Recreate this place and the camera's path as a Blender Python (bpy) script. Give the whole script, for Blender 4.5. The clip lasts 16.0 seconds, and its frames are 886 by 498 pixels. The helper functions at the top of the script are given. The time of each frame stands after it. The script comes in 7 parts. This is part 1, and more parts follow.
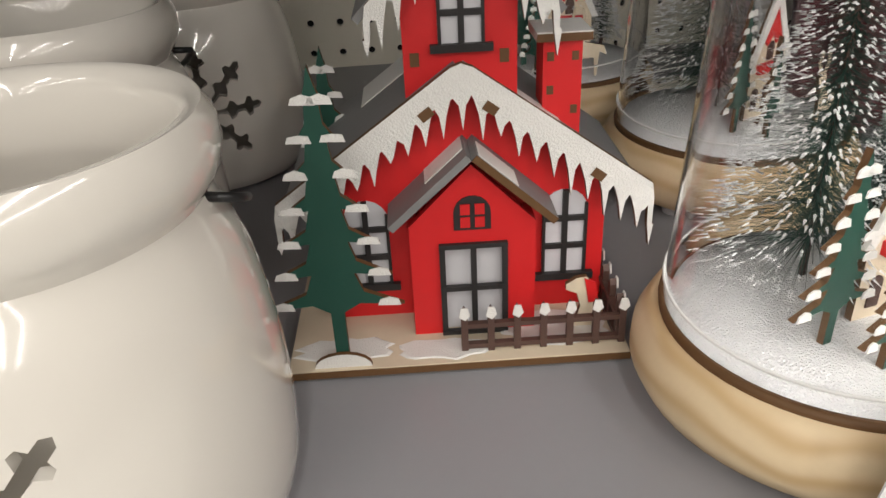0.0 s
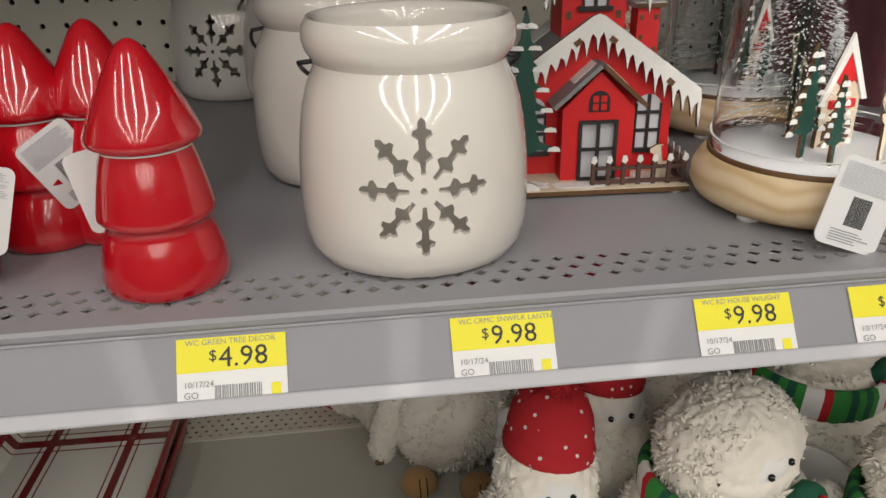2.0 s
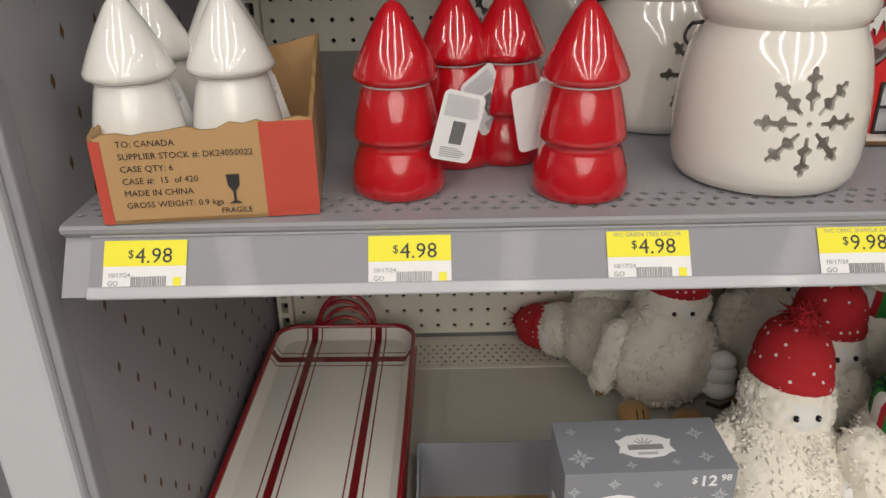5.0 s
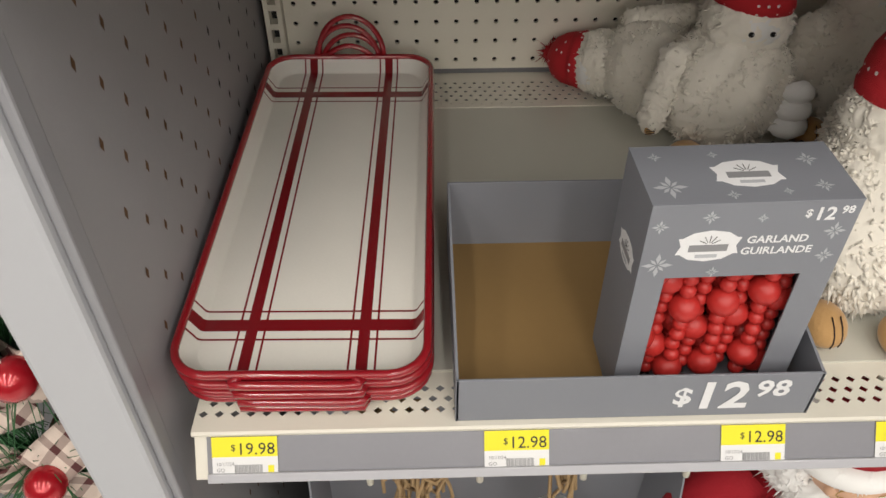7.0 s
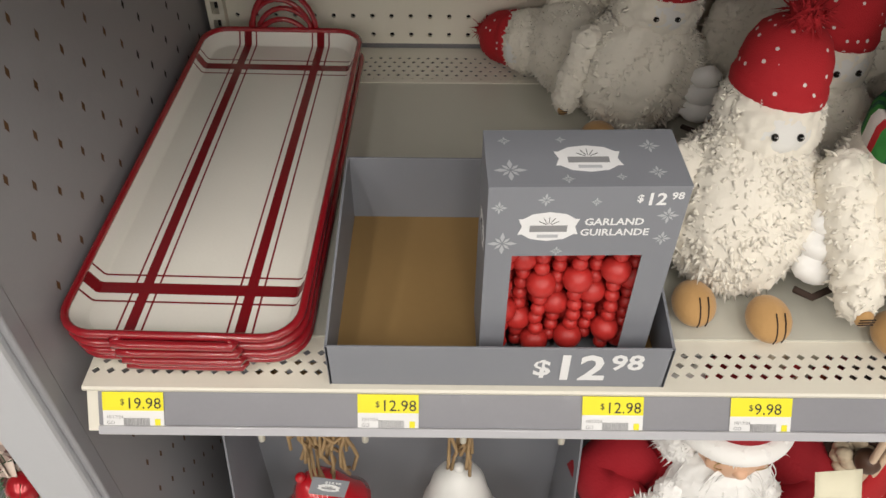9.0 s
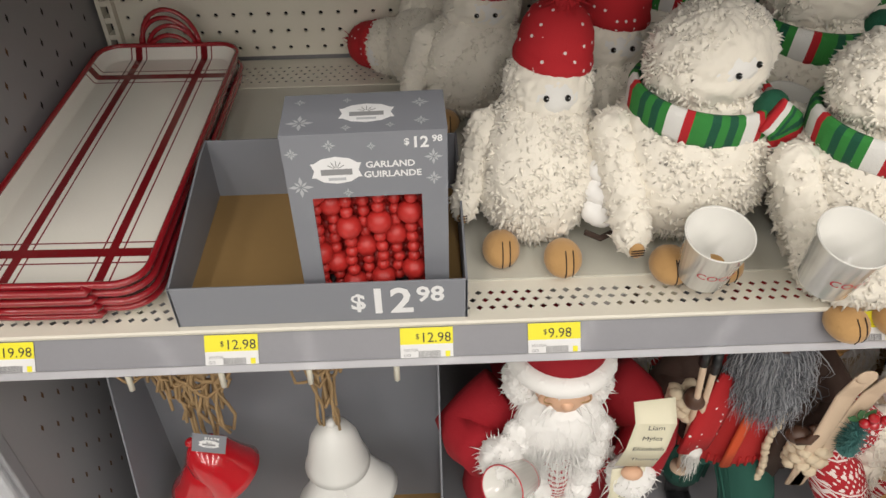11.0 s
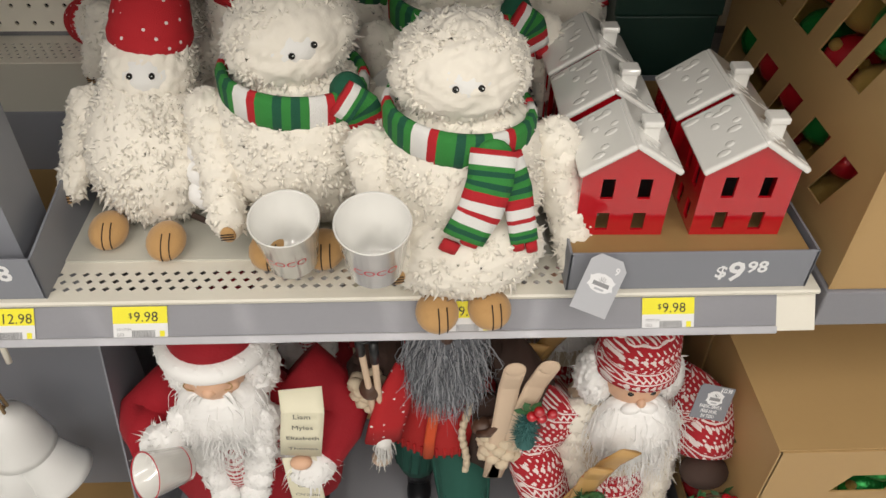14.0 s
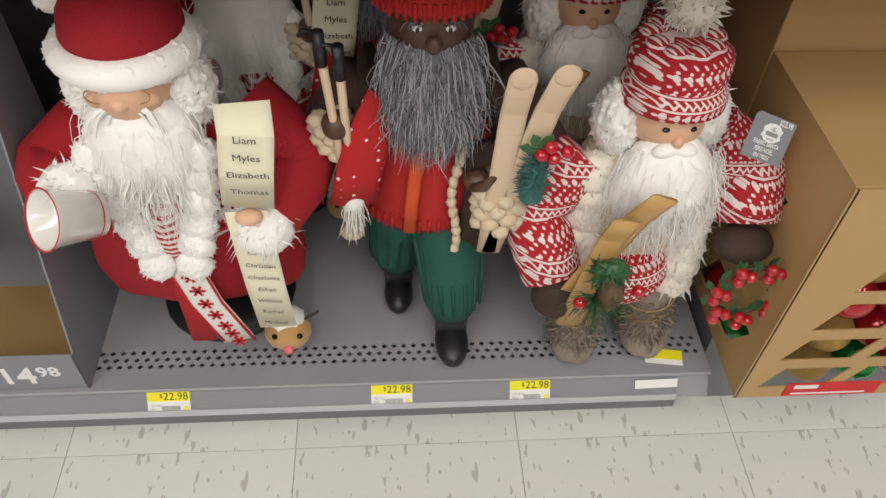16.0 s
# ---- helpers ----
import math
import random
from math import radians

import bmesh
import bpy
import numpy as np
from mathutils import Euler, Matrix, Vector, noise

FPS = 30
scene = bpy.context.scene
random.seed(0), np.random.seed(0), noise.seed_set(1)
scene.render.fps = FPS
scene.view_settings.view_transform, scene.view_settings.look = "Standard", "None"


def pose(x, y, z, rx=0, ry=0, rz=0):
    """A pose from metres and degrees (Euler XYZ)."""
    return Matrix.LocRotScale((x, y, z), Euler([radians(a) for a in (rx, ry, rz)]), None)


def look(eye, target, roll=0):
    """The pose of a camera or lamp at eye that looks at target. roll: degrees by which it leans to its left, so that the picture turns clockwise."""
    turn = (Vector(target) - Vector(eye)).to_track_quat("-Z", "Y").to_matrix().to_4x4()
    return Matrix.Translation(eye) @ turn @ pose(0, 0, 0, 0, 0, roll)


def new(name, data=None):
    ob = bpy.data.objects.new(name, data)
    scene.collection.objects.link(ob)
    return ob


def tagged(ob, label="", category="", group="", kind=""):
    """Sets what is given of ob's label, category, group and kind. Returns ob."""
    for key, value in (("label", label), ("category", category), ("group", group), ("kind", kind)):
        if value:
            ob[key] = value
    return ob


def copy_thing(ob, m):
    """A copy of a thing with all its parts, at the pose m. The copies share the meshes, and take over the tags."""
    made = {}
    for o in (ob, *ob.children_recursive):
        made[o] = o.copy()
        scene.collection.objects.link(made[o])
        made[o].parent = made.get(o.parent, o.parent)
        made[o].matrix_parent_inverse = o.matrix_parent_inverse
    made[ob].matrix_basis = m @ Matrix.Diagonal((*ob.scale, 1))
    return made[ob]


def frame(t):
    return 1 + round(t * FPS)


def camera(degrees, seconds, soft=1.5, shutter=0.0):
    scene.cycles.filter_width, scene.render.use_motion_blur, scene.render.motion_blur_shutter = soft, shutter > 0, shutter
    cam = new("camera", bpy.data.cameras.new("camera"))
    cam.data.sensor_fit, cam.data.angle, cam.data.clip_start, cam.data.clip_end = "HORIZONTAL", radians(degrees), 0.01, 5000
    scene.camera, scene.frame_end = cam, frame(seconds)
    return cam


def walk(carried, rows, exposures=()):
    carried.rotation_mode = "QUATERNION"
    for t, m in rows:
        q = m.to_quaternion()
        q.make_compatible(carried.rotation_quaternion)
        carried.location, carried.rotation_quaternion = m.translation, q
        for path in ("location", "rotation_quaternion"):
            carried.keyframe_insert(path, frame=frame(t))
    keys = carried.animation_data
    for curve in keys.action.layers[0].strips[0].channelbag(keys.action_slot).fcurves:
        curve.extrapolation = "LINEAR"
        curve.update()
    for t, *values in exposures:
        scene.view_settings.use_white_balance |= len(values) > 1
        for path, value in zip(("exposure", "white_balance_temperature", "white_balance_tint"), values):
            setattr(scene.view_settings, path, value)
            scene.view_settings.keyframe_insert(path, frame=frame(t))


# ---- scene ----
cam = camera(60.2, 16.0)
PATH = [
    (0, (-0.043, -0.102, 1.361), (0.099, 1.642, 0.392), -2.8),
    (0.5, (-0.071, -0.164, 1.345), (0.14, 1.634, 0.494), -2.1),
    (1, (-0.108, -0.229, 1.353), (0.163, 1.562, 0.505), -1.4),
    (1.5, (-0.135, -0.267, 1.355), (0.139, 1.529, 0.518), -0.9),
    (2, (-0.17, -0.327, 1.354), (0.035, 1.485, 0.532), -1.3),
    (2.5, (-0.183, -0.403, 1.351), (-0.118, 1.418, 0.526), -1.2),
    (3, (-0.227, -0.449, 1.348), (-0.265, 1.378, 0.535), -1.7),
    (3.5, (-0.29, -0.448, 1.371), (-0.398, 1.377, 0.559), -1.5),
    (6, (-0.387, -0.397, 1.321), (-0.324, 1.363, 0.372), -0.7),
    (6.5, (-0.407, -0.363, 1.265), (-0.357, 1.242, 0.072), -0.3),
    (7, (-0.416, -0.341, 1.244), (-0.377, 1.151, -0.086), -0.1),
    (7.5, (-0.417, -0.323, 1.246), (-0.381, 1.123, -0.135), 0.2),
    (8, (-0.418, -0.316, 1.245), (-0.366, 1.126, -0.14), 1.1),
    (8.5, (-0.384, -0.32, 1.248), (-0.353, 1.11, -0.151), 0.9),
    (9, (-0.302, -0.362, 1.269), (-0.304, 1.074, -0.123), 0.5),
    (9.2, (-0.271, -0.375, 1.269), (-0.288, 1.068, -0.116), 0.3),
    (11.5, (-0.087, -0.518, 1.284), (-0.02, 1.027, 0.015), -1.2),
    (12, (0.021, -0.52, 1.296), (0.138, 1.051, 0.064), 0.0),
    (12.5, (0.122, -0.513, 1.288), (0.213, 1.067, 0.065), 0.7),
    (13, (0.169, -0.51, 1.282), (0.228, 1.07, 0.057), 0.7),
    (13.5, (0.212, -0.517, 1.284), (0.262, 1.043, 0.033), 0.7),
    (14, (0.236, -0.508, 1.259), (0.305, 0.993, -0.061), 0.9),
    (14.5, (0.217, -0.476, 1.142), (0.305, 0.927, -0.28), 0.9),
    (15, (0.195, -0.469, 1.038), (0.321, 0.875, -0.438), 1.8),
    (15.5, (0.216, -0.475, 1.002), (0.353, 0.852, -0.488), 2.4),
    (16, (0.232, -0.499, 0.976), (0.355, 0.837, -0.507), 2.7),
]
walk(cam, [(t, look(eye, target, roll)) for t, eye, target, roll in PATH],
     exposures=[(0, 0.0), (1, -0.22), (2, -0.24), (3.5, -0.14), (6, -0.16), (6.6, -0.08), (7.2, 0.12), (9, 0.08), (11.5, -0.04), (12.5, -0.08), (14.5, -0.08), (16, 0.0)])

# ---- light: a closed shop aisle with strip lights under its ceiling ----
world = bpy.data.worlds.new("world")
scene.world = world
world.use_nodes = True
world.node_tree.nodes["Background"].inputs["Color"].default_value = (1.0, 0.97, 0.93, 1)
world.node_tree.nodes["Background"].inputs["Strength"].default_value = 0.01
STRIP_WATTS = 152.0
STRIP_X = (-2.7, -1.35, 0.0, 1.35, 2.7)
for sx in STRIP_X:
    lamp = bpy.data.lights.new("strip_light", "AREA")
    lamp.shape, lamp.size, lamp.size_y = "RECTANGLE", 0.16, 14.0
    lamp.energy, lamp.color = STRIP_WATTS, (1.0, 0.945, 0.885)
    new("strip_light", lamp).matrix_world = pose(sx, -8.0, 3.46)
scene.view_settings.exposure = 0.0


# ---- materials ----
class Nodes:
    """Small helper to wire shader maths."""
    def __init__(self, m):
        m.use_nodes = True
        self.t = m.node_tree
        self.b = self.t.nodes["Principled BSDF"]
        self.co = self.t.nodes.new("ShaderNodeTexCoord").outputs["Object"]

    def node(self, kind, **ins):
        n = self.t.nodes.new(kind)
        for k, v in ins.items():
            self.put(n.inputs[k.replace("_", " ")], v)
        return n

    def put(self, socket, v):
        if isinstance(v, bpy.types.NodeSocket):
            self.t.links.new(v, socket)
        else:
            socket.default_value = v

    def math(self, op, a, b=0.0, clamp=False):
        n = self.t.nodes.new("ShaderNodeMath")
        n.operation, n.use_clamp = op, clamp
        self.put(n.inputs[0], a)
        self.put(n.inputs[1], b)
        return n.outputs[0]

    def xyz(self):
        s = self.node("ShaderNodeSeparateXYZ", Vector=self.co)
        return s.outputs

    def mix(self, fac, a, b):
        n = self.t.nodes.new("ShaderNodeMix")
        n.data_type = "RGBA"
        self.put(n.inputs["Factor"], fac)
        self.put(n.inputs["A"], a)
        self.put(n.inputs["B"], b)
        return n.outputs["Result"]

    def noise(self, scale, detail=3.0):
        return self.node("ShaderNodeTexNoise", Vector=self.co, Scale=scale, Detail=detail).outputs["Fac"]


def rgba(c, k=1.0):
    return (c[0] * k, c[1] * k, c[2] * k, 1)


def mat(name, c, rough=0.5, metal=0.0, fine=300.0, coarse=12.0, vary=0.1, bump=0.05, coat=0.0, sheen=0.0):
    """A surface with two scales of tone, uneven gloss and fine relief."""
    m = bpy.data.materials.new(name)
    n = Nodes(m)
    a, b = n.noise(coarse), n.noise(fine)
    f = n.math("ADD", n.math("MULTIPLY", a, 0.65), n.math("MULTIPLY", b, 0.35))
    col = n.mix(f, rgba(c, 1 - vary), rgba([min(1, x) for x in c], 1 + vary * 0.6))
    n.put(n.b.inputs["Base Color"], col)
    n.put(n.b.inputs["Roughness"], n.math("ADD", n.math("MULTIPLY", a, 0.16), rough - 0.08, True))
    n.b.inputs["Metallic"].default_value = metal
    n.b.inputs["Coat Weight"].default_value = coat
    n.b.inputs["Coat Roughness"].default_value = 0.05
    n.b.inputs["Sheen Weight"].default_value = sheen
    if bump:
        bp = n.node("ShaderNodeBump", Strength=bump, Distance=0.002, Height=b)
        n.put(n.b.inputs["Normal"], bp.outputs["Normal"])
    return m


def step_between(n, v, lo, hi):
    return n.math("MULTIPLY", n.math("GREATER_THAN", v, lo), n.math("LESS_THAN", v, hi))


def mat_pattern(name, c, c2, fn, rough=0.6, bump=0.2, fine=400.0, coat=0.0, sheen=0.0):
    m = mat(name, c, rough, fine=fine, bump=bump, coat=coat, sheen=sheen)
    n = Nodes(m)
    src = n.b.inputs["Base Color"].links[0].from_socket
    n.put(n.b.inputs["Base Color"], n.mix(fn(n), src, rgba(c2)))
    return m


def near(n, v, at, half):
    return n.math("LESS_THAN", n.math("ABSOLUTE", n.math("SUBTRACT", v, at)), half)


def any_of(n, fs):
    out = fs[0]
    for f in fs[1:]:
        out = n.math("MAXIMUM", out, f)
    return out


GREY = mat("grey_shelf_steel", (0.30, 0.30, 0.32), 0.38, vary=0.06, bump=0.03)
GREYCARD = mat("grey_printed_card", (0.235, 0.245, 0.275), 0.55, vary=0.05, bump=0.02)
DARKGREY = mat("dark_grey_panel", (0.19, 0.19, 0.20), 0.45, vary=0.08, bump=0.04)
PARTITION = mat("grey_partition_steel", (0.33, 0.325, 0.34), 0.45, vary=0.08, bump=0.04)
POSTGREY = mat("pale_grey_post", (0.50, 0.51, 0.54), 0.4, vary=0.05, bump=0.03)
CREAM = mat("cream_shelf_steel", (0.76, 0.725, 0.63), 0.4, vary=0.05, bump=0.03)
PEG = mat("cream_pegboard", (0.80, 0.76, 0.65), 0.55, vary=0.06, bump=0.05)
LINER = mat("grey_shelf_liner", (0.58, 0.57, 0.50), 0.32, vary=0.05, bump=0.02)
# flat black that stands in for shade in holes and hollows
BLACK = mat("black_gap_shade", (0.012, 0.012, 0.012), 0.8, bump=0)
CHANNEL = mat("ticket_channel_plastic", (0.25, 0.25, 0.275), 0.42, vary=0.10, bump=0.01, coat=0.08)
CLEARLIP = mat("pale_plastic_lip", (0.46, 0.46, 0.49), 0.35, vary=0.05, bump=0.01, coat=0.15)
PAPER = mat("white_paper", (0.80, 0.80, 0.80), 0.55, vary=0.03, bump=0.02)
YELLOW = mat("yellow_print", (0.86, 0.78, 0.02), 0.5, vary=0.03, bump=0.02)
INK = mat("black_ink", (0.02, 0.02, 0.022), 0.55, bump=0)
GREYINK = mat("grey_ink", (0.28, 0.28, 0.29), 0.6, bump=0)
WHITEINK = mat("white_ink", (0.85, 0.85, 0.86), 0.5, bump=0)
PALEINK = mat("pale_grey_ink", (0.50, 0.51, 0.54), 0.5, bump=0)
REDINK = mat("red_ink", (0.55, 0.02, 0.04), 0.5, bump=0)
CERAMIC = mat("cream_glazed_ceramic", (0.78, 0.745, 0.685), 0.12, fine=60, vary=0.03, bump=0.01, coat=0.8)
WHITEGLAZE = mat("white_glazed_ceramic", (0.80, 0.79, 0.75), 0.12, fine=60, vary=0.03, bump=0.02, coat=0.8)
REDGLAZE = mat("red_glazed_ceramic", (0.50, 0.006, 0.014), 0.14, fine=60, vary=0.10, bump=0.015, coat=0.9)
WIRE = mat("black_wire", (0.015, 0.015, 0.016), 0.35, bump=0)
REDPAINT = mat("red_painted_wood", (0.62, 0.012, 0.014), 0.5, vary=0.10, bump=0.06)
BLACKPAINT = mat("black_painted_wood", (0.02, 0.018, 0.018), 0.5, bump=0.04)
BROWNPAINT = mat("brown_painted_wood", (0.085, 0.045, 0.035), 0.55, bump=0.05)
GREENPAINT = mat("green_painted_wood", (0.010, 0.065, 0.045), 0.5, vary=0.12, bump=0.05)
GREYPAINT = mat("grey_painted_roof", (0.22, 0.22, 0.22), 0.55, vary=0.15, bump=0.08)
BURNT_OR_LIT = mat("burnt_edge_and_lit_slot", (0.13, 0.062, 0.02), 0.65, vary=0.35, bump=0.1)
PLY = mat("pale_plywood", (0.70, 0.60, 0.45), 0.6, vary=0.12, bump=0.06)
SNOW = mat("glitter_snow_paint", (0.83, 0.82, 0.79), 0.55, fine=1500, vary=0.10, bump=0.5)
FLOCK = mat("white_snow_bed", (0.82, 0.83, 0.84), 0.7, fine=1200, vary=0.12, bump=1.0)
FROST = mat("frosted_pane", (0.60, 0.60, 0.63), 0.5, vary=0.06, bump=0.02)
STRING = mat("white_string", (0.8, 0.8, 0.78), 0.6, bump=0.1)
BRISTLE = mat("dark_green_bristle", (0.020, 0.060, 0.045), 0.6, bump=0)
KRAFT = mat("brown_cardboard", (0.31, 0.190, 0.070), 0.7, fine=120, vary=0.10, bump=0.05)
CARTON = mat("tan_carton", (0.47, 0.285, 0.125), 0.55, fine=120, vary=0.10, bump=0.05, coat=0.25)
CARTONRED = mat("red_carton_tape", (0.52, 0.07, 0.045), 0.4, vary=0.12, bump=0.03, coat=0.4)
GOLDCARD = mat("gold_brown_card", (0.46, 0.295, 0.125), 0.5, fine=150, vary=0.06, bump=0.03)
TRAYRED = mat("red_enamel_rim", (0.30, 0.008, 0.015), 0.2, vary=0.15, bump=0.02, coat=0.7)
BEADRED = mat("matt_red_bead", (0.50, 0.028, 0.024), 0.42, fine=500, vary=0.08, bump=0.08)
FUR = mat("cream_plush_fur", (0.86, 0.81, 0.71), 0.85, fine=250, coarse=30, vary=0.06, bump=0.2, sheen=0.4)
FLEECE = mat("cream_felt", (0.82, 0.78, 0.68), 0.85, vary=0.04, bump=0.2, sheen=0.3)
FACE = mat("white_felt_face", (0.83, 0.82, 0.79), 0.8, vary=0.03, bump=0.15, sheen=0.2)
TANFELT = mat("tan_felt_foot", (0.50, 0.29, 0.11), 0.85, vary=0.08, bump=0.3, sheen=0.3)
STITCH = mat("dark_stitching", (0.04, 0.022, 0.015), 0.8, bump=0)
EYE = mat("black_bead_eye", (0.008, 0.008, 0.008), 0.08, bump=0)
KRED = mat("red_knit", (0.50, 0.014, 0.022), 0.85, fine=900, vary=0.2, bump=0.6)
KWHITE = mat("white_knit", (0.82, 0.81, 0.78), 0.85, fine=900, vary=0.1, bump=0.6)
KGREEN = mat("green_knit", (0.035, 0.25, 0.045), 0.85, fine=900, vary=0.2, bump=0.6)
KDARK = mat("dark_green_knit", (0.008, 0.095, 0.05), 0.85, fine=900, vary=0.2, bump=0.6)
REDCLOTH = mat("crimson_felt_cloth", (0.33, 0.005, 0.014), 0.85, vary=0.14, bump=0.3)
BRIGHTRED = mat("bright_red_wool", (0.45, 0.014, 0.014), 0.85, fine=600, vary=0.14, bump=0.5)
WHITEFUR = mat("white_long_pile_fur", (0.93, 0.92, 0.90), 0.85, fine=300, vary=0.04, bump=0.15, sheen=0.3)
GREYHAIR = mat("grey_wool_hair", (0.16, 0.17, 0.19), 0.7, fine=300, vary=0.3, bump=0.3)
PALEHAIR = mat("silver_wool_hair", (0.42, 0.43, 0.46), 0.65, fine=300, vary=0.3, bump=0.3)
SKIN = mat("painted_pale_resin", (0.72, 0.44, 0.29), 0.5, vary=0.08, bump=0.05)
DARKSKIN = mat("painted_dark_resin", (0.085, 0.042, 0.026), 0.45, vary=0.1, bump=0.05)
CORD = mat("green_corduroy", (0.012, 0.085, 0.062), 0.85, fine=500, vary=0.15, bump=0.3)
BOOT = mat("black_leatherette", (0.014, 0.015, 0.017), 0.38, vary=0.2, bump=0.08)
BROWNSUEDE = mat("dark_brown_suede", (0.055, 0.030, 0.022), 0.85, vary=0.12, bump=0.3)
SHERPA = mat("cream_sherpa", (0.66, 0.55, 0.40), 0.9, fine=200, vary=0.15, bump=0.6)
TWEED = mat("brown_boucle", (0.36, 0.30, 0.24), 0.9, fine=700, vary=0.7, bump=1.0)
ORANGE = mat("orange_trim", (0.62, 0.075, 0.015), 0.7, bump=0.2)
SKIWOOD = mat("pale_ski_wood", (0.66, 0.50, 0.36), 0.5, vary=0.08, bump=0.04)
SKITAN = mat("tan_ski_wood", (0.55, 0.33, 0.12), 0.45, vary=0.1, bump=0.04)
PARCH = mat("cream_ribbon_paper", (0.80, 0.76, 0.58), 0.7, vary=0.05, bump=0.1)
BERRY = mat("red_berry", (0.45, 0.005, 0.014), 0.12, bump=0, coat=0.8)
LEAF = mat("green_leaf", (0.035, 0.13, 0.045), 0.5, vary=0.3, bump=0.1)
PINE = mat("teal_bristle", (0.05, 0.17, 0.16), 0.6, vary=0.3, bump=0.1)
CONE = mat("pine_cone", (0.13, 0.07, 0.035), 0.7, vary=0.3, bump=0.4)
TWINE = mat("jute_twine", (0.42, 0.28, 0.14), 0.85, fine=900, vary=0.25, bump=0.6)
BELLWHITE = mat("white_enamel_bell", (0.74, 0.74, 0.72), 0.35, vary=0.04, bump=0.02)
HOOK = mat("cream_plastic_hook", (0.75, 0.72, 0.62), 0.4, bump=0.02)
GOLD = mat("gold_glitter", (0.55, 0.36, 0.10), 0.3, metal=0.7, fine=1500, vary=0.5, bump=1.0)
GREENFOIL = mat("green_foil", (0.02, 0.30, 0.06), 0.2, metal=0.6, fine=400, vary=0.4, bump=0.3)
REDSHINE = mat("red_shiny_bauble", (0.45, 0.01, 0.02), 0.12, metal=0.3, fine=200, bump=0.05, coat=0.6)
PINKNOSE = mat("pink_nose", (0.75, 0.16, 0.20), 0.6, bump=0.1)
REDVELVET = mat("dark_red_velvet", (0.085, 0.006, 0.014), 0.8, vary=0.2, bump=0.3, sheen=0.3)
DEEPGREEN = mat("dark_green_card", (0.006, 0.028, 0.020), 0.5, vary=0.15, bump=0.05)
CEILING = mat("ceiling_white", (0.75, 0.75, 0.73), 0.8)
FARWALL = mat("far_aisle_goods", (0.33, 0.31, 0.30), 0.7, coarse=3, vary=0.5)
LAMPHOUSE = mat("lamp_housing", (0.7, 0.7, 0.7), 0.5)


def wood_rings(name, c, c2):
    def fn(n):
        w = n.node("ShaderNodeTexWave", Vector=n.co, Scale=26.0, Distortion=6.0, Detail=2.0)
        w.bands_direction = "Z"
        w.inputs["Detail Scale"].default_value = 0.6
        return n.math("MULTIPLY", n.math("POWER", w.outputs["Fac"], 2.0), 0.95)
    return mat_pattern(name, c, c2, fn, rough=0.5, bump=0.03)


PINEWOOD = wood_rings("turned_pine", (0.78, 0.62, 0.40), (0.60, 0.42, 0.22))


def dots_fn(scale, size):
    def fn(n):
        v = n.node("ShaderNodeTexVoronoi", Vector=n.co, Scale=scale, Randomness=0.25)
        return n.math("LESS_THAN", v.outputs["Distance"], size)
    return fn


HATKNIT = mat_pattern("red_knit_with_white_flecks", (0.50, 0.014, 0.022), (0.82, 0.72, 0.70), dots_fn(100, 0.17), rough=0.85, bump=0.5, fine=900)
DOTWOOL = mat_pattern("red_knit_with_sparse_white_flecks", (0.45, 0.012, 0.016), (0.8, 0.78, 0.75), dots_fn(75, 0.14), rough=0.85, bump=0.5, fine=900)


def isle_fn(n):
    x, y, z = n.xyz()
    band = n.math("FRACT", n.math("MULTIPLY", z, 21.0))
    s = lambda v, k: n.math("SINE", n.math("MULTIPLY", v, k))
    ang = n.math("ADD", x, n.math("MULTIPLY", y, 0.6))
    a, b = s(ang, 330), s(z, 330)
    star = n.math("GREATER_THAN", n.math("ABSOLUTE", n.math("ADD", n.math("MULTIPLY", a, a), n.math("MULTIPLY", b, -1.0))), 1.38)
    cell = n.math("GREATER_THAN", n.math("MULTIPLY", s(ang, 640), s(z, 640)), 0.55)
    mid = step_between(n, band, 0.32, 0.98)
    lines = any_of(n, [near(n, band, 0.03, 0.022), near(n, band, 0.27, 0.022)])
    zig = n.math("MULTIPLY", near(n, n.math("ADD", band, n.math("MULTIPLY", s(ang, 800), 0.05)), 0.15, 0.04), 1.0)
    return any_of(n, [n.math("MULTIPLY", mid, any_of(n, [star, cell])), lines, zig])


ISLE = mat_pattern("red_and_white_snowflake_knit", (0.42, 0.012, 0.022), (0.80, 0.70, 0.68), isle_fn, rough=0.85, bump=0.5, fine=900)


def stripes_fn(n):
    x, y, z = n.xyz()
    return n.math("GREATER_THAN", n.math("FRACT", n.math("MULTIPLY", z, 130.0)), 0.5)


STRIPED = mat_pattern("red_and_white_striped_cloth", (0.78, 0.75, 0.72), (0.42, 0.012, 0.022), stripes_fn, rough=0.85)


def tray_fn(n):
    x, y, z = n.xyz()
    fs = []
    for cx in (-0.046, 0.046):
        fs.append(near(n, x, cx, 0.0047))
        fs += [near(n, x, cx - 0.0105, 0.0009), near(n, x, cx + 0.0105, 0.0009)]
    for cy in (-0.178, 0.178):
        fs.append(near(n, y, cy, 0.0062))
        fs += [near(n, y, cy - 0.015, 0.0010), near(n, y, cy + 0.015, 0.0010)]
    return any_of(n, fs)


TRAYWHITE = mat_pattern("white_enamel_with_red_stripes", (0.86, 0.83, 0.76), (0.20, 0.008, 0.012), tray_fn, rough=0.22, bump=0.01, coat=0.6)


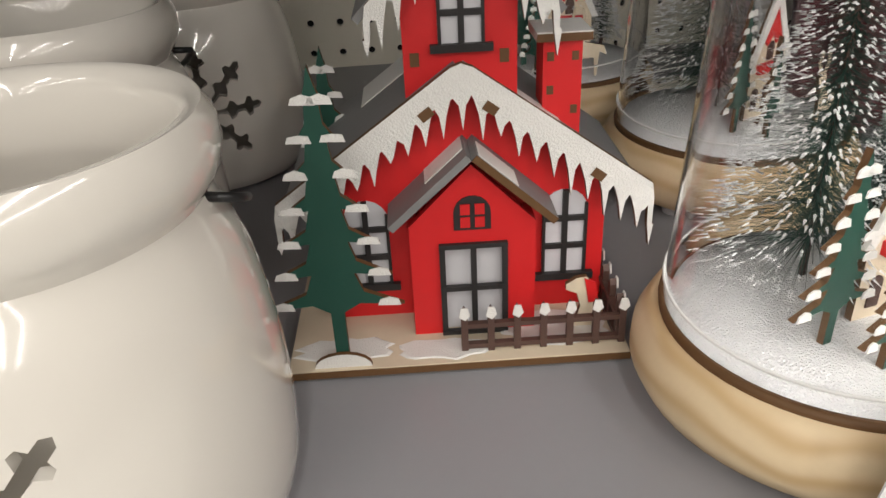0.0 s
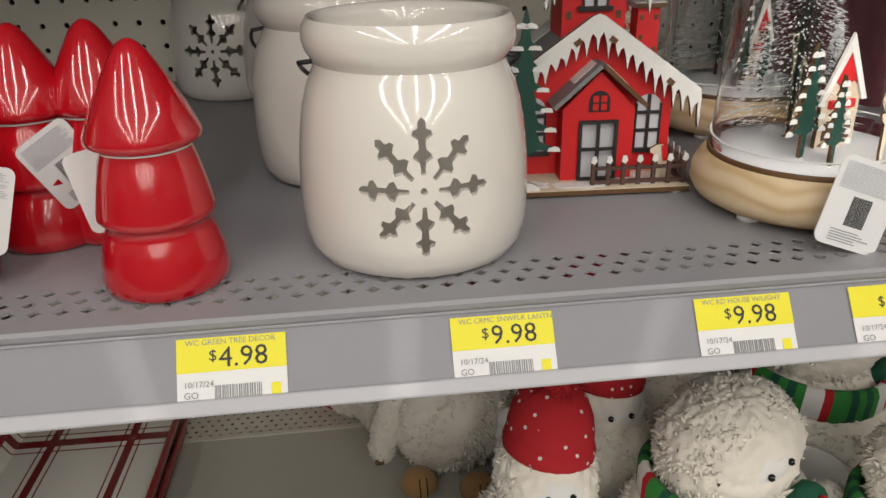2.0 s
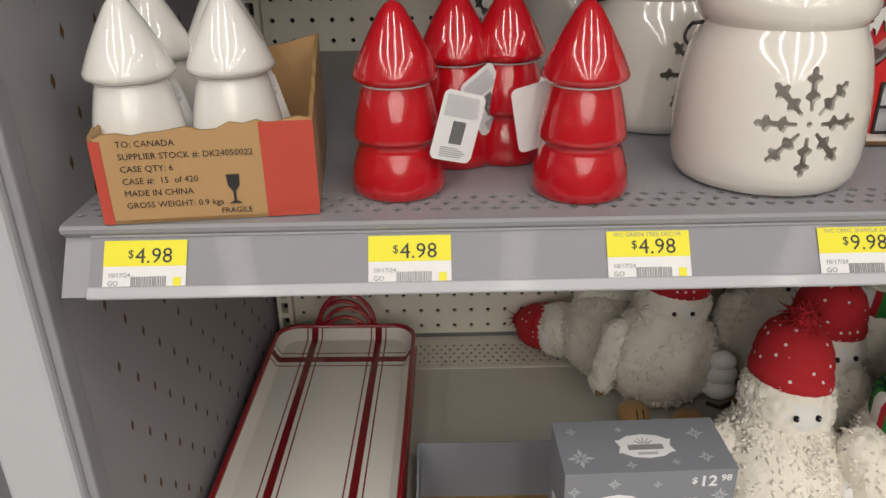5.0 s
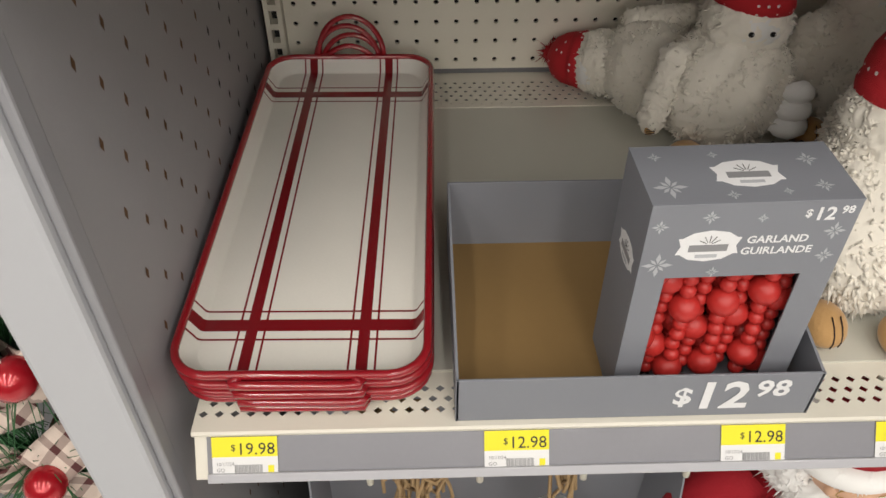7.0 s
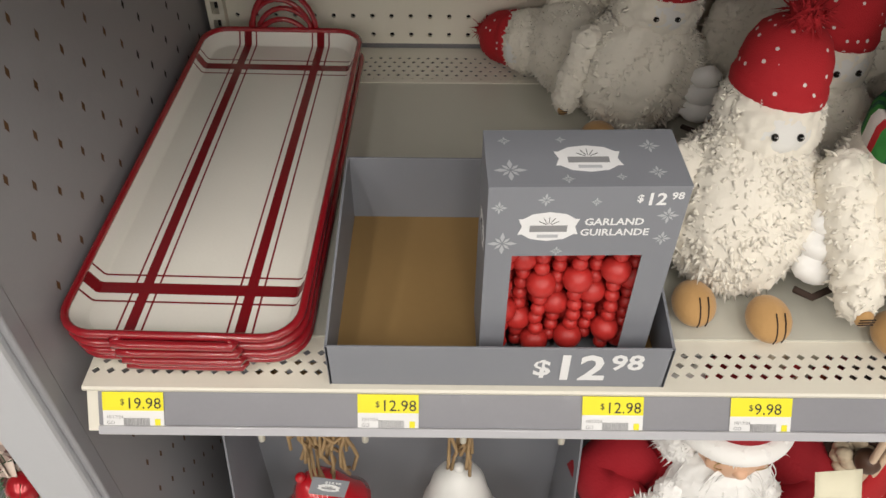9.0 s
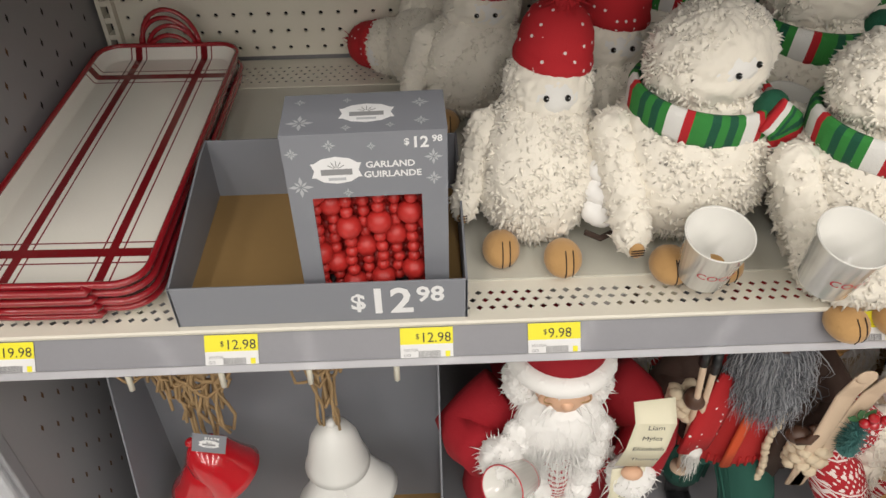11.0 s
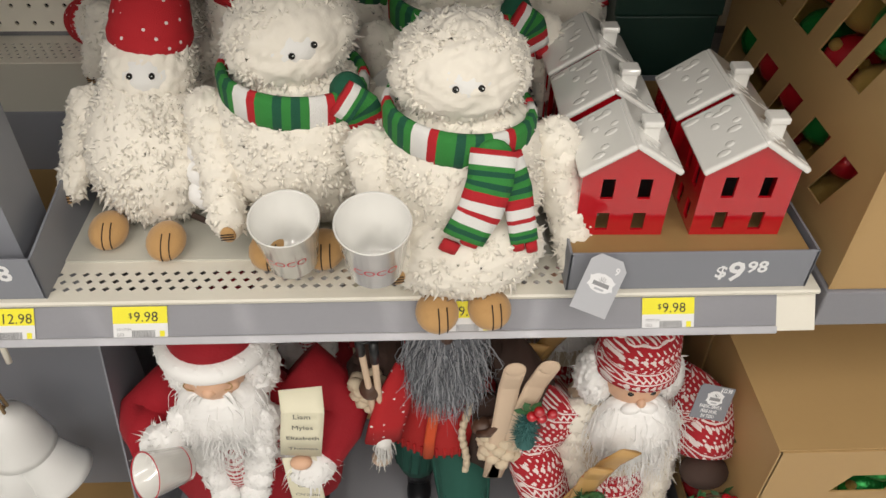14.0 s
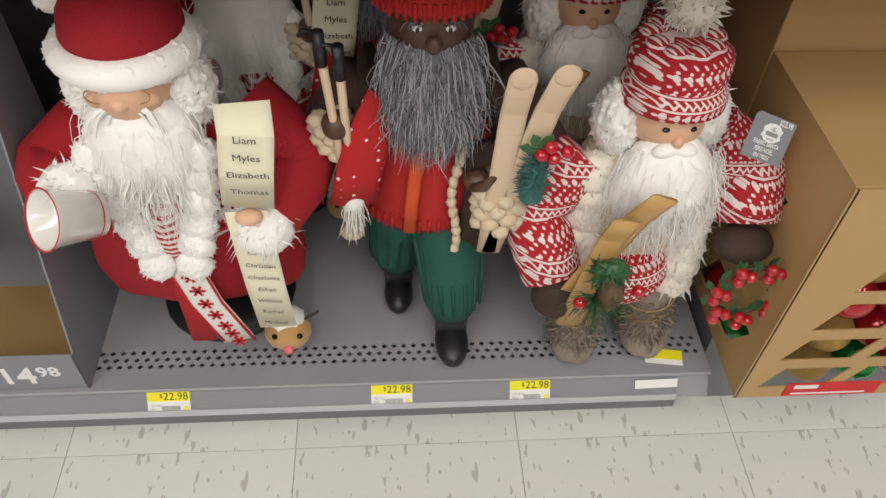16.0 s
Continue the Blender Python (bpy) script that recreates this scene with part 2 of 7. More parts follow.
def plaid_fn(n):
    x, y, z = n.xyz()
    d, e = n.math("ADD", x, z), n.math("SUBTRACT", z, x)
    f = lambda v, k, h: n.math("LESS_THAN", n.math("FRACT", n.math("MULTIPLY", v, k)), h)
    return n.math("MULTIPLY", n.math("ADD", f(d, 33, 0.35), f(e, 33, 0.35)), 0.5)


PLAID = mat_pattern("plaid_ribbon", (0.72, 0.60, 0.52), (0.10, 0.03, 0.03), plaid_fn, rough=0.8)


def tile_mat():
    m = mat("vinyl_floor_tile", (0.81, 0.815, 0.78), 0.32, fine=90, coarse=3, vary=0.07, bump=0.01, coat=0.2)
    n = Nodes(m)
    src = n.b.inputs["Base Color"].links[0].from_socket
    mp = n.node("ShaderNodeMapping", Vector=n.co)
    mp.inputs["Scale"].default_value = (95, 34, 1)
    mp.inputs["Rotation"].default_value = (0, 0, 0.25)
    nz = n.node("ShaderNodeTexNoise", Vector=mp.outputs["Vector"], Scale=1.0, Detail=2.0)
    fac = n.math("MULTIPLY", n.math("GREATER_THAN", nz.outputs["Fac"], 0.64), 0.5)
    rnd = n.node("ShaderNodeObjectInfo").outputs["Random"]
    shade = n.mix(rnd, (0.92, 0.92, 0.92, 1), (1, 1, 1, 1))
    mul = n.t.nodes.new("ShaderNodeMix")
    mul.data_type, mul.blend_type = "RGBA", "MULTIPLY"
    mul.inputs["Factor"].default_value = 1.0
    n.put(mul.inputs["A"], n.mix(fac, src, (0.30, 0.29, 0.26, 1)))
    n.put(mul.inputs["B"], shade)
    n.put(n.b.inputs["Base Color"], mul.outputs["Result"])
    return m


TILE = tile_mat()

GLASS = bpy.data.materials.new("clear_glass")
_g = Nodes(GLASS)
_g.b.inputs["Base Color"].default_value = (0.97, 0.97, 0.97, 1)
_g.b.inputs["Roughness"].default_value = 0.02
_g.b.inputs["Transmission Weight"].default_value = 1.0
_g.b.inputs["IOR"].default_value = 1.25


# ---- mesh building ----
class Acc:
    """Collects pieces of geometry, each with its material, into one mesh."""
    def __init__(self):
        self.v, self.f, self.m, self.s, self.mats, self.n = [], [], [], [], [], 0

    def add(self, verts, faces, material, M=None, smooth=True):
        a = np.asarray(verts, dtype=float).reshape(-1, 3)
        if M is not None:
            R = np.array(M)
            a = a @ R[:3, :3].T + R[:3, 3]
        if material not in self.mats:
            self.mats.append(material)
        i = self.mats.index(material)
        self.v.append(a)
        n = self.n
        self.f.extend([tuple(k + n for k in f) for f in faces])
        self.m.extend([i] * len(faces))
        self.s.extend([smooth] * len(faces))
        self.n += len(a)
        return self

    def mesh(self, name):
        me = bpy.data.meshes.new(name)
        me.from_pydata(np.vstack(self.v).tolist(), [], self.f)
        for k in self.mats:
            me.materials.append(k)
        me.polygons.foreach_set("material_index", self.m)
        me.polygons.foreach_set("use_smooth", self.s)
        me.update()
        return me

    def box(self, x0, x1, y0, y1, z0, z1, material, M=None, bevel=0.0):
        if bevel <= 0:
            v = [(x, y, z) for z in (z0, z1) for x, y in ((x0, y0), (x1, y0), (x1, y1), (x0, y1))]
            f = [(3, 2, 1, 0), (4, 5, 6, 7), (0, 1, 5, 4), (1, 2, 6, 5), (2, 3, 7, 6), (3, 0, 4, 7)]
            return self.add(v, f, material, M, False)
        bm = bmesh.new()
        bmesh.ops.create_cube(bm, size=1.0, matrix=Matrix.LocRotScale(((x0 + x1) / 2, (y0 + y1) / 2, (z0 + z1) / 2), None, (x1 - x0, y1 - y0, z1 - z0)))
        bmesh.ops.bevel(bm, geom=bm.edges[:], offset=bevel, segments=2, profile=0.5, affect="EDGES")
        v = [tuple(p.co) for p in bm.verts]
        f = [tuple(p.index for p in q.verts) for q in bm.faces]
        bm.free()
        return self.add(v, f, material, M, False)

    def lathe(self, profile, material, M=None, seg=48, cap=False):
        v, f = [], []
        for r, z in profile:
            for k in range(seg):
                a = 2 * math.pi * k / seg
                v.append((r * math.cos(a), r * math.sin(a), z))
        for i in range(len(profile) - 1):
            for k in range(seg):
                k2 = (k + 1) % seg
                f.append((i * seg + k, i * seg + k2, (i + 1) * seg + k2, (i + 1) * seg + k))
        if cap:
            f.append(tuple(range(seg))[::-1])
            f.append(tuple((len(profile) - 1) * seg + k for k in range(seg)))
        return self.add(v, f, material, M)

    def ball(self, c, r, material, M=None, seg=20, rings=12, rot=(0, 0, 0), lump=0.0, seed=0, pile=0.0):
        r = (r, r, r) if not hasattr(r, "__len__") else r
        R = np.array(Euler([radians(a) for a in rot]).to_matrix())
        v = [(0, 0, -1)]
        for i in range(1, rings):
            t = math.pi * i / rings - math.pi / 2
            for k in range(seg):
                a = 2 * math.pi * k / seg
                v.append((math.cos(t) * math.cos(a), math.cos(t) * math.sin(a), math.sin(t)))
        v.append((0, 0, 1))
        f = [(0, 1 + (k + 1) % seg, 1 + k) for k in range(seg)]
        for i in range(rings - 2):
            for k in range(seg):
                k2 = (k + 1) % seg
                f.append((1 + i * seg + k, 1 + i * seg + k2, 1 + (i + 1) * seg + k2, 1 + (i + 1) * seg + k))
        top, b = len(v) - 1, 1 + (rings - 2) * seg
        f += [(b + k, b + (k + 1) % seg, top) for k in range(seg)]
        a = np.array(v)
        if lump:
            k = np.array([1 + lump * noise.noise(Vector(p) * 2.3 + Vector((seed, 0, 0))) for p in v])
            a = a * k[:, None]
        a = a * np.array(r)
        if pile:
            off = Vector((seed * 1.7, seed * 0.9, 0))
            k = np.array([0.9 * abs(noise.noise(Vector(p) * 95 + off)) + 0.55 * noise.noise(Vector(p) * 230 + off) for p in a.tolist()])
            nn = a / np.array(r) ** 2
            a = a + nn / np.linalg.norm(nn, axis=1)[:, None] * (k * pile)[:, None]
        a = a @ R.T + np.array(c)
        return self.add(a, f, material, M)

    def tube(self, path, radius, material, M=None, seg=8, closed=False, flat=1.0):
        p = [Vector(q) for q in path]
        n = len(p)
        rad = radius if hasattr(radius, "__len__") else [radius] * n
        v, f = [], []
        side = None
        for i in range(n):
            d = (p[(i + 1) % n] - p[i - 1]) if closed else (p[min(i + 1, n - 1)] - p[max(i - 1, 0)])
            d.normalize()
            if side is None:
                side = d.orthogonal().normalized()
            side = (side - d * side.dot(d)).normalized()
            up = d.cross(side)
            for k in range(seg):
                a = 2 * math.pi * k / seg
                v.append(tuple(p[i] + side * math.cos(a) * rad[i] + up * math.sin(a) * rad[i] * flat))
        for i in range(n if closed else n - 1):
            j = (i + 1) % n
            for k in range(seg):
                k2 = (k + 1) % seg
                f.append((i * seg + k, i * seg + k2, j * seg + k2, j * seg + k))
        if not closed:
            f.append(tuple(range(seg))[::-1])
            f.append(tuple((n - 1) * seg + k for k in range(seg)))
        return self.add(v, f, material, M)

    def prism(self, poly, depth, material, M=None, edge=None):
        """An outline in x and z, cut from a board that reaches from y = 0 to y = depth."""
        n = len(poly)
        v = [(x, 0, z) for x, z in poly] + [(x, depth, z) for x, z in poly]
        area = sum(poly[i][0] * poly[(i + 1) % n][1] - poly[(i + 1) % n][0] * poly[i][1] for i in range(n))
        order = range(n) if area > 0 else range(n - 1, -1, -1)
        front = tuple(order)
        back = tuple(k + n for k in reversed(front))
        sides = [(front[i], front[i] + n, front[(i + 1) % n] + n, front[(i + 1) % n])[::-1] for i in range(n)]
        self.add(v, [front, back], material, M, False)
        return self.add(v, sides, edge or material, M, False)

    def band(self, path, ups, half, thick, materials, M=None):
        """A flat strap along a path; its colours change piece by piece."""
        p = [Vector(q) for q in path]
        n = len(p)
        rows = []
        for i in range(n):
            d = (p[min(i + 1, n - 1)] - p[max(i - 1, 0)]).normalized()
            u = Vector(ups[i] if hasattr(ups[0], "__len__") else ups).normalized()
            u = (u - d * u.dot(d)).normalized()
            w = d.cross(u).normalized()
            rows.append([tuple(p[i] + u * a * half + w * b * thick) for a, b in ((-1, .4), (-.6, 1), (.6, 1), (1, .4), (1, -.4), (.6, -1), (-.6, -1), (-1, -.4))])
        for i in range(n - 1):
            v = rows[i] + rows[i + 1]
            f = [(k, (k + 1) % 8, 8 + (k + 1) % 8, 8 + k) for k in range(8)]
            if i == 0:
                f.append(tuple(range(7, -1, -1)))
            if i == n - 2:
                f.append(tuple(range(8, 16)))
            self.add(v, f, materials[i % len(materials)], M)
        return self

    def tufts(self, pts, nrm, length, width, material, M=None, seed=1, droop=0.35, jitter=0.7, seg=2):
        """Curling locks of pile, one tapered three-sided lock at each point."""
        g = np.random.default_rng(seed)
        n = len(pts)
        d = nrm + g.normal(0, jitter, (n, 3)) * 0.6
        d /= np.linalg.norm(d, axis=1)[:, None]
        L = length * g.uniform(0.6, 1.3, n)[:, None]
        a = np.cross(d, g.normal(0, 1, (n, 3)))
        a /= np.linalg.norm(a, axis=1)[:, None]
        b = np.cross(d, a)
        W = width * g.uniform(0.7, 1.3, n)[:, None]
        bend = (np.array([0, 0, -droop]) + g.normal(0, jitter, (n, 3)) * 0.9)
        rings = []
        for j in range(seg):
            t = j / seg
            c = pts + d * L * t + bend * L * t * t
            w = W * (1 - 0.45 * t)
            for k in range(3):
                an = 2 * math.pi * k / 3
                rings.append(c + a * w * math.cos(an) + b * w * math.sin(an))
        rings.append(pts + d * L + bend * L)
        k = len(rings)
        v = np.stack(rings, axis=1).reshape(-1, 3)
        f = []
        one = []
        for j in range(seg - 1):
            for q in range(3):
                q2 = (q + 1) % 3
                one.append((j * 3 + q, j * 3 + q2, (j + 1) * 3 + q2, (j + 1) * 3 + q))
        for q in range(3):
            one.append(((seg - 1) * 3 + q, (seg - 1) * 3 + (q + 1) % 3, k - 1))
        for i in range(n):
            o = i * k
            f.extend([tuple(o + q for q in face) for face in one])
        return self.add(v, f, material, M)

    def furball(self, c, r, count, length, width, material, M=None, rot=(0, 0, 0), seed=1, keep=None, base=None, droop=0.35, lump=0.06, jitter=0.7):
        """An egg of fur: a solid core, and locks all over it but where keep() says no."""
        r = (r, r, r) if not hasattr(r, "__len__") else r
        big = max(r) > 0.035
        self.ball(c, r, base or material, M, 84 if big else 36, 56 if big else 24, rot, lump, seed, pile=0.0055 if big else 0.004)
        count //= 2
        g = np.random.default_rng(seed)
        d = g.normal(0, 1, (count, 3))
        d /= np.linalg.norm(d, axis=1)[:, None]
        if keep:
            d = d[keep(d)]
        R = np.array(Euler([radians(a) for a in rot]).to_matrix())
        p = (d * np.array(r)) @ R.T + np.array(c)
        n = d / np.array(r)
        n /= np.linalg.norm(n, axis=1)[:, None]
        return self.tufts(p, n @ R.T, length, width, material, M, seed, droop, jitter)

    def strands(self, roots, dirs, length, width, material, M=None, seed=1, wave=0.15, seg=6, fall=1.0):
        """Long hair that hangs from its roots."""
        g = np.random.default_rng(seed)
        for p, d in zip(roots, dirs):
            L = length * g.uniform(0.55, 1.15)
            q = np.array(p, float)
            d = np.array(d, float)
            ph, am = g.uniform(0, 6.28), wave * g.uniform(0.3, 1.2)
            sd = g.normal(0, 1, 3)
            path = []
            for j in range(seg + 1):
                t = j / seg
                path.append(tuple(q))
                d = d * 0.78 + np.array([0, -0.03, -0.30 * fall]) + sd * 0.05
                d /= np.linalg.norm(d)
                q = q + d * L / seg + sd * am * L / seg * math.sin(ph + t * 7)
            w = width * g.uniform(0.6, 1.3)
            self.tube(path, [w * (1 - 0.75 * j / seg) for j in range(seg + 1)], material, M, 3)
        return self


def part(name, acc, parent, label=""):
    ob = new(name, acc if isinstance(acc, bpy.types.Mesh) else acc.mesh(name))
    ob.parent = parent
    return tagged(ob, label)


def thing(name, label, category, M=Matrix(), group=""):
    ob = new(name)
    ob.empty_display_size = 0.02
    ob.matrix_world = M
    return tagged(ob, label, category, group)


def solid(name, acc, label, category, M=Matrix(), group=""):
    ob = new(name, acc.mesh(name))
    ob.matrix_world = M
    return tagged(ob, label, category, group)


def structure(name, acc, label, category):
    return tagged(new(name, acc.mesh(name)), label, category, kind="structure")


WORDS = {}


def words(text, size, material, align="LEFT"):
    key = (text, size, material.name, align)
    if key not in WORDS:
        cu = bpy.data.curves.new("words", "FONT")
        cu.body, cu.size, cu.align_x, cu.resolution_u = text, size, align, 2
        cu.offset = size * 0.026 if material.name == "white_ink" else 0.0
        ob = new("words", cu)
        dg = bpy.context.evaluated_depsgraph_get()
        me = bpy.data.meshes.new_from_object(ob.evaluated_get(dg))
        bpy.data.objects.remove(ob)
        me.materials.clear()
        me.materials.append(material)
        WORDS[key] = me
    return WORDS[key]


def write(name, text, size, material, parent, M, align="LEFT", bold=0.0):
    me = words(text, size, material, align)
    ob = new(name, me)
    ob.parent = parent
    ob.matrix_basis = M
    return ob


def arc(c, r, a0, a1, n, plane="xz"):
    out = []
    for i in range(n + 1):
        a = radians(a0 + (a1 - a0) * i / n)
        u, w = r * math.cos(a), r * math.sin(a)
        out.append((c[0] + u, c[1], c[2] + w) if plane == "xz" else (c[0] + u, c[1] + w, c[2]))
    return out


# ---- the setting ----
TOP, MID, LOW = 1.176, 0.738, 0.155     # shelf surfaces
X0, X1 = -0.605, 0.632                  # the bay's ends
BACK = 0.582


def perforated(acc, x0, x1, y0, rows, z, material, pitch=0.0127, row=0.0105, a=0.0041, b=0.0036):
    """A steel strip with staggered lozenge holes; returns its far edge."""
    n = int((x1 - x0) / pitch)
    x1 = x0 + n * pitch
    v, f = [], []
    for j in range(rows):
        off = pitch / 2 if j % 2 else 0
        ya, yb = y0 + j * row, y0 + (j + 1) * row
        yc = (ya + yb) / 2
        ends = [(x0, x0 + off)] if off else []
        if off:
            ends.append((x1 - off, x1))
        for ea, eb in ends:
            k = len(v)
            v += [(ea, ya, z), (eb, ya, z), (eb, yb, z), (ea, yb, z)]
            f.append((k, k + 1, k + 2, k + 3))
        for i in range(n - (1 if off else 0)):
            xa = x0 + off + i * pitch
            xb, xc = xa + pitch, xa + pitch / 2
            k = len(v)
            v += [(xa, ya, z), (xb, ya, z), (xb, yb, z), (xa, yb, z), (xc, yc - b, z), (xc + a, yc, z), (xc, yc + b, z), (xc - a, yc, z)]
            v += [(xc, yc - b, z - .0012), (xc + a, yc, z - .0012), (xc, yc + b, z - .0012), (xc - a, yc, z - .0012)]
            f += [(k, k + 1, k + 4), (k + 1, k + 5, k + 4), (k + 1, k + 2, k + 5), (k + 2, k + 6, k + 5), (k + 2, k + 3, k + 6), (k + 3, k + 7, k + 6), (k + 3, k, k + 7), (k, k + 4, k + 7)]
            f += [(k + 4, k + 5, k + 9, k + 8), (k + 5, k + 6, k + 10, k + 9), (k + 6, k + 7, k + 11, k + 10), (k + 7, k + 4, k + 8, k + 11)]
    acc.add(v, f, material, None, False)
    return y0 + rows * row, x1


def shelf(name, z, y, foot_, material, front, label, liner=None):
    s = tagged(new(name), label, "shelf", kind="structure")
    a = Acc()
    y1, xe = perforated(a, X0, X1, y + front, 3, z, material)
    a.box(X0, X1, y, y + front, z - 0.0015, z, material)
    if xe < X1:
        a.box(xe, X1, y + front, y1, z - 0.0015, z, material)
    if liner:
        a.box(X0, X1, y1, y1 + 0.012, z - 0.0015, z, material)
        a.box(X0, X1, y1 + 0.012, 0.488, z - 0.0015, z + 0.0022, liner)
        a.box(X0, X1, 0.488, 0.496, z - 0.0015, z + 0.0035, material)
        y2, xe = perforated(a, X0, X1, 0.496, 6, z, material, a=0.0036, b=0.0030)
        a.box(X0, X1, y2, BACK - 0.001, z - 0.0015, z, material)
    else:
        a.box(X0, X1, y1, BACK - 0.001, z - 0.0015, z, material)
    part("deck", a, s)
    # front edge: rounded nose, a face that leans back, and a return under it
    by, bz = foot_
    ty, tz = by + 0.0385 * math.sin(LEAN), bz + 0.0385 * math.cos(LEAN)
    prof = [(y + 0.004, z - 0.0015), (y, z - 0.0004), (y - 0.0016, z - 0.0020), (y - 0.0010, z - 0.0050), (ty, tz), (by, bz), (by + 0.004, bz - 0.002), (y + 0.022, bz - 0.002), (y + 0.022, bz), (by + 0.007, bz + 0.001), (ty + 0.004, tz - 0.002)]
    n = len(prof)
    v = [(x, p, q) for x in (X0, X1) for p, q in prof]
    part("lip", Acc().add(v, [tuple(range(n)), tuple(range(2 * n - 1, n - 1, -1))] + [(k, k + n, (k + 1) % n + n, (k + 1) % n) for k in range(n)], material, None, False), s)
    return s


LEAN = radians(36)                       # the ticket faces lean back
upper = shelf("shelf_upper", TOP, 0.004, (-0.0140, 1.1350), GREY, 0.0125, "grey painted steel shop shelf with lozenge perforations")
middle = shelf("shelf_middle", MID, 0.016, (-0.0015, 0.6985), CREAM, 0.012, "cream steel shop shelf with grey liner and perforations", LINER)
lower = shelf("shelf_lower", LOW, 0.019, (0.0045, 0.1200), GREY, 0.028, "grey steel base shelf with lozenge perforations")


def channel(parent, x0, x1, y, z, length=0.0375):
    """A clear strip on the leaning face, from its lower edge at y, z upwards."""
    M = pose(0, y, z, -36)
    part("ticket_channel", Acc().box(x0, x1, -0.0016, -0.0004, 0.006, length, CHANNEL), parent, "clear plastic price ticket channel").matrix_basis = M
    part("channel_lip", Acc().box(x0, x1, -0.0048, -0.0004, -0.002, 0.006, CLEARLIP, bevel=0.0012), parent, "pale plastic lower edge").matrix_basis = M
    part("channel_lip", Acc().box(x0, x1, -0.0032, -0.0004, length, length + 0.0022, CLEARLIP, bevel=0.0008), parent).matrix_basis = M


channel(upper, -0.588, X1, -0.0140, 1.1350)
channel(middle, -0.595, 0.592, -0.0015, 0.6985)
channel(lower, X0, 0.59, 0.0045, 0.1200, 0.034)
a = Acc()
a.box(X0, X1, 0.06, 0.075, 0, 0.121, DARKGREY)
structure("plinth", a, "dark grey steel plinth under base shelf", "plinth")


def holed_wall(acc, x0, x1, z0, z1, y, material, pitch=0.0254, r=0.0032):
    nx, nz = int((x1 - x0) / pitch), int((z1 - z0) / pitch)
    px, pz = (x1 - x0) / nx, (z1 - z0) / nz
    v, f = [], []
    for i in range(nx):
        for j in range(nz):
            cx, cz = x0 + (i + .5) * px, z0 + (j + .5) * pz
            k = len(v)
            v += [(cx + px / 2 * sx, y, cz + pz / 2 * sz) for sx, sz in ((-1, -1), (0, -1), (1, -1), (1, 0), (1, 1), (0, 1), (-1, 1), (-1, 0))]
            ring = [(cx + r * math.cos(radians(t)), cz + r * math.sin(radians(t))) for t in (225, 270, 315, 0, 45, 90, 135, 180)]
            v += [(q, y, w) for q, w in ring] + [(q, y + 0.004, w) for q, w in ring]
            for q in range(8):
                q2 = (q + 1) % 8
                f += [(k + q, k + q2, k + 8 + q2, k + 8 + q), (k + 8 + q, k + 8 + q2, k + 16 + q2, k + 16 + q)]
    acc.add(v, f, material, None, False)


a = Acc()
holed_wall(a, -0.592, 0.585, MID + 0.006, TOP - 0.06, BACK, PEG)
holed_wall(a, -0.592, 0.585, TOP, 1.62, BACK, PEG)
# black sheet paints the darkness seen through the peg holes
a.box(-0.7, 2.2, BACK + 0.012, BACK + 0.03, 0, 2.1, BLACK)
a.box(-0.592, 0.585, BACK - 0.0005, BACK + 0.004, TOP - 0.06, TOP - 0.0, PEG)
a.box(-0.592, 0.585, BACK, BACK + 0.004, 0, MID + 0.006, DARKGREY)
a.box(-0.592, 0.585, BACK, BACK + 0.004, 1.62, 2.1, PEG)
structure("wall_back", a, "cream pegboard back panel of the shelving", "pegboard")
for ux in (-0.604, 0.598, 0.622):
    a = Acc()
    a.box(ux - 0.011, ux - 0.005, BACK - 0.012, BACK + 0.01, 0, 2.1, PEG)
    a.box(ux + 0.005, ux + 0.011, BACK - 0.012, BACK + 0.01, 0, 2.1, PEG)
    z = 0.02
    while z < 2.08:
        a.box(ux - 0.005, ux + 0.005, BACK - 0.011, BACK + 0.01, z, z + 0.008, PEG)
        z += 0.0254
    # black strip puts the shade into the upright's slots
    a.box(ux - 0.005, ux + 0.005, BACK + 0.006, BACK + 0.01, 0, 2.1, BLACK)
    structure("upright", a, "slotted cream steel upright of the shelving", "upright")
a = Acc()
holed_wall(a, 0.635, 2.15, MID + 0.01, 1.62, BACK, PEG)
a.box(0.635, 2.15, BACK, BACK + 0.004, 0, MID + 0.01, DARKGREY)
structure("wall_back_next", a, "cream pegboard of the next bay", "pegboard")

# side partition with slots, and its front post
a = Acc()
a.box(-0.640, -0.6215, 0.012, BACK + 0.01, 0, 2.1, PARTITION)
for j in range(54):
    for i in range(9):
        y = 0.07 + i * 0.055 + (0.0275 if j % 2 else 0)
        # flat slot marks: rear ones painted shade-black, front ones brown as if lit
        a.add([(-0.6212, y - .003, .3 + j * .028), (-0.6212, y, .3 + j * .028 - .006), (-0.6212, y + .003, .3 + j * .028), (-0.6212, y, .3 + j * .028 + .006)], [(0, 1, 2, 3)], BLACK if i > 4 else BURNT_OR_LIT, None, False)
structure("wall_partition", a, "dark grey slotted steel side partition", "partition")
a = Acc()
a.box(-0.680, -0.628, -0.012, 0.010, 0, 2.1, POSTGREY, bevel=0.004)
a.box(-0.628, -0.6205, -0.004, 0.014, 0, 2.1, GREY, bevel=0.002)
structure("post", a, "pale grey steel end post of the shelving", "post")

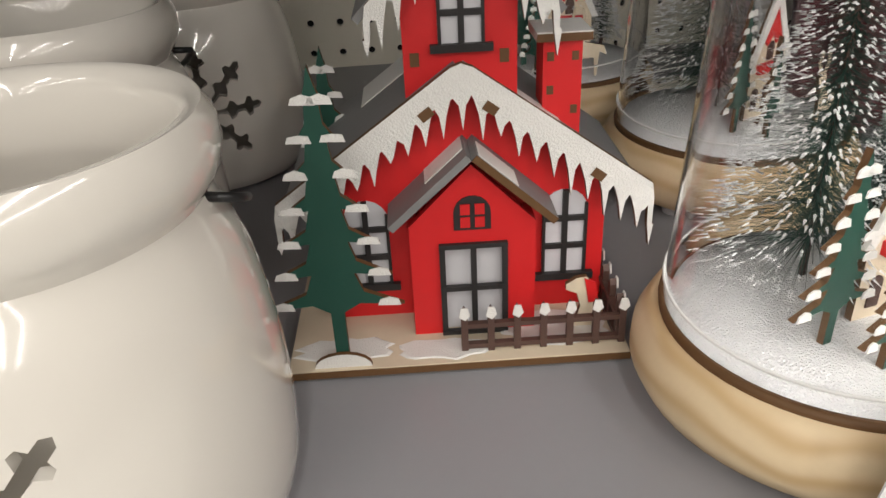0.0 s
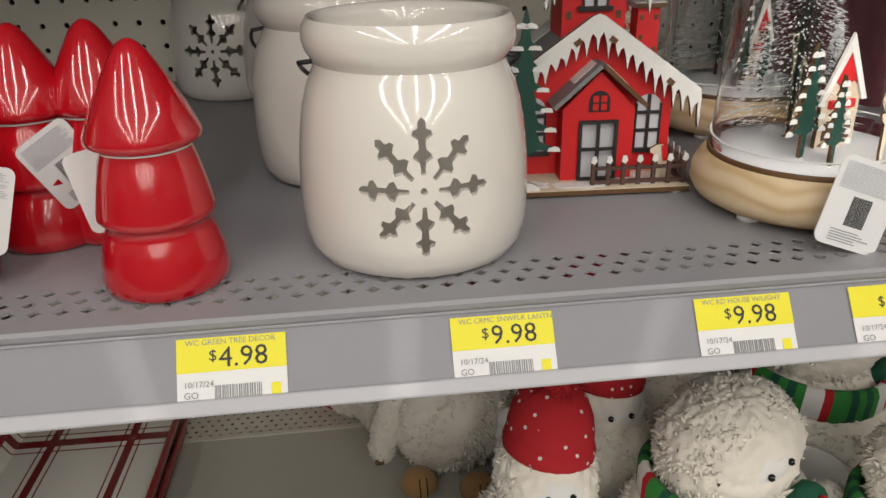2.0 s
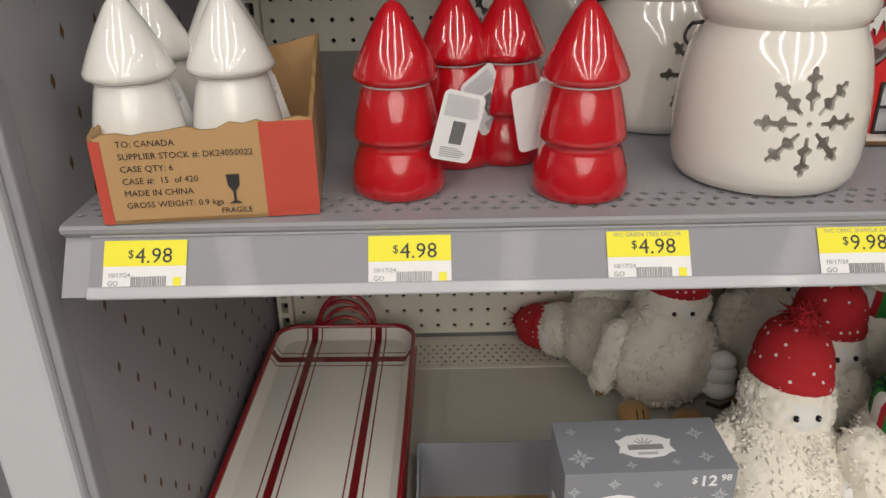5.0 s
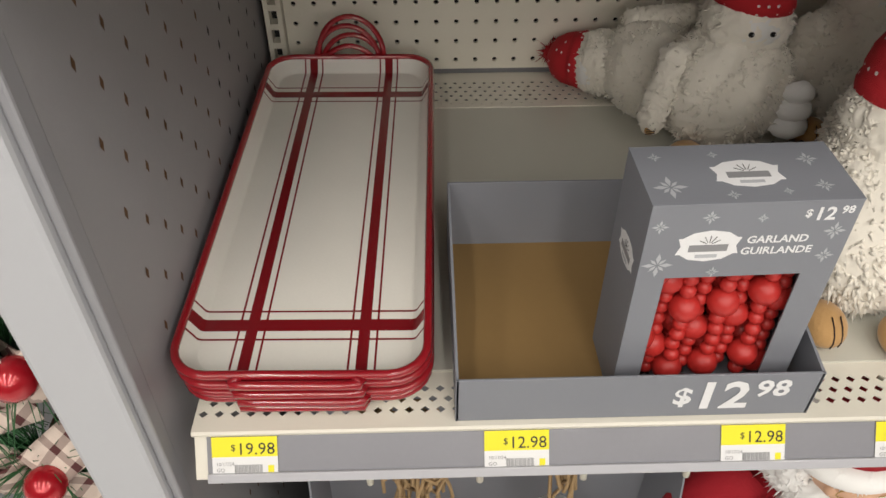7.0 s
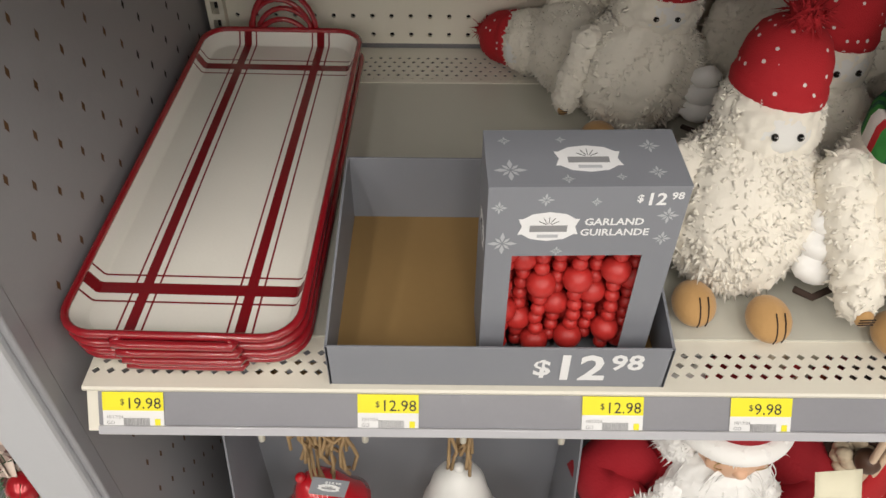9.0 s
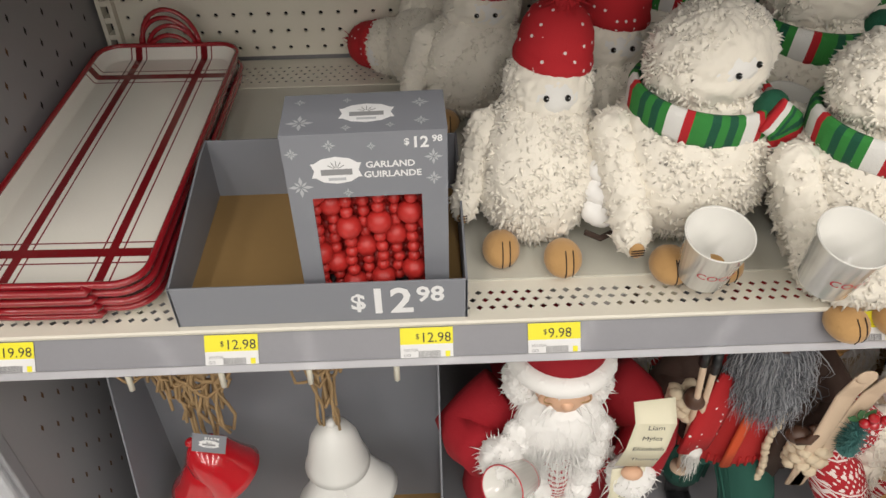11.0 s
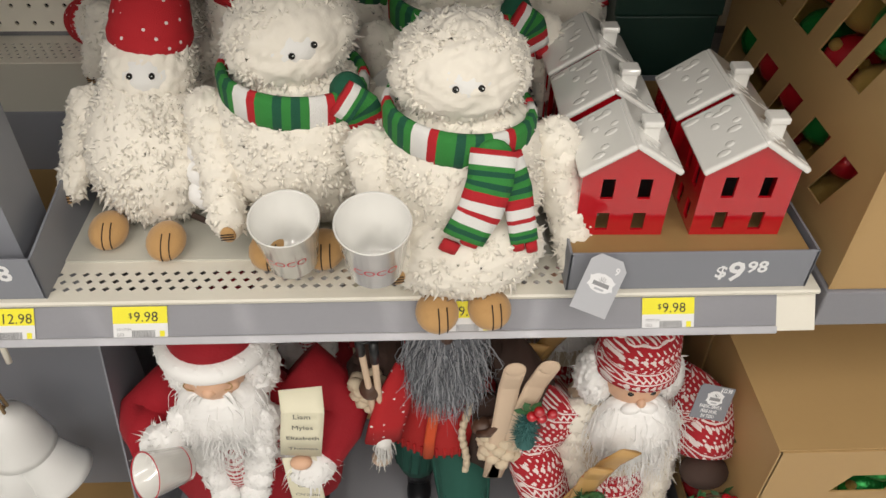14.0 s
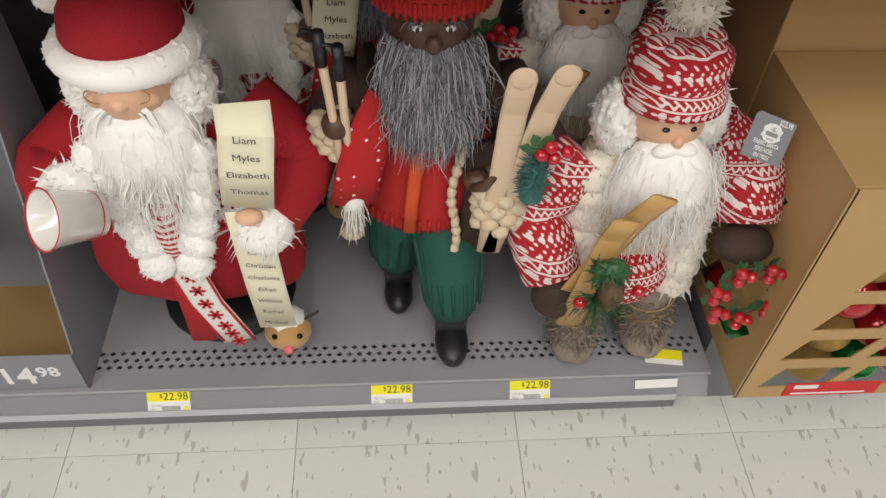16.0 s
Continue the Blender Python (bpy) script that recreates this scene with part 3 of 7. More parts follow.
a = Acc()
a.box(0.638, 2.2, 0.012, BACK, MID - 0.048, MID - 0.001, CHANNEL, bevel=0.002)
structure("shelf_next", a, "blue-grey shelf edge of the next bay", "shelf")
a = Acc()
a.box(0.652, 2.2, 0.075, BACK, 0, 0.158, DARKGREY)
structure("plinth_next", a, "dark plinth of the next bay", "plinth")
# shelf added out of view, to keep light off the upper shelf's back
a = Acc()
a.box(-0.62, 2.2, 0.0, BACK, 1.46, 1.50, GREY, bevel=0.002)
structure("shelf_above", a, "unseen grey steel shelf added above to shade the goods", "shelf")

# floor, ceiling and the far side of the aisle
a = Acc()
a.box(-6, 6, -16, 1.2, -0.02, -0.003, TILE)
floor = structure("floor", a, "speckled off-white vinyl tile floor", "floor")
a = Acc()
a.box(-6, 6, -16, 1.2, 3.53, 3.58, CEILING)
structure("ceiling", a, "white shop ceiling", "ceiling")
for nm, b in (("wall_far", (-6, 6, -16.05, -16, 0, 3.53)), ("wall_left", (-6.05, -6, -16, 1.2, 0, 3.53)), ("wall_right", (6, 6.05, -16, 1.2, 0, 3.53)), ("wall_behind", (-6, 6, 0.62, 0.66, 0, 3.53)), ("wall_opposite", (-6, 6, -3.2, -2.6, 0, 1.5))):
    a = Acc()
    a.box(*b, FARWALL)
    structure(nm, a, "plain wall closing the aisle", "wall")
a = Acc()
a.box(-0.18, 0.18, -7.1, 7.1, 0, 0.05, LAMPHOUSE)
for sx in STRIP_X:
    ob = tagged(new("ceiling_lamp", a.mesh("ceiling_lamp") if sx == STRIP_X[0] else bpy.data.objects["ceiling_lamp"].data), "long strip lamp housing on the ceiling", "ceiling lamp", "ceiling strip lamps")
    ob.matrix_world = pose(sx, -8.0, 3.475)


# ---- price tickets ----
def ticket(x, y, z, price, title="", group="", h=0.0350, w=0.052, plain=False):
    t = thing("price_ticket", "yellow and white paper price ticket in shelf channel" if not plain else "half-hidden paper price ticket in shelf channel", "price ticket", pose(x, y, z, -36), group)
    part("card", Acc().box(0, w, -0.0004, 0, 0, h, PAPER), t)
    part("yellow_band", Acc().box(0, w, -0.0008, -0.0004, h * 0.53, h, YELLOW), t, "yellow printed band")
    at = lambda dx, dz: pose(dx, -0.001, dz, 90)
    write("price", price, 0.0138, INK, t, at(w * 0.38, h * 0.585))
    write("currency_sign", "$", 0.0075, INK, t, at(w * 0.29, h * 0.68))
    if title:
        write("product_line", title, 0.0038, GREYINK, t, at(w * 0.08, h * 0.90))
    write("date", "10/17/24", 0.0040, GREYINK, t, at(w * 0.06, h * 0.33))
    write("code", "GO", 0.0045, GREYINK, t, at(w * 0.06, h * 0.18))
    part("yellow_dot", Acc().box(w * 0.85, w * 0.94, -0.0008, -0.0004, h * 0.16, h * 0.32, YELLOW), t)
    bars = Acc()
    g = random.Random(4)
    q = w * 0.34
    while q < w * 0.76:
        k = g.uniform(0.0002, 0.0008)
        bars.box(q, q + k * .8, -0.0009, -0.0004, h * 0.15, h * 0.34, GREYINK)
        q += k + g.uniform(0.0003, 0.0006)
    bars.box(w * 0.36, w * 0.70, -0.0009, -0.0004, h * 0.05, h * 0.09, GREYINK)
    part("barcode", bars, t)
    return t


YU = -0.0155
for x, p, nm in ((-0.579, "4.98", ""), (-0.413, "4.98", ""), (-0.263, "4.98", "WC GREEN TREE DECOR"), (-0.130, "9.98", "WC CRMC SNWFLK LANTN"), (-0.003, "9.98", "WC RD HOUSE W/LIGHT"), (0.082, "14.98", "")):
    ticket(x, YU, 1.1365, p, nm, "tickets on the upper shelf")
for x, p in ((-0.591, "19.98"), (-0.374, "12.98"), (-0.183, "12.98"), (-0.057, "9.98"), (0.256, "9.98"), (0.457, "9.98")):
    ticket(x, -0.0030, 0.7005, p, "", "tickets on the middle shelf")
for x in (-0.079, 0.197, 0.373):
    ticket(x, 0.0032, 0.1215, "22.98", "", "tickets on the base shelf", h=0.0335)


# ---- upper shelf ----
def flake_arm():
    side = [(0.0075, .0011), (.0130, .0015), (.0150, .0050), (.0172, .0042), (.0190, .0018), (.0232, .0020), (.0250, .0052), (.0272, .0046), (.0280, .0021), (.0312, .0020), (.0328, 0.0)]
    return side + [(r, -w) for r, w in reversed(side[:-1])]


def lantern():
    """A squat jar with a rolled rim, a snowflake cut through its front, and a wire bail."""
    outer = [(0.054, 0.0), (0.0600, 0.003), (0.0632, 0.009), (0.0650, 0.018), (0.0655, 0.028), (0.0655, 0.038), (0.0650, 0.048), (0.0640, 0.058), (0.0625, 0.068), (0.0605, 0.078), (0.0575, 0.087), (0.0540, 0.094), (0.0525, 0.098)]
    rim = [(0.0545, 0.1005), (0.0570, 0.104), (0.0582, 0.109), (0.0575, 0.115), (0.0545, 0.1190), (0.0510, 0.1185), (0.0485, 0.114)]
    prof = [(0.001, 0.0), (0.03, 0.0)] + outer + rim + [(r - 0.0042, z) for r, z in reversed(outer[3:])] + [(0.056, 0.008), (0.03, 0.006), (0.001, 0.006)]
    body = new("lantern_blank", Acc().lathe(prof, CERAMIC, seg=96).mesh("lantern_blank"))
    cut = Acc()
    arm = flake_arm()
    for k in range(8):
        a = radians(45 * k + 90)
        poly = [(r * math.cos(a) - w * math.sin(a), r * math.sin(a) + w * math.cos(a)) for r, w in arm]
        cut.prism(poly, 0.045, CERAMIC)
    cut.prism([(0.0018 * math.cos(t * math.pi / 5), 0.0018 * math.sin(t * math.pi / 5)) for t in range(10)], 0.045, CERAMIC)
    me = cut.mesh("cutter")
    bm = bmesh.new()
    bm.from_mesh(me)
    bmesh.ops.remove_doubles(bm, verts=bm.verts[:], dist=1e-6)
    bmesh.ops.recalc_face_normals(bm, faces=bm.faces[:])
    bm.to_mesh(me)
    bm.free()
    cutter = new("cutter", me)
    cutter.matrix_world = pose(0.002, -0.075, 0.0480)
    b2 = bmesh.new()
    b2.from_mesh(body.data)
    bmesh.ops.recalc_face_normals(b2, faces=b2.faces[:])
    for e in (0.0,):
        holes = [e for e in b2.edges if e.is_boundary]
        if holes:
            bmesh.ops.holes_fill(b2, edges=holes)
    b2.to_mesh(body.data)
    b2.free()
    mod = body.modifiers.new("cut", "BOOLEAN")
    mod.operation, mod.object, mod.solver = "DIFFERENCE", cutter, "EXACT"
    out = bpy.data.meshes.new_from_object(body.evaluated_get(bpy.context.evaluated_depsgraph_get()))
    bpy.data.objects.remove(body)
    bpy.data.objects.remove(cutter)
    out.polygons.foreach_set("use_smooth", [True] * len(out.polygons))
    out.set_sharp_from_angle(angle=radians(58))
    t = thing("lantern", "cream glazed ceramic lantern with snowflake cut-out and wire handle", "lantern", group="snowflake lanterns")
    part("jar", out, t)
    w = Acc()
    pts = []
    for i in range(25):
        a = math.pi * i / 24
        u, v = -0.0605 * math.cos(a), 0.098 * math.sin(a)
        pts.append((u, v * 0.86, 0.0965 - v * 0.34))
    w.tube([(-0.050, 0, 0.0975)] + pts + [(0.050, 0, 0.0975)], 0.0013, WIRE, seg=8)
    part("handle", w, t, "black wire bail handle")
    return t


first = lantern()
SQ = Matrix.Diagonal((0.97, 0.97, 1.075, 1))
for part_ in first.children:
    part_.data.transform(SQ)
first.matrix_world = pose(-0.139, 0.083, TOP, 0, 0, -2)
for x, y, r in ((-0.178, 0.228, 15), (-0.150, 0.375, 10), (-0.292, 0.515, -12), (-0.212, 0.46, 30)):
    copy_thing(first, pose(x, y, TOP, 0, 0, r))


def hang_tag(parent, w, h, M, back=True):
    r, card = w * 0.14, []
    for cx, cz, a0 in ((w / 2 - r, r, -90), (w / 2 - r, h - r, 0), (-w / 2 + r, h - r, 90), (-w / 2 + r, r, 180)):
        card += [(cx + r * math.cos(radians(a0 + 18 * k)), cz + r * math.sin(radians(a0 + 18 * k))) for k in range(6)]
    a = Acc().prism(card, 0.0006, PAPER, pose(0, -0.0003, 0))
    o = part("tag", a, parent, "white card tag with barcode")
    o.matrix_basis = M
    b = Acc()
    g = random.Random(8)
    q = -w * 0.14
    while q < w * 0.16:
        k = g.uniform(0.0002, 0.0006)
        b.box(q, q + k, -0.0006, -0.0003, h * 0.25, h * 0.58, INK)
        q += k + 0.0004
    for i in range(17):
        z = h * (0.64 + 0.018 * i)
        b.box(-w * 0.42, w * (0.42 - g.uniform(0, .14)), -0.0006, -0.0003, z, z + h * 0.007, PALEINK)
    for i in range(5):
        z = h * (0.06 + 0.03 * i)
        b.box(-w * 0.30, w * g.uniform(.1, .34), -0.0006, -0.0003, z, z + h * 0.010, GREYINK)
    part("tag_print", b, o)
    return o


TREE_PROFILE = [(0.0005, 0.0), (0.029, 0.0), (0.0318, 0.003), (0.0325, 0.008), (0.0308, 0.019), (0.0272, 0.031), (0.0252, 0.0365), (0.0275, 0.0372), (0.0292, 0.0395), (0.0290, 0.0425),
                (0.0268, 0.054), (0.0236, 0.068), (0.0218, 0.0735), (0.0218, 0.0745), (0.0250, 0.0752), (0.0278, 0.0775), (0.0280, 0.0805), (0.0222, 0.0935), (0.0150, 0.1075), (0.0085, 0.1185), (0.0052, 0.1225), (0.0020, 0.1245), (0.0003, 0.1248)]


def ceramic_tree(material, label, group, M, tag):
    t = thing("ceramic_tree", label, "tree decoration", M, group)
    part("body", Acc().lathe(TREE_PROFILE, material, seg=40), t)
    part("string", Acc().tube([(0.0224 * math.cos(k * .2618), 0.0224 * math.sin(k * .2618), 0.0738) for k in range(24)], 0.0006, STRING, closed=True, seg=6), t)
    if tag:
        hang_tag(t, 0.032, 0.045, pose(*tag[:3], 0, tag[4], tag[3]))
    return t


RT = "red glazed ceramic tree with three tiers and card tag"
ceramic_tree(REDGLAZE, RT, "red ceramic trees", pose(-0.395, 0.0615, TOP), (0.034, -0.024, 0.027, 30, 18))
ceramic_tree(REDGLAZE, RT, "red ceramic trees", pose(-0.273, 0.0515, TOP, 0, 0, 40), (-0.005, 0.032, 0.024, 160, 10))
ceramic_tree(REDGLAZE, RT, "red ceramic trees", pose(-0.354, 0.125, TOP), (0.03, -0.014, 0.03, 35, -28))
ceramic_tree(REDGLAZE, RT, "red ceramic trees", pose(-0.316, 0.131, TOP), (0.022, -0.028, 0.024, -10, 22))
WT = "white glazed ceramic tree standing in open carton"
for x, y, z in ((-0.560, 0.046, 0.004), (-0.500, 0.060, 0.004), (-0.566, 0.112, 0.004), (-0.520, 0.128, 0.006)):
    ceramic_tree(WHITEGLAZE, WT, "white ceramic trees", pose(x, y, TOP + 0.004 + z), (0.024, 0.012, 0.025, 60, -20))


def carton():
    t = thing("carton", "torn open tan cardboard carton with red tape", "cardboard box", pose(-0.517, 0.085, TOP, 0, 0, 5.5))
    w, d, k = 0.066, 0.076, 0.0025
    part("base", Acc().box(-w, w, -d, d, 0.0008, 0.003, CARTON), t)

    def torn(name, length, h0, h1, M, seed):
        g = random.Random(seed)
        n = 16
        top = [(-length + 2 * length * i / n, h0 + (h1 - h0) * i / n + g.uniform(-0.0022, 0.0022)) for i in range(n + 1)]
        o = part(name, Acc().prism([(-length, 0.001), (length, 0.001)] + top[::-1], k, CARTON, None, KRAFT), t)
        o.matrix_basis = M
        return o
    fr = torn("front_panel", w, 0.056, 0.064, pose(0, -d, 0), 1)
    torn("back_panel", w, 0.070, 0.086, pose(0, d - k, 0), 2)
    torn("side_panel", d, 0.060, 0.088, pose(w, 0, 0, 0, 0, 90), 3)
    torn("side_panel", d, 0.086, 0.056, pose(-w, 0, 0, 0, 0, -90), 4)
    a = Acc()
    a.box(0.034, w + 0.0004, -d - 0.0006, -d - 0.0001, 0.001, 0.062, CARTONRED)
    a.box(-w - 0.0006, -w - 0.0001, -d, -d + 0.03, 0.001, 0.056, CARTONRED)
    a.box(-w, -w + 0.006, -d - 0.0006, -d - 0.0001, 0.001, 0.054, CARTONRED)
    part("tape", a, t, "red printed tape")
    for i, s in enumerate(("TO: CANADA", "SUPPLIER STOCK #: DK24050022", "CASE QTY: 6", "CASE #:  15  of 420", "MADE IN CHINA", "GROSS WEIGHT: 0.9 kgs")):
        write("print", s, 0.0056, INK, t, pose(-0.051, -d - 0.0007, 0.0500 - i * 0.0078, 90))
    g = Acc()
    g.prism([(0.011, 0.030), (0.019, 0.030), (0.0185, 0.023), (0.0158, 0.019), (0.0158, 0.013), (0.019, 0.011), (0.011, 0.011), (0.0142, 0.013), (0.0142, 0.019), (0.0115, 0.023)], 0.0003, INK, pose(0, -d - 0.0007, 0))
    part("glass_symbol", g, t)
    write("print", "FRAGILE", 0.0052, INK, t, pose(0.0055, -d - 0.0007, 0.005, 90))


carton()


def icicles(pts_top, drop, n, seed):
    """A snow board: the given upper edge, and narrow icicle teeth along the lower one, drop below it."""
    g = random.Random(seed)
    seglen = [math.dist(pts_top[i], pts_top[i + 1]) for i in range(len(pts_top) - 1)]
    total = sum(seglen)

    def at(s):
        k = 0
        while k < len(seglen) - 1 and s > seglen[k]:
            s -= seglen[k]
            k += 1
        u = s / seglen[k]
        return (pts_top[k][0] + (pts_top[k + 1][0] - pts_top[k][0]) * u, pts_top[k][1] + (pts_top[k + 1][1] - pts_top[k][1]) * u)
    low = []
    w = total / n
    for i in range(n):
        x, z = at(w * (i + 0.5))
        d = drop + g.uniform(0.006, 0.015)
        xa, za = at(w * (i + 0.06))
        xb, zb = at(w * (i + 0.94))
        low += [(xa, za - drop + g.uniform(-.001, .001)), (x - w * .16, z - drop - .004), (x, z - d), (x + w * .16, z - drop - .004), (xb, zb - drop + g.uniform(-.001, .001))]
    return list(pts_top) + low[::-1]


def pine_outline(h, w, tiers=7):
    right = []
    z = h
    right.append((0, h))
    for i in range(tiers):
        k = (i + 1) / tiers
        zb = h - (h * 0.78) * k
        right += [(w * k * 0.42, zb + h * 0.055), (w * k, zb), (w * k * 0.30 + w * 0.05, zb + h * 0.012)]
    right += [(w * 0.10, h * 0.20), (w * 0.10, 0)]
    return right + [(-x, z) for x, z in reversed(right[1:])]


def arched(x0, x1, z0, z1):
    r = (x1 - x0) / 2
    c = (x0 + x1) / 2
    return [(x0, z0), (x1, z0)] + [(c + r * math.cos(radians(t)), z1 - r + r * math.sin(radians(t))) for t in range(0, 181, 20)]


def window(parent, x0, x1, z0, z1, y, round_top=True, bars=2):
    o = part("window", Acc().prism(arched(x0, x1, z0, z1) if round_top else [(x0, z0), (x1, z0), (x1, z1), (x0, z1)], 0.0004, FROST, pose(0, y - 0.0006, 0)), parent, "frosted pane with black glazing bars")
    a = Acc()
    c = (x0 + x1) / 2
    a.box(c - .0011, c + .0011, y - .0022, y - .0006, z0, z1, BLACKPAINT)
    a.box(x0, x0 + .0012, y - .0022, y - .0006, z0, z1 - (.006 if round_top else 0), BLACKPAINT)
    a.box(x1 - .0012, x1, y - .0022, y - .0006, z0, z1 - (.006 if round_top else 0), BLACKPAINT)
    for i in range(1, bars + 1):
        z = z0 + (z1 - z0) * i / (bars + 1)
        a.box(x0, x1, y - .0021, y - .0006, z - .0011, z + .0011, BLACKPAINT)
    a.box(x0 - .003, x1 + .003, y - .0030, y - .0006, z0 - .003, z0, BLACKPAINT)
    part("lattice", a, o)


def snow_on(acc, x, z, w, y, seed):
    g = random.Random(seed)
    acc.prism([(x - w, z - 0.0012), (x + w, z - 0.0016), (x + w * 0.8, z + 0.0010), (x, z + 0.0013 + g.uniform(0, .001)), (x - w * 0.8, z + 0.0010)], 0.0006, SNOW, pose(0, y, 0))


def cut_pine(parent, name, h, w, M, label=""):
    o = part(name, Acc().prism(pine_outline(h, w), 0.0025, GREENPAINT, None, BURNT_OR_LIT), parent, label)
    o.matrix_basis = M
    s = Acc()
    for i in range(7):
        k = (i + 1) / 7
        zb = h - h * 0.78 * k
        for sg in (-1, 1):
            snow_on(s, sg * w * k * 0.78, zb + h * 0.014, w * 0.17, -0.0007, i)
    part("snow", s, o)
    return o


def wooden_house():
    """Plywood house: origin on the shelf under the middle of its front edge."""
    t = thing("wooden_house", "red plywood house with snowy icicle roof on pale board", "house decoration", pose(-0.014, 0.131, TOP, 0, 0, -3))
    part("base_board", Acc().box(-0.071, 0.060, 0, 0.105, 0.002, 0.0055, PLY).box(-0.0712, 0.0602, -0.0003, 0.0, 0.002, 0.005, BURNT_OR_LIT), t, "pale plywood base with burnt edge")
    def drift(x, y, rx, ry, seed):
        g = random.Random(seed)
        ring = [(x + rx * (1 + g.uniform(-.18, .18)) * math.cos(k * .3142), y + ry * (1 + g.uniform(-.18, .18)) * math.sin(k * .3142)) for k in range(20)]
        v = [(p, q, 0.0056) for p, q in ring] + [(x + (p - x) * .92, y + (q - y) * .92, 0.0061) for p, q in ring]
        part("snow_patch", Acc().add(v, [tuple(range(20, 40))] + [(k, (k + 1) % 20, 20 + (k + 1) % 20, 20 + k) for k in range(20)], SNOW, None, False), t, "brushed white snow paint")
    drift(-0.050, 0.012, 0.019, 0.009, 1)
    drift(-0.012, 0.009, 0.018, 0.007, 2)
    drift(0.035, 0.020, 0.022, 0.012, 3)
    ft = Acc()
    for fx in (-0.064, 0.053):
        for fy in (0.006, 0.098):
            ft.lathe([(0.004, 0), (0.004, 0.002)], PAPER, pose(fx, fy, 0), 12, True)
    part("feet", ft, t)
    B = 0.0055
    W = 0.056
    y = 0.036
    gable = [(-W, B), (W, B), (W, 0.062), (0, 0.104), (-W, 0.062)]
    part("front_wall", Acc().prism(gable, 0.003, REDPAINT, pose(0, y, 0), BURNT_OR_LIT), t)
    part("back_wall", Acc().prism(gable, 0.003, REDPAINT, pose(0, 0.098, 0)), t)
    part("side_wall", Acc().box(-W, -W + .003, y + .003, 0.098, B, 0.062, REDPAINT), t)
    part("side_wall", Acc().box(W - .003, W, y + .003, 0.098, B, 0.062, REDPAINT), t)
    for sg in (-1, 1):
        L = math.hypot(0.068, 0.050)
        r = Acc().box(0, L, -0.008, 0.072, 0.0, 0.003, GREYPAINT)
        r.box(L * 0.08, L * 0.55, -0.007, 0.02, 0.003, 0.0034, SNOW)
        o = part("roof", r, t, "grey painted plywood roof with brushed snow")
        o.matrix_basis = pose(0, y, 0.107) @ pose(0, 0, 0, 0, 0, 0 if sg > 0 else 180) @ pose(0, 0 if sg > 0 else -0.064, 0, 0, math.degrees(math.atan2(0.050, 0.068)))
    top = [(-0.072, 0.058), (-0.071, 0.064), (-0.004, 0.112), (0.0, 0.1135), (0.004, 0.112), (0.071, 0.064), (0.072, 0.058)]
    part("snow_board", Acc().prism(icicles(top, 0.011, 23, 3), 0.003, SNOW, pose(0, y - 0.011, 0), BURNT_OR_LIT), t, "white glitter board cut into icicles")
    n = Acc()
    for nx, nz, tilt in ((-0.013, 0.096, -36), (0.010, 0.097, 36), (0.050, 0.069, 36)):
        n.box(-.0026, .0026, -.0004, 0, -.0018, .0018, BURNT_OR_LIT, pose(nx, y - 0.0111, nz) @ pose(0, 0, 0, 0, tilt, 0))
    part("slots", n, t)
    # porch
    P = 0.024
    py = y - 0.016
    frame_ = [(-P, B), (-0.013, B), (-0.013, 0.046), (0.013, 0.046), (0.013, B), (P, B), (P, 0.054), (0, 0.078), (-P, 0.054)]
    part("porch_wall", Acc().prism(frame_, 0.003, REDPAINT, pose(0.002, py, 0), REDPAINT), t)
    part("porch_side", Acc().box(-P + .002, -P + .005, py + .003, y, B, 0.054, REDPAINT), t)
    part("porch_side", Acc().box(P - .001, P + .002, py + .003, y, B, 0.054, REDPAINT), t)
    for sg in (-1, 1):
        L = 0.040
        r = Acc().box(0, L, -0.005, 0.018, 0, 0.0028, GREYPAINT).box(0, L, -0.0054, -0.005, 0, 0.0028, BURNT_OR_LIT)
        r.box(0.001, L * 0.5, -0.004, 0.010, 0.0028, 0.0031, SNOW)
        o = part("porch_roof", r, t, "grey porch roof with burnt edge")
        o.matrix_basis = pose(0.002, py, 0.0815) @ pose(0, 0, 0, 0, 0, 0 if sg > 0 else 180) @ pose(0, 0 if sg > 0 else -0.013, 0, 0, 42)
    d = part("door", Acc().box(-0.013, 0.0132, -0.0019, 0, 0.0445, 0.0465, BLACKPAINT, pose(0.002, py, 0)), t, "black lattice door")
    for q in (-0.013, -0.001, 0.011):
        part("door_bar", Acc().box(q, q + .0022, -0.0018, 0, B, 0.0445, BLACKPAINT, pose(0.002, py, 0)), d)
    for z in (B, 0.026):
        part("door_rail", Acc().box(-0.013, 0.0132, -0.0021, 0, z, z + 0.002, BLACKPAINT, pose(0.002, py, 0)), d)
    part("door_pane", Acc().box(-0.012, 0.012, 0.0035, 0.0042, B, 0.045, FROST, pose(0.002, py, 0)), d, "frosted pane")
    part("attic_window", Acc().prism(arched(-0.005, 0.009, 0.052, 0.066), 0.0005, BLACKPAINT, pose(0, py - .0006, 0)), t)
    ab = Acc()
    for bx in (-0.0025, 0.0030):
        for bz in (0.0532, 0.0585):
            ab.box(bx, bx + .0036, py - .0012, py - .0006, bz, bz + .0042, REDPAINT)
    part("attic_panes", ab, t)
    window(t, -0.048, -0.030, 0.022, 0.059, y)
    window(t, 0.031, 0.049, 0.022, 0.059, y)
    # tower
    part("tower", Acc().box(-0.020, 0.022, 0.044, 0.080, 0.08, 0.142, REDPAINT), t, "red plywood tower")
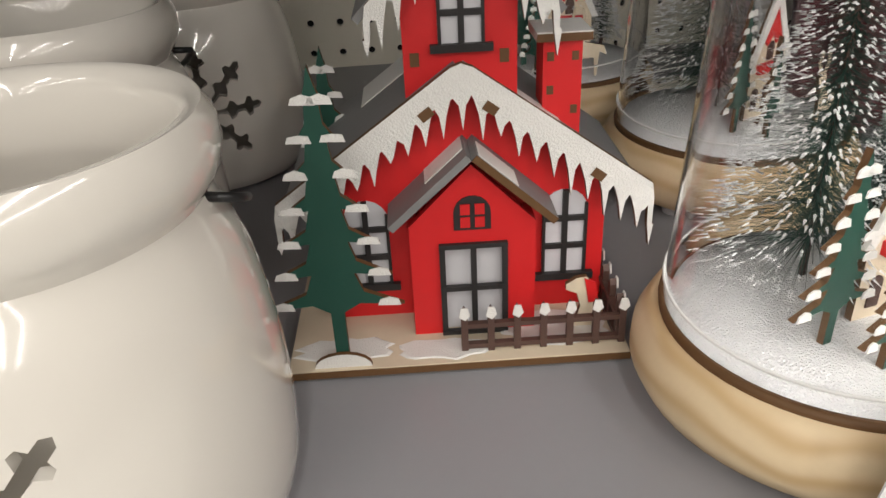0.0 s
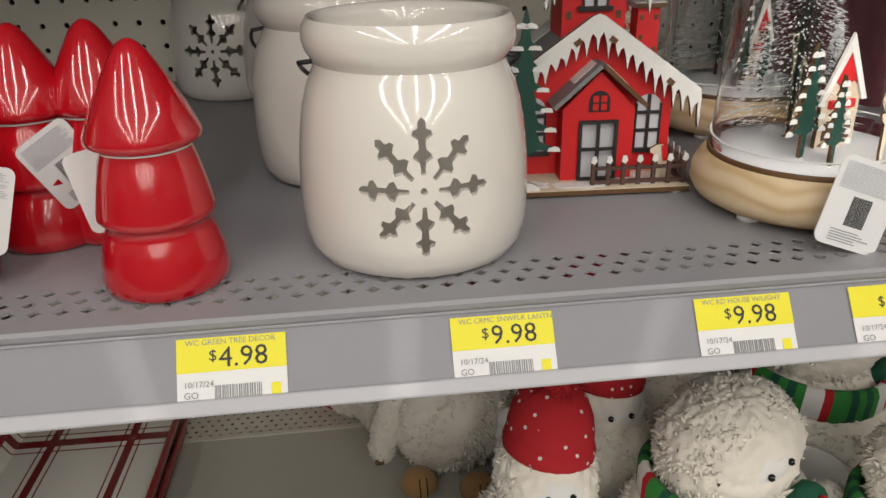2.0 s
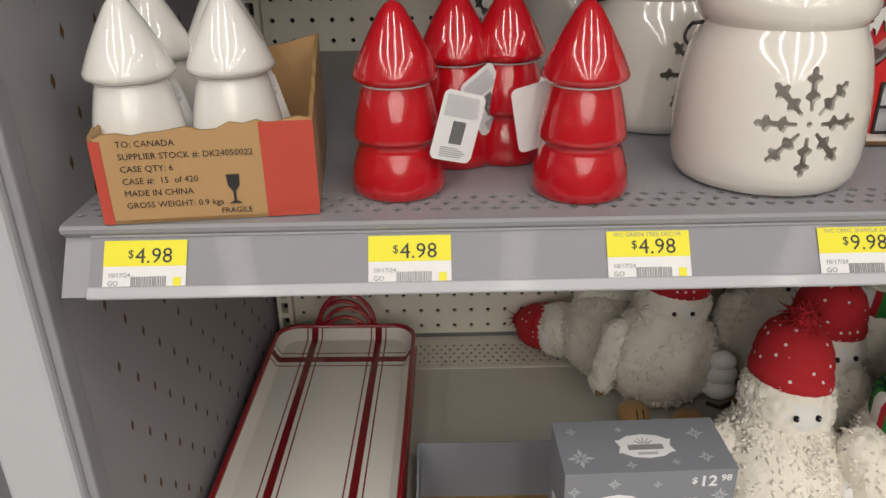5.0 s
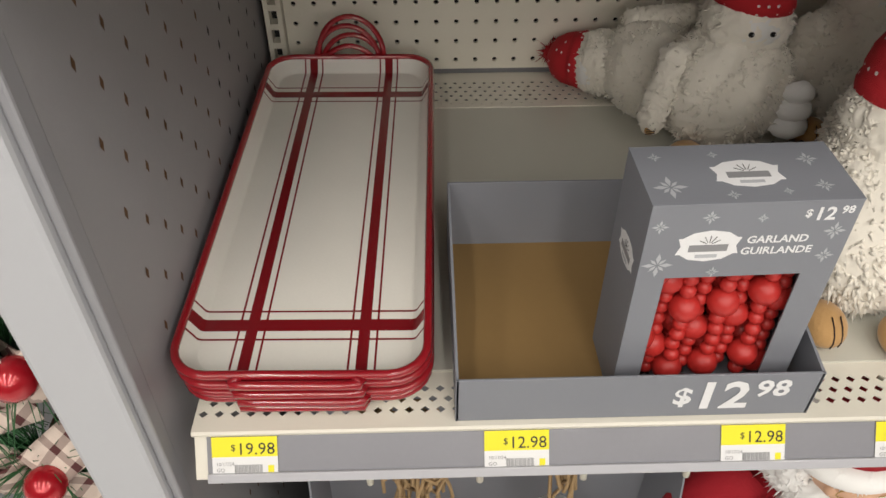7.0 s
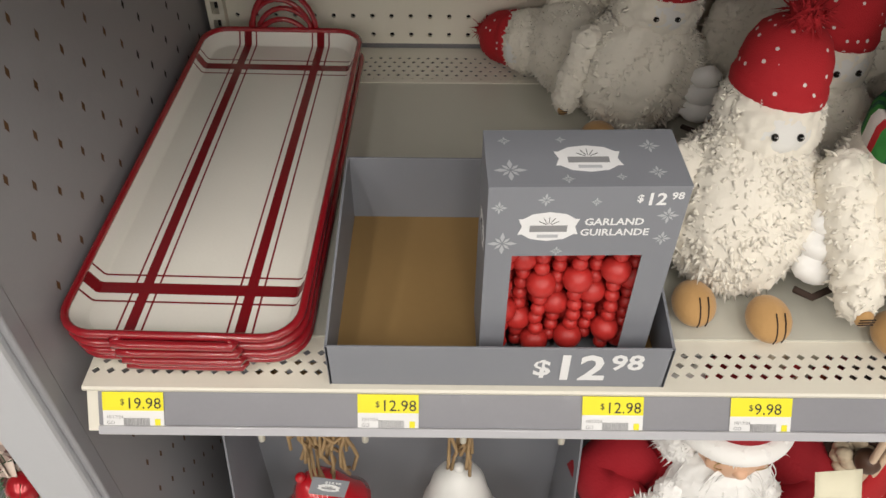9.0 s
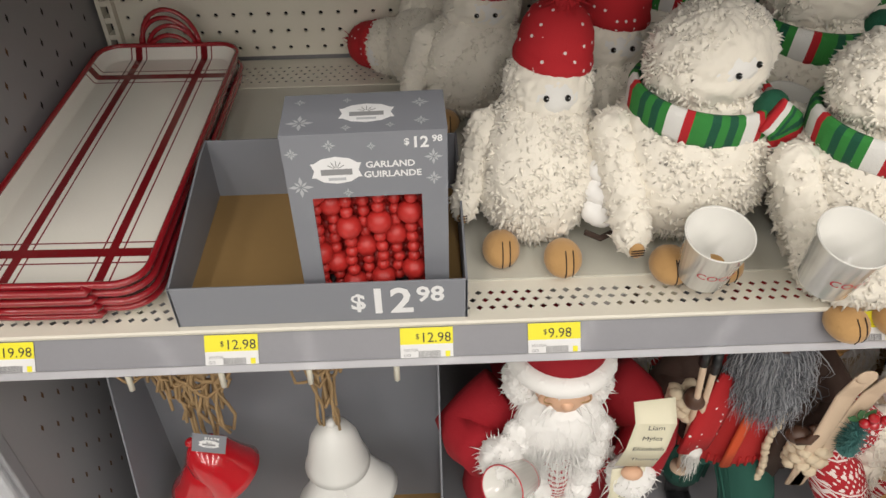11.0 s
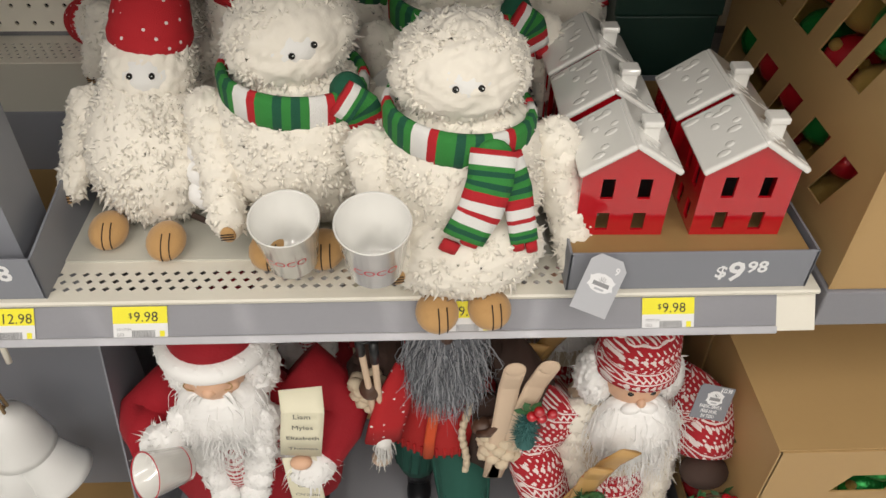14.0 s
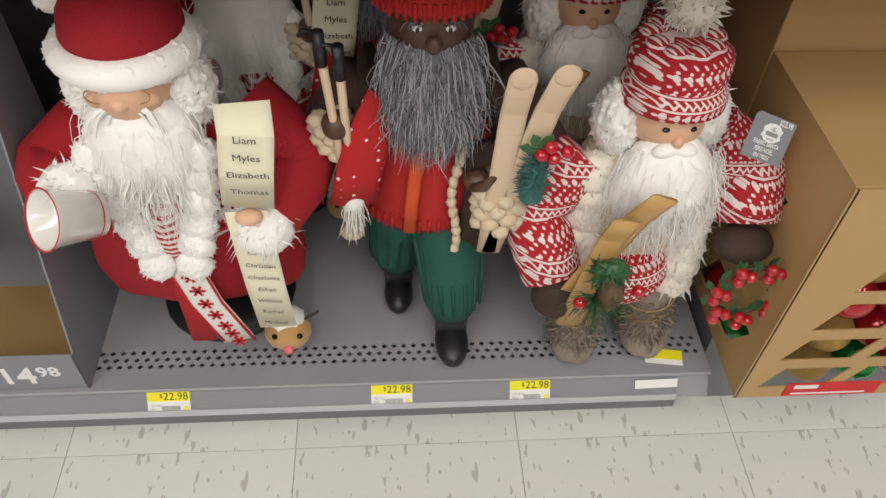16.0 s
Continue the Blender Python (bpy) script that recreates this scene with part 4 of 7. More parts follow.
    window(t, -0.007, 0.010, 0.116, 0.138, 0.044, False, 1)
    part("tower_snow", Acc().prism(icicles([(-0.034, 0.126), (-0.033, 0.132), (0.0, 0.164), (0.034, 0.132), (0.035, 0.126)], 0.006, 12, 9), 0.003, SNOW, pose(0.001, 0.036, 0), BURNT_OR_LIT), t)
    for sg in (-1, 1):
        o = part("tower_roof", Acc().box(0, 0.05, 0, 0.044, 0, 0.003, GREYPAINT), t)
        o.matrix_basis = pose(0.001, 0.039, 0.160) @ pose(0, 0, 0, 0, 0, 0 if sg > 0 else 180) @ pose(0, 0 if sg > 0 else -0.044, 0, 0, 44)
    sl = Acc()
    for q in (-0.0175, 0.0155):
        sl.box(q, q + .0034, 0.0434, 0.044, 0.108, 0.113, BURNT_OR_LIT)
    part("tower_slots", sl, t)
    c = part("chimney", Acc().box(0.033, 0.048, 0.052, 0.068, 0.072, 0.113, REDPAINT), t)
    part("chimney_cap", Acc().box(0.030, 0.051, 0.049, 0.071, 0.113, 0.1165, SNOW).box(0.030, 0.051, 0.0487, 0.049, 0.113, 0.116, BURNT_OR_LIT), c)
    sl = Acc()
    for q, z in ((0.0345, 0.105), (0.0440, 0.105), (0.0345, 0.092), (0.0440, 0.084)):
        sl.box(q, q + .0026, 0.0516, 0.052, z, z + .0034, BURNT_OR_LIT)
    part("chimney_slots", sl, c)
    # fence and dog
    def picket(M, n, length):
        f = Acc()
        for i in range(n):
            q = length * i / (n - 1)
            f.prism([(q - .0013, 0), (q + .0013, 0), (q + .0013, .0175), (q, .0200), (q - .0013, .0175)], 0.0025, BROWNPAINT)
        f.box(-0.0013, length + .0013, 0.0004, 0.0030, 0.0012, 0.0032, BROWNPAINT)
        f.box(-0.0013, length + .0013, 0.0004, 0.0030, 0.0105, 0.0125, BROWNPAINT)
        for i in range(n):
            q = length * i / (n - 1)
            f.prism([(q - .0021, .0165), (q + .0004, .0150), (q + .0022, .0172), (q + .0012, .0205), (q - .0012, .0205)], 0.0006, SNOW, pose(0, -0.0007, 0))
        o = part("fence", f, t, "brown picket fence with snow tips")
        o.matrix_basis = M
    picket(pose(-0.003, 0.006, B), 7, 0.061)
    picket(pose(0.0585, 0.010, B, 0, 0, 90), 6, 0.056)
    dog = [(0, 0), (.003, .010), (.0015, .016), (-.003, .018), (-.003, .0205), (.001, .023), (.005, .0235), (.008, .019), (.010, .010), (.0115, 0)]
    part("cut_out_dog", Acc().prism(dog, 0.0022, PLY, pose(0.041, 0.018, B), BURNT_OR_LIT).prism([(.004, .023), (.0085, .021), (.010, .012), (.006, .012), (.005, .018)], 0.0006, REDPAINT, pose(0.041, 0.0173, B)), t, "pale cut-out dog with red scarf")
    tr = cut_pine(t, "cut_out_tree", 0.116, 0.025, pose(-0.050, 0.004, B), "green cut-out tree with painted snow")
    part("snow_mound", Acc().prism([(-0.011, 0)] + [(0.011 * math.cos(radians(q)), 0.006 * math.sin(radians(q))) for q in range(0, 181, 20)][::1], 0.002, SNOW, pose(-0.050, 0.0015, B), BURNT_OR_LIT), t)
    cut_pine(t, "cut_out_tree", 0.10, 0.021, pose(-0.056, 0.092, B))


wooden_house()


def bottle_brush(parent, h, r, M, seed):
    g = np.random.default_rng(seed)
    n = 2600
    z = g.uniform(0.06, 1, n) ** 0.8
    ang = g.uniform(0, 6.283, n)
    d = np.stack([np.cos(ang), np.sin(ang), np.full(n, -0.15)], 1)
    L = r * (1.04 - z) * g.uniform(0.8, 1.1, n)
    p = np.stack([np.zeros(n), np.zeros(n), z * h], 1)
    side = np.stack([-np.sin(ang), np.cos(ang), np.zeros(n)], 1) * 0.00022
    tip = p + d * L[:, None]
    acc = Acc()
    v = np.stack([p + side, p - side, tip], 1).reshape(-1, 3)
    acc.add(v, [(3 * i, 3 * i + 1, 3 * i + 2) for i in range(n)], BRISTLE)
    t0 = p + d * (L * 0.86)[:, None]
    side2 = side * 2.6
    up = np.array([0, 0, 0.0005])
    v = np.stack([t0 + side2, t0 + up, t0 - side2, tip + up * 0.3], 1).reshape(-1, 3)
    acc.add(v, [f for i in range(n) for f in ((4 * i, 4 * i + 1, 4 * i + 3), (4 * i + 1, 4 * i + 2, 4 * i + 3))], FLOCK)
    acc.tube([(0, 0, 0), (0, 0, h)], 0.0014, BROWNPAINT)
    o = part("brush_tree", acc, parent, "green bottle-brush tree with frosted tips")
    o.matrix_basis = M


def cloche(M, seed, tag):
    t = thing("cloche", "glass cloche on turned pine base with winter scene", "cloche", M, "glass cloches")
    feet = Acc()
    for k in range(3):
        feet.lathe([(0.007, 0), (0.007, 0.004)], PAPER, pose(0.052 * math.cos(k * 2.1 + 3.6), 0.052 * math.sin(k * 2.1 + 3.6), 0), 16, True)
    part("feet", feet, t, "white pads")
    part("base", Acc().lathe([(0.001, 0.004), (0.060, 0.004), (0.067, 0.008), (0.0705, 0.015), (0.0700, 0.023), (0.0660, 0.031), (0.0630, 0.034), (0.001, 0.034)], PINEWOOD, seg=64), t, "turned pine base with grain")
    part("ring", Acc().lathe([(0.0615, 0.034), (0.0618, 0.0365), (0.0585, 0.0368), (0.0585, 0.034)], BURNT_OR_LIT, seg=64), t)
    part("snow_bed", Acc().lathe([(0.0580, 0.0345), (0.0575, 0.0375), (0.03, 0.0395), (0.0005, 0.040)], FLOCK, seg=48), t, "white sparkling snow bed")
    prof = [(0.0600, 0.036), (0.0600, 0.050), (0.0570, 0.11), (0.0545, 0.160), (0.050, 0.185), (0.038, 0.205), (0.020, 0.216), (0.0005, 0.219)]
    inner = [(max(r - 0.0013, 0.0004), z - (0.0013 if z > 0.17 else 0)) for r, z in reversed(prof)]
    g = part("glass_dome", Acc().lathe(prof + inner + prof[:1], GLASS, seg=64), t, "clear glass dome")
    g.visible_shadow = False
    part("string", Acc().tube([(0.0606 * math.cos(k * .1309), 0.0606 * math.sin(k * .1309), 0.0475 + 0.003 * math.sin(k * .1309 + 1)) for k in range(48)], 0.0006, STRING, closed=True, seg=6), t)
    part("string", Acc().tube([(-.006, -.0607, .0478), (-.009, -.0609, .041), ], 0.0006, STRING, seg=5), t)
    bottle_brush(t, 0.150, 0.046, pose(-0.004, 0.020, 0.038), seed)
    bottle_brush(t, 0.075, 0.017, pose(0.030, 0.035, 0.038), seed + 1)
    cut_pine(t, "cut_out_tree", 0.068, 0.018, pose(-0.018, -0.022, 0.0385, 0, 0, 20), "green cut-out tree with snow")
    cut_pine(t, "cut_out_tree", 0.052, 0.013, pose(-0.007, -0.036, 0.0385, 0, 0, 20))
    h = part("tiny_house", Acc().prism([(0, 0), (.030, 0), (.030, .034), (.015, .066), (0, .034)], 0.003, PLY, None, BURNT_OR_LIT), t, "tiny plywood house with red trim")
    h.matrix_basis = pose(-0.004, -0.012, 0.0385, 0, 0, 14)
    sn = Acc().prism([(-.004, .030), (.015, .071), (.034, .030), (.030, .030), (.015, .060), (0, .030)], 0.002, SNOW, pose(0, -.002, 0))
    sn.prism([(.005, .040), (.015, .061), (.025, .040), (.022, .043), (.019, .040), (.015, .046), (.011, .040), (.008, .043)], 0.0012, REDPAINT, pose(0, -.0012, 0))
    sn.box(.005, .024, -.003, 0, .026, .031, REDPAINT)
    for q in (.004, .014, .021):
        sn.prism(arched(q, q + .005, .006, .018), 0.0006, BROWNPAINT, pose(0, -.0008, 0))
    sn.prism(arched(.012, .018, .032, .042), 0.0006, BROWNPAINT, pose(0, -.0008, 0))
    part("trim", sn, h)
    deer = [(0, 0), (.0016, 0), (.002, .010), (.010, .010), (.0105, 0), (.012, 0), (.0135, .014), (.018, .012), (.016, .018), (.004, .020), (.001, .030), (-.004, .028), (-.003, .024), (-.001, .022), (-.0005, .012)]
    o = part("cut_out_reindeer", Acc().prism(deer, 0.002, PLY, None, BURNT_OR_LIT).tube([(-.001, .001, .029), (-.004, .001, .035), (-.003, .001, .041)], 0.0009, PLY, seg=5).tube([(0, .001, .029), (.003, .001, .035), (.002, .001, .041)], 0.0009, PLY, seg=5), t, "pale cut-out reindeer")
    o.matrix_basis = pose(0.020, -0.040, 0.0395, 0, 0, 8)
    if tag:
        hang_tag(t, 0.042, 0.050, pose(*tag))
    return t


cloche(pose(0.108, 0.101, TOP) @ Matrix.Scale(0.97, 4), 3, (-0.022, -0.082, 0.004, -10, 20, 0))
cloche(pose(0.150, 0.285, TOP, 0, 0, 15), 5, None)
cloche(pose(0.085, 0.425, TOP, 0, 0, -20), 7, None)


def drape(M, w, h, folds, label):
    """Thick cloth that hangs in soft upright folds."""
    v, f, n, m = [], [], folds * 8, 10
    for j in range(m + 1):
        for i in range(n + 1):
            t = i / n
            k = 0.6 + 0.4 * j / m
            v.append((w * t, 0.014 * k * math.sin(t * folds * 6.283 + 0.5 * math.sin(j * 0.5)) + 0.006 * noise.noise(Vector((t * 9, j * 0.4, 1))), h * (1 - j / m)))
    for j in range(m):
        f += [(j * (n + 1) + i, (j + 1) * (n + 1) + i, (j + 1) * (n + 1) + i + 1, j * (n + 1) + i + 1) for i in range(n)]
    front = len(v)
    v += [(x, y + 0.006, z) for x, y, z in v]
    f += [tuple(front + q for q in reversed(k)) for k in f]
    return solid("hanging_cloth", Acc().add(v, f, REDVELVET), label, "cloth", M)


drape(pose(0.205, 0.335, TOP, 0, 0, -4), 0.40, 0.28, 7, "dark red velvet cloth in soft folds behind the cloches")


# ---- middle shelf ----
def rounded(w, l, r, n=6):
    out = []
    for cx, cy, a0 in ((w - r, l - r, 0), (-w + r, l - r, 90), (-w + r, -l + r, 180), (w - r, -l + r, 270)):
        for i in range(n + 1):
            t = radians(a0 + 90 * i / n)
            out.append((cx + r * math.cos(t), cy + r * math.sin(t)))
    return out


def tray():
    t = thing("serving_tray", "white enamel tray with dark red stripes and red rim", "tray", group="stack of serving trays")
    rings = [(0.085, 0.226, .022, 0.0), (0.088, 0.229, .024, 0.0012), (0.095, 0.237, .028, 0.014), (0.0975, 0.2395, .030, 0.0155), (0.0975, 0.2395, .030, 0.0143), (0.089, 0.230, .025, -0.0006), (0.085, 0.226, .022, -0.0012)]
    v, f = [], []
    for w, l, r, z in rings:
        v += [(x, y, z) for x, y in rounded(w, l, r)]
    n = 28
    for i in range(len(rings) - 1):
        f += [(i * n + k, i * n + (k + 1) % n, (i + 1) * n + (k + 1) % n, (i + 1) * n + k) for k in range(n)]
    dish = Acc().add(v, f, TRAYWHITE)
    dish.add(v[:n], [tuple(range(n))], TRAYWHITE, None, False)
    dish.add(v[-n:], [tuple(range(n))[::-1]], TRAYWHITE, None, False)
    part("dish", dish, t)
    part("rim", Acc().tube([(x, y, 0.0152) for x, y in rounded(0.0980, 0.2400, .030)], 0.0036, TRAYRED, closed=True, seg=10), t, "rolled red rim")
    h = Acc().tube([(-0.042, -0.240, 0.014), (-0.050, -0.246, 0.013)] + [(-0.048 + .096 * i / 8, -0.2475, 0.0125) for i in range(9)] + [(0.050, -0.246, 0.013), (0.042, -0.240, 0.014)], 0.0036, TRAYRED, seg=10)
    part("handle", h, t)
    h = Acc().tube([(0.040 * math.cos(radians(k)), 0.243, 0.0142 + 0.052 * math.sin(radians(k))) for k in range(0, 181, 12)], 0.0034, TRAYRED, seg=10)
    part("handle", h, t, "raised red loop handle")
    return t


tr = tray()
TS = Matrix.Diagonal((1.0, 1.018, 1, 1))
tr.matrix_world = pose(-0.512, 0.278, MID + 0.0036, 0, 0, -0.9) @ TS
for i, (dx, rz) in enumerate(((0.002, 0.3), (-0.001, 0.9), (0.001, 0.2))):
    copy_thing(tr, pose(-0.512 + dx, 0.278 - 0.002 * i, MID + 0.0036 + 0.0125 * (i + 1), 0, 0, rz - 1.4) @ TS)


def display_bin(name, label, M, w, d, hf, hb, dollars, cents, floor_mat=KRAFT, size=0.036, tall=None, tx=0.0):
    """An open card bin: low front, sides that rise to the back."""
    t = thing(name, label, "display bin", M)
    k = 0.0022
    part("floor_sheet", Acc().box(k, w - k, k, d - k, 0.0006, 0.0025, floor_mat), t, "brown cardboard bottom")
    part("front_panel", Acc().box(0, w, 0, k, 0, hf, GREYCARD, bevel=0.0006), t)
    part("back_panel", Acc().box(0, w, d - k, d, 0, hb, GREYCARD, bevel=0.0006), t)
    side = [(0, 0), (d, 0), (d, hb), tall or (d * 0.85, hb), (0.004, hf), (0, hf)]
    for x in (0, w - k):
        o = part("side_panel", Acc().prism(side, k, GREYCARD), t)
        o.matrix_basis = pose(x + k, 0, 0, 0, 0, 90)
    z = hf * 0.22
    x = w - 0.105 + tx
    write("price_print", "$", size * 0.62, WHITEINK, t, pose(x + size * 0.06, -0.0006, z + size * 0.12, 90))
    write("price_print", dollars, size, WHITEINK, t, pose(x + size * 0.40, -0.0006, z, 90))
    write("price_print", cents, size * 0.60, WHITEINK, t, pose(x + size * (0.40 + 0.53 * len(dollars)), -0.0006, z + size * 0.30, 90))
    return t


display_bin("display_bin", "grey card display bin with brown bottom and price print", pose(-0.397, 0.0205, MID + 0.0005), 0.281, 0.212, 0.050, 0.078, "12", "98", size=0.045, tx=-0.010)


def snowflake_print(acc, r, material, M):
    for k in range(8):
        a = radians(45 * k)
        L = r if k % 2 == 0 else r * 0.7
        ca, sa = math.cos(a), math.sin(a)
        pts = [(0.1 * L, 0), (0.55 * L, 0.16 * L), (L, 0), (0.55 * L, -0.16 * L)]
        acc.add([(x * ca - y * sa, 0, x * sa + y * ca) for x, y in pts], [(0, 1, 2, 3)[::-1]], material, M, False)


def badge(parent, M, s=1.0):
    w, h = 0.0205 * s, 0.0125 * s
    pts = [(-w, -h * .55), (-w * .86, -h * .55), (-w * .55, -h * .9), (0, -h * 1.05), (w * .55, -h * .9), (w * .86, -h * .55), (w, -h * .55), (w * .88, 0), (w, h * .55), (w * .86, h * .55), (w * .55, h * .9), (0, h * 1.05), (-w * .55, h * .9), (-w * .86, h * .55), (-w, h * .55), (-w * .88, 0)]
    o = part("badge", Acc().prism(pts, 0.0002, WHITEINK), parent, "white printed badge")
    o.matrix_basis = M
    b = Acc()
    b.box(-w * .62, w * .62, -0.0003, -0.0001, -h * .35, h * .10, GREYINK)
    b.box(-w * .35, w * .35, -0.0003, -0.0001, -h * .78, -h * .56, PALEINK)
    for q in (-60, -30, 0, 30, 60):
        b.box(-.0002 * s, .0002 * s, -0.0003, -0.0001, h * .25, h * .72, INK, pose(0, 0, h * .1) @ pose(0, 0, 0, 0, q, 0) @ pose(0, 0, -h * .1))
    part("badge_print", b, o)


def garland_box():
    t = thing("garland_box", "grey printed gift box with window showing bead garland", "box", pose(-0.272, 0.037, MID + 0.0032, 0, 0, 1.5))
    W, D, H = 0.139, 0.066, 0.198
    x0, x1, z0, z1 = 0.020, 0.116, 0.012, 0.134
    for b in ((0, x0, 0, H), (x1, W, 0, H), (x0, x1, 0, z0), (x0, x1, z1, H)):
        part("front_panel", Acc().box(b[0], b[1], 0, 0.0012, b[2], b[3], GREYCARD), t)
    part("side", Acc().box(0, 0.0012, 0.0012, D, 0, H, GREYCARD), t)
    part("side", Acc().box(W - 0.0012, W, 0.0012, D, 0, H, GREYCARD), t)
    part("back", Acc().box(0.0012, W - 0.0012, D - 0.0012, D, 0, H, GREYCARD), t)
    part("lid", Acc().box(-0.0004, W + 0.0004, -0.0004, D, H, H + 0.0014, GREYCARD, bevel=0.0004), t)
    part("bottom", Acc().box(0.0012, W - 0.0012, 0.0012, D - .0012, 0.0, 0.0012, GREYCARD), t)
    for x, z, r in ((0.012, 0.147, 0.011), (0.008, 0.181, 0.006), (0.040, 0.188, 0.006), (0.075, 0.186, 0.004), (0.127, 0.173, 0.008), (0.127, 0.151, 0.007), (0.052, 0.139, 0.005), (0.128, 0.02, 0.004)):
        p = Acc()
        snowflake_print(p, r, PALEINK, pose(x, -0.0004, z))
        part("snowflake_print", p, t)
    for x, y, r in ((0.016, 0.018, 0.012), (0.014, 0.052, 0.005), (0.055, 0.008, 0.005), (0.055, 0.053, 0.004), (0.118, 0.045, 0.008), (0.118, 0.015, 0.007), (0.092, 0.010, 0.004)):
        p = Acc()
        snowflake_print(p, r, PALEINK, pose(x, y, H + 0.0017, -90))
        part("snowflake_print", p, t, "pale grey printed snowflake")
    badge(t, pose(0.044, -0.0003, 0.163), 1.05)
    badge(t, pose(0.072, 0.031, H + 0.0017, -90), 1.15)
    badge(t, pose(-0.0003, 0.030, 0.135, 0, 0, -90), 0.9)
    write("print", "GARLAND", 0.0090, WHITEINK, t, pose(0.069, -0.0004, 0.1645, 90))
    write("print", "GUIRLANDE", 0.0090, WHITEINK, t, pose(0.067, -0.0004, 0.1545, 90))
    write("price_print", "$", 0.0088, WHITEINK, t, pose(0.1025, -0.0004, 0.1860, 90))
    write("price_print", "12", 0.0150, WHITEINK, t, pose(0.1085, -0.0004, 0.1830, 90))
    write("price_print", "98", 0.0088, WHITEINK, t, pose(0.1260, -0.0004, 0.1880, 90))
    g = thing("bead_garland", "red wooden bead garland coiled inside the gift box", "garland", t.matrix_world)
    g0 = random.Random(5)
    small, big = Acc().ball((0, 0, 0), 0.0062, BEADRED, seg=14, rings=9).mesh("bead"), Acc().ball((0, 0, 0), 0.0120, BEADRED, seg=16, rings=10).mesh("bead")
    for c in range(15):
        x, y, z = 0.018 + (c % 8) * 0.0146 + (0.007 if c > 7 else 0), 0.0145 + (c % 2) * 0.007 + (0.021 if c > 7 else 0), 0.004 + g0.uniform(0, .012)
        cnt = (c * 2 + g0.randint(0, 1)) % 5
        while z < 0.156:
            isbig = cnt % 5 == 4
            r = 0.0120 if isbig else 0.0062
            o = new("bead", big if isbig else small)
            o.parent = g
            o.matrix_basis = pose(x + g0.uniform(-.001, .001), y + g0.uniform(-.001, .001), z + r, g0.uniform(0, 90), g0.uniform(0, 90), 0)
            z += 2 * r * 0.95
            cnt += 1
    # black sheet as the shade behind the beads; the box has no liner
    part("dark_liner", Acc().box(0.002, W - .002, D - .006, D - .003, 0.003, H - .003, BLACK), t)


garland_box()


def ceramic_house():
    t = thing("ceramic_house", "red glazed ceramic house with white snowy roof and chimney", "house decoration", group="red ceramic houses")
    W, D, E, A = 0.041, 0.066, 0.072, 0.100
    poly = [(-W, 0), (W, 0), (W, E), (0, A), (-W, E)]
    holes = [(-0.018, 0.042), (0.016, 0.042), (-0.018, 0.008), (0.016, 0.008)]
    f = Acc()
    zs = [0, .006, .026, .042, .064, E]
    xs = [-W, -.0225, -.0110, .0110, .0225, W]
    for i in range(5):
        for j in range(5):
            if i in (1, 3) and j in (1, 3):
                continue
            f.box(xs[i], xs[i + 1], 0, 0.003, zs[j], zs[j + 1], REDGLAZE)
    f.prism([(-W, E), (W, E), (0, A)], 0.003, REDGLAZE)
    part("front", f, t)
    part("back", Acc().prism(poly, 0.003, REDGLAZE, pose(0, D, 0)), t)
    for sx in (-W, W - .003):
        s = Acc()
        ys = [0.003, .014, .024, .038, .048, D]
        for i in range(5):
            for j in range(5):
                if i in (1, 3) and j in (1, 3):
                    continue
                s.box(sx, sx + .003, ys[i], ys[i + 1], zs[j], zs[j + 1], REDGLAZE)
        part("side", s, t)
    # black sheet stands in for the shade of the hollow house
    part("inside", Acc().box(-W + .004, W - .004, D * .5, D * .5 + .002, 0.002, E, BLACK), t)
    for sg in (-1, 1):
        L = 0.053
        r = Acc().box(-0.002, L, -0.005, D + 0.008, 0, 0.006, WHITEGLAZE, bevel=0.0022)
        g = random.Random(7)
        for q in range(9):
            r.ball((g.uniform(.008, L - .008), g.uniform(0, D), 0.0058), (g.uniform(.004, .009), g.uniform(.003, .006), .0008), WHITEGLAZE, seg=8, rings=5)
        o = part("roof", r, t, "white glazed roof with snow relief")
        o.matrix_basis = pose(0, 0, A - 0.001) @ pose(0, 0, 0, 0, 0, 0 if sg > 0 else 180) @ pose(0, 0 if sg > 0 else -D, 0, 0, 33.5)
    c = Acc().box(0.012, 0.027, 0.022, 0.036, A - 0.022, A + 0.006, WHITEGLAZE, bevel=0.002)
    c.box(0.0105, 0.0285, 0.0205, 0.0375, A + 0.003, A + 0.0095, WHITEGLAZE, bevel=0.0018)
    part("chimney", c, t, "white glazed chimney")
    return t


DECK = MID + 0.0455
ch = ceramic_house()
HS = Matrix.Scale(1.03, 4)
ch.matrix_world = pose(0.430, 0.050, DECK, 0, 0, -1) @ HS
for x, y, r in ((0.543, 0.048, -1), (0.428, 0.140, -1), (0.541, 0.140, 0), (0.428, 0.232, 1)):
    copy_thing(ch, pose(x, y, DECK, 0, 0, r) @ HS)
bn = display_bin("display_tray", "grey card display tray with brown deck and price print", pose(0.380, 0.0205, MID + 0.0005), 0.238, 0.34, 0.047, 0.047, "9", "98", size=0.034, tx=0.008)
part("deck", Acc().box(0.0025, 0.2295, 0.0025, 0.33, 0.0410, 0.0445, KRAFT), bn, "brown cardboard deck")


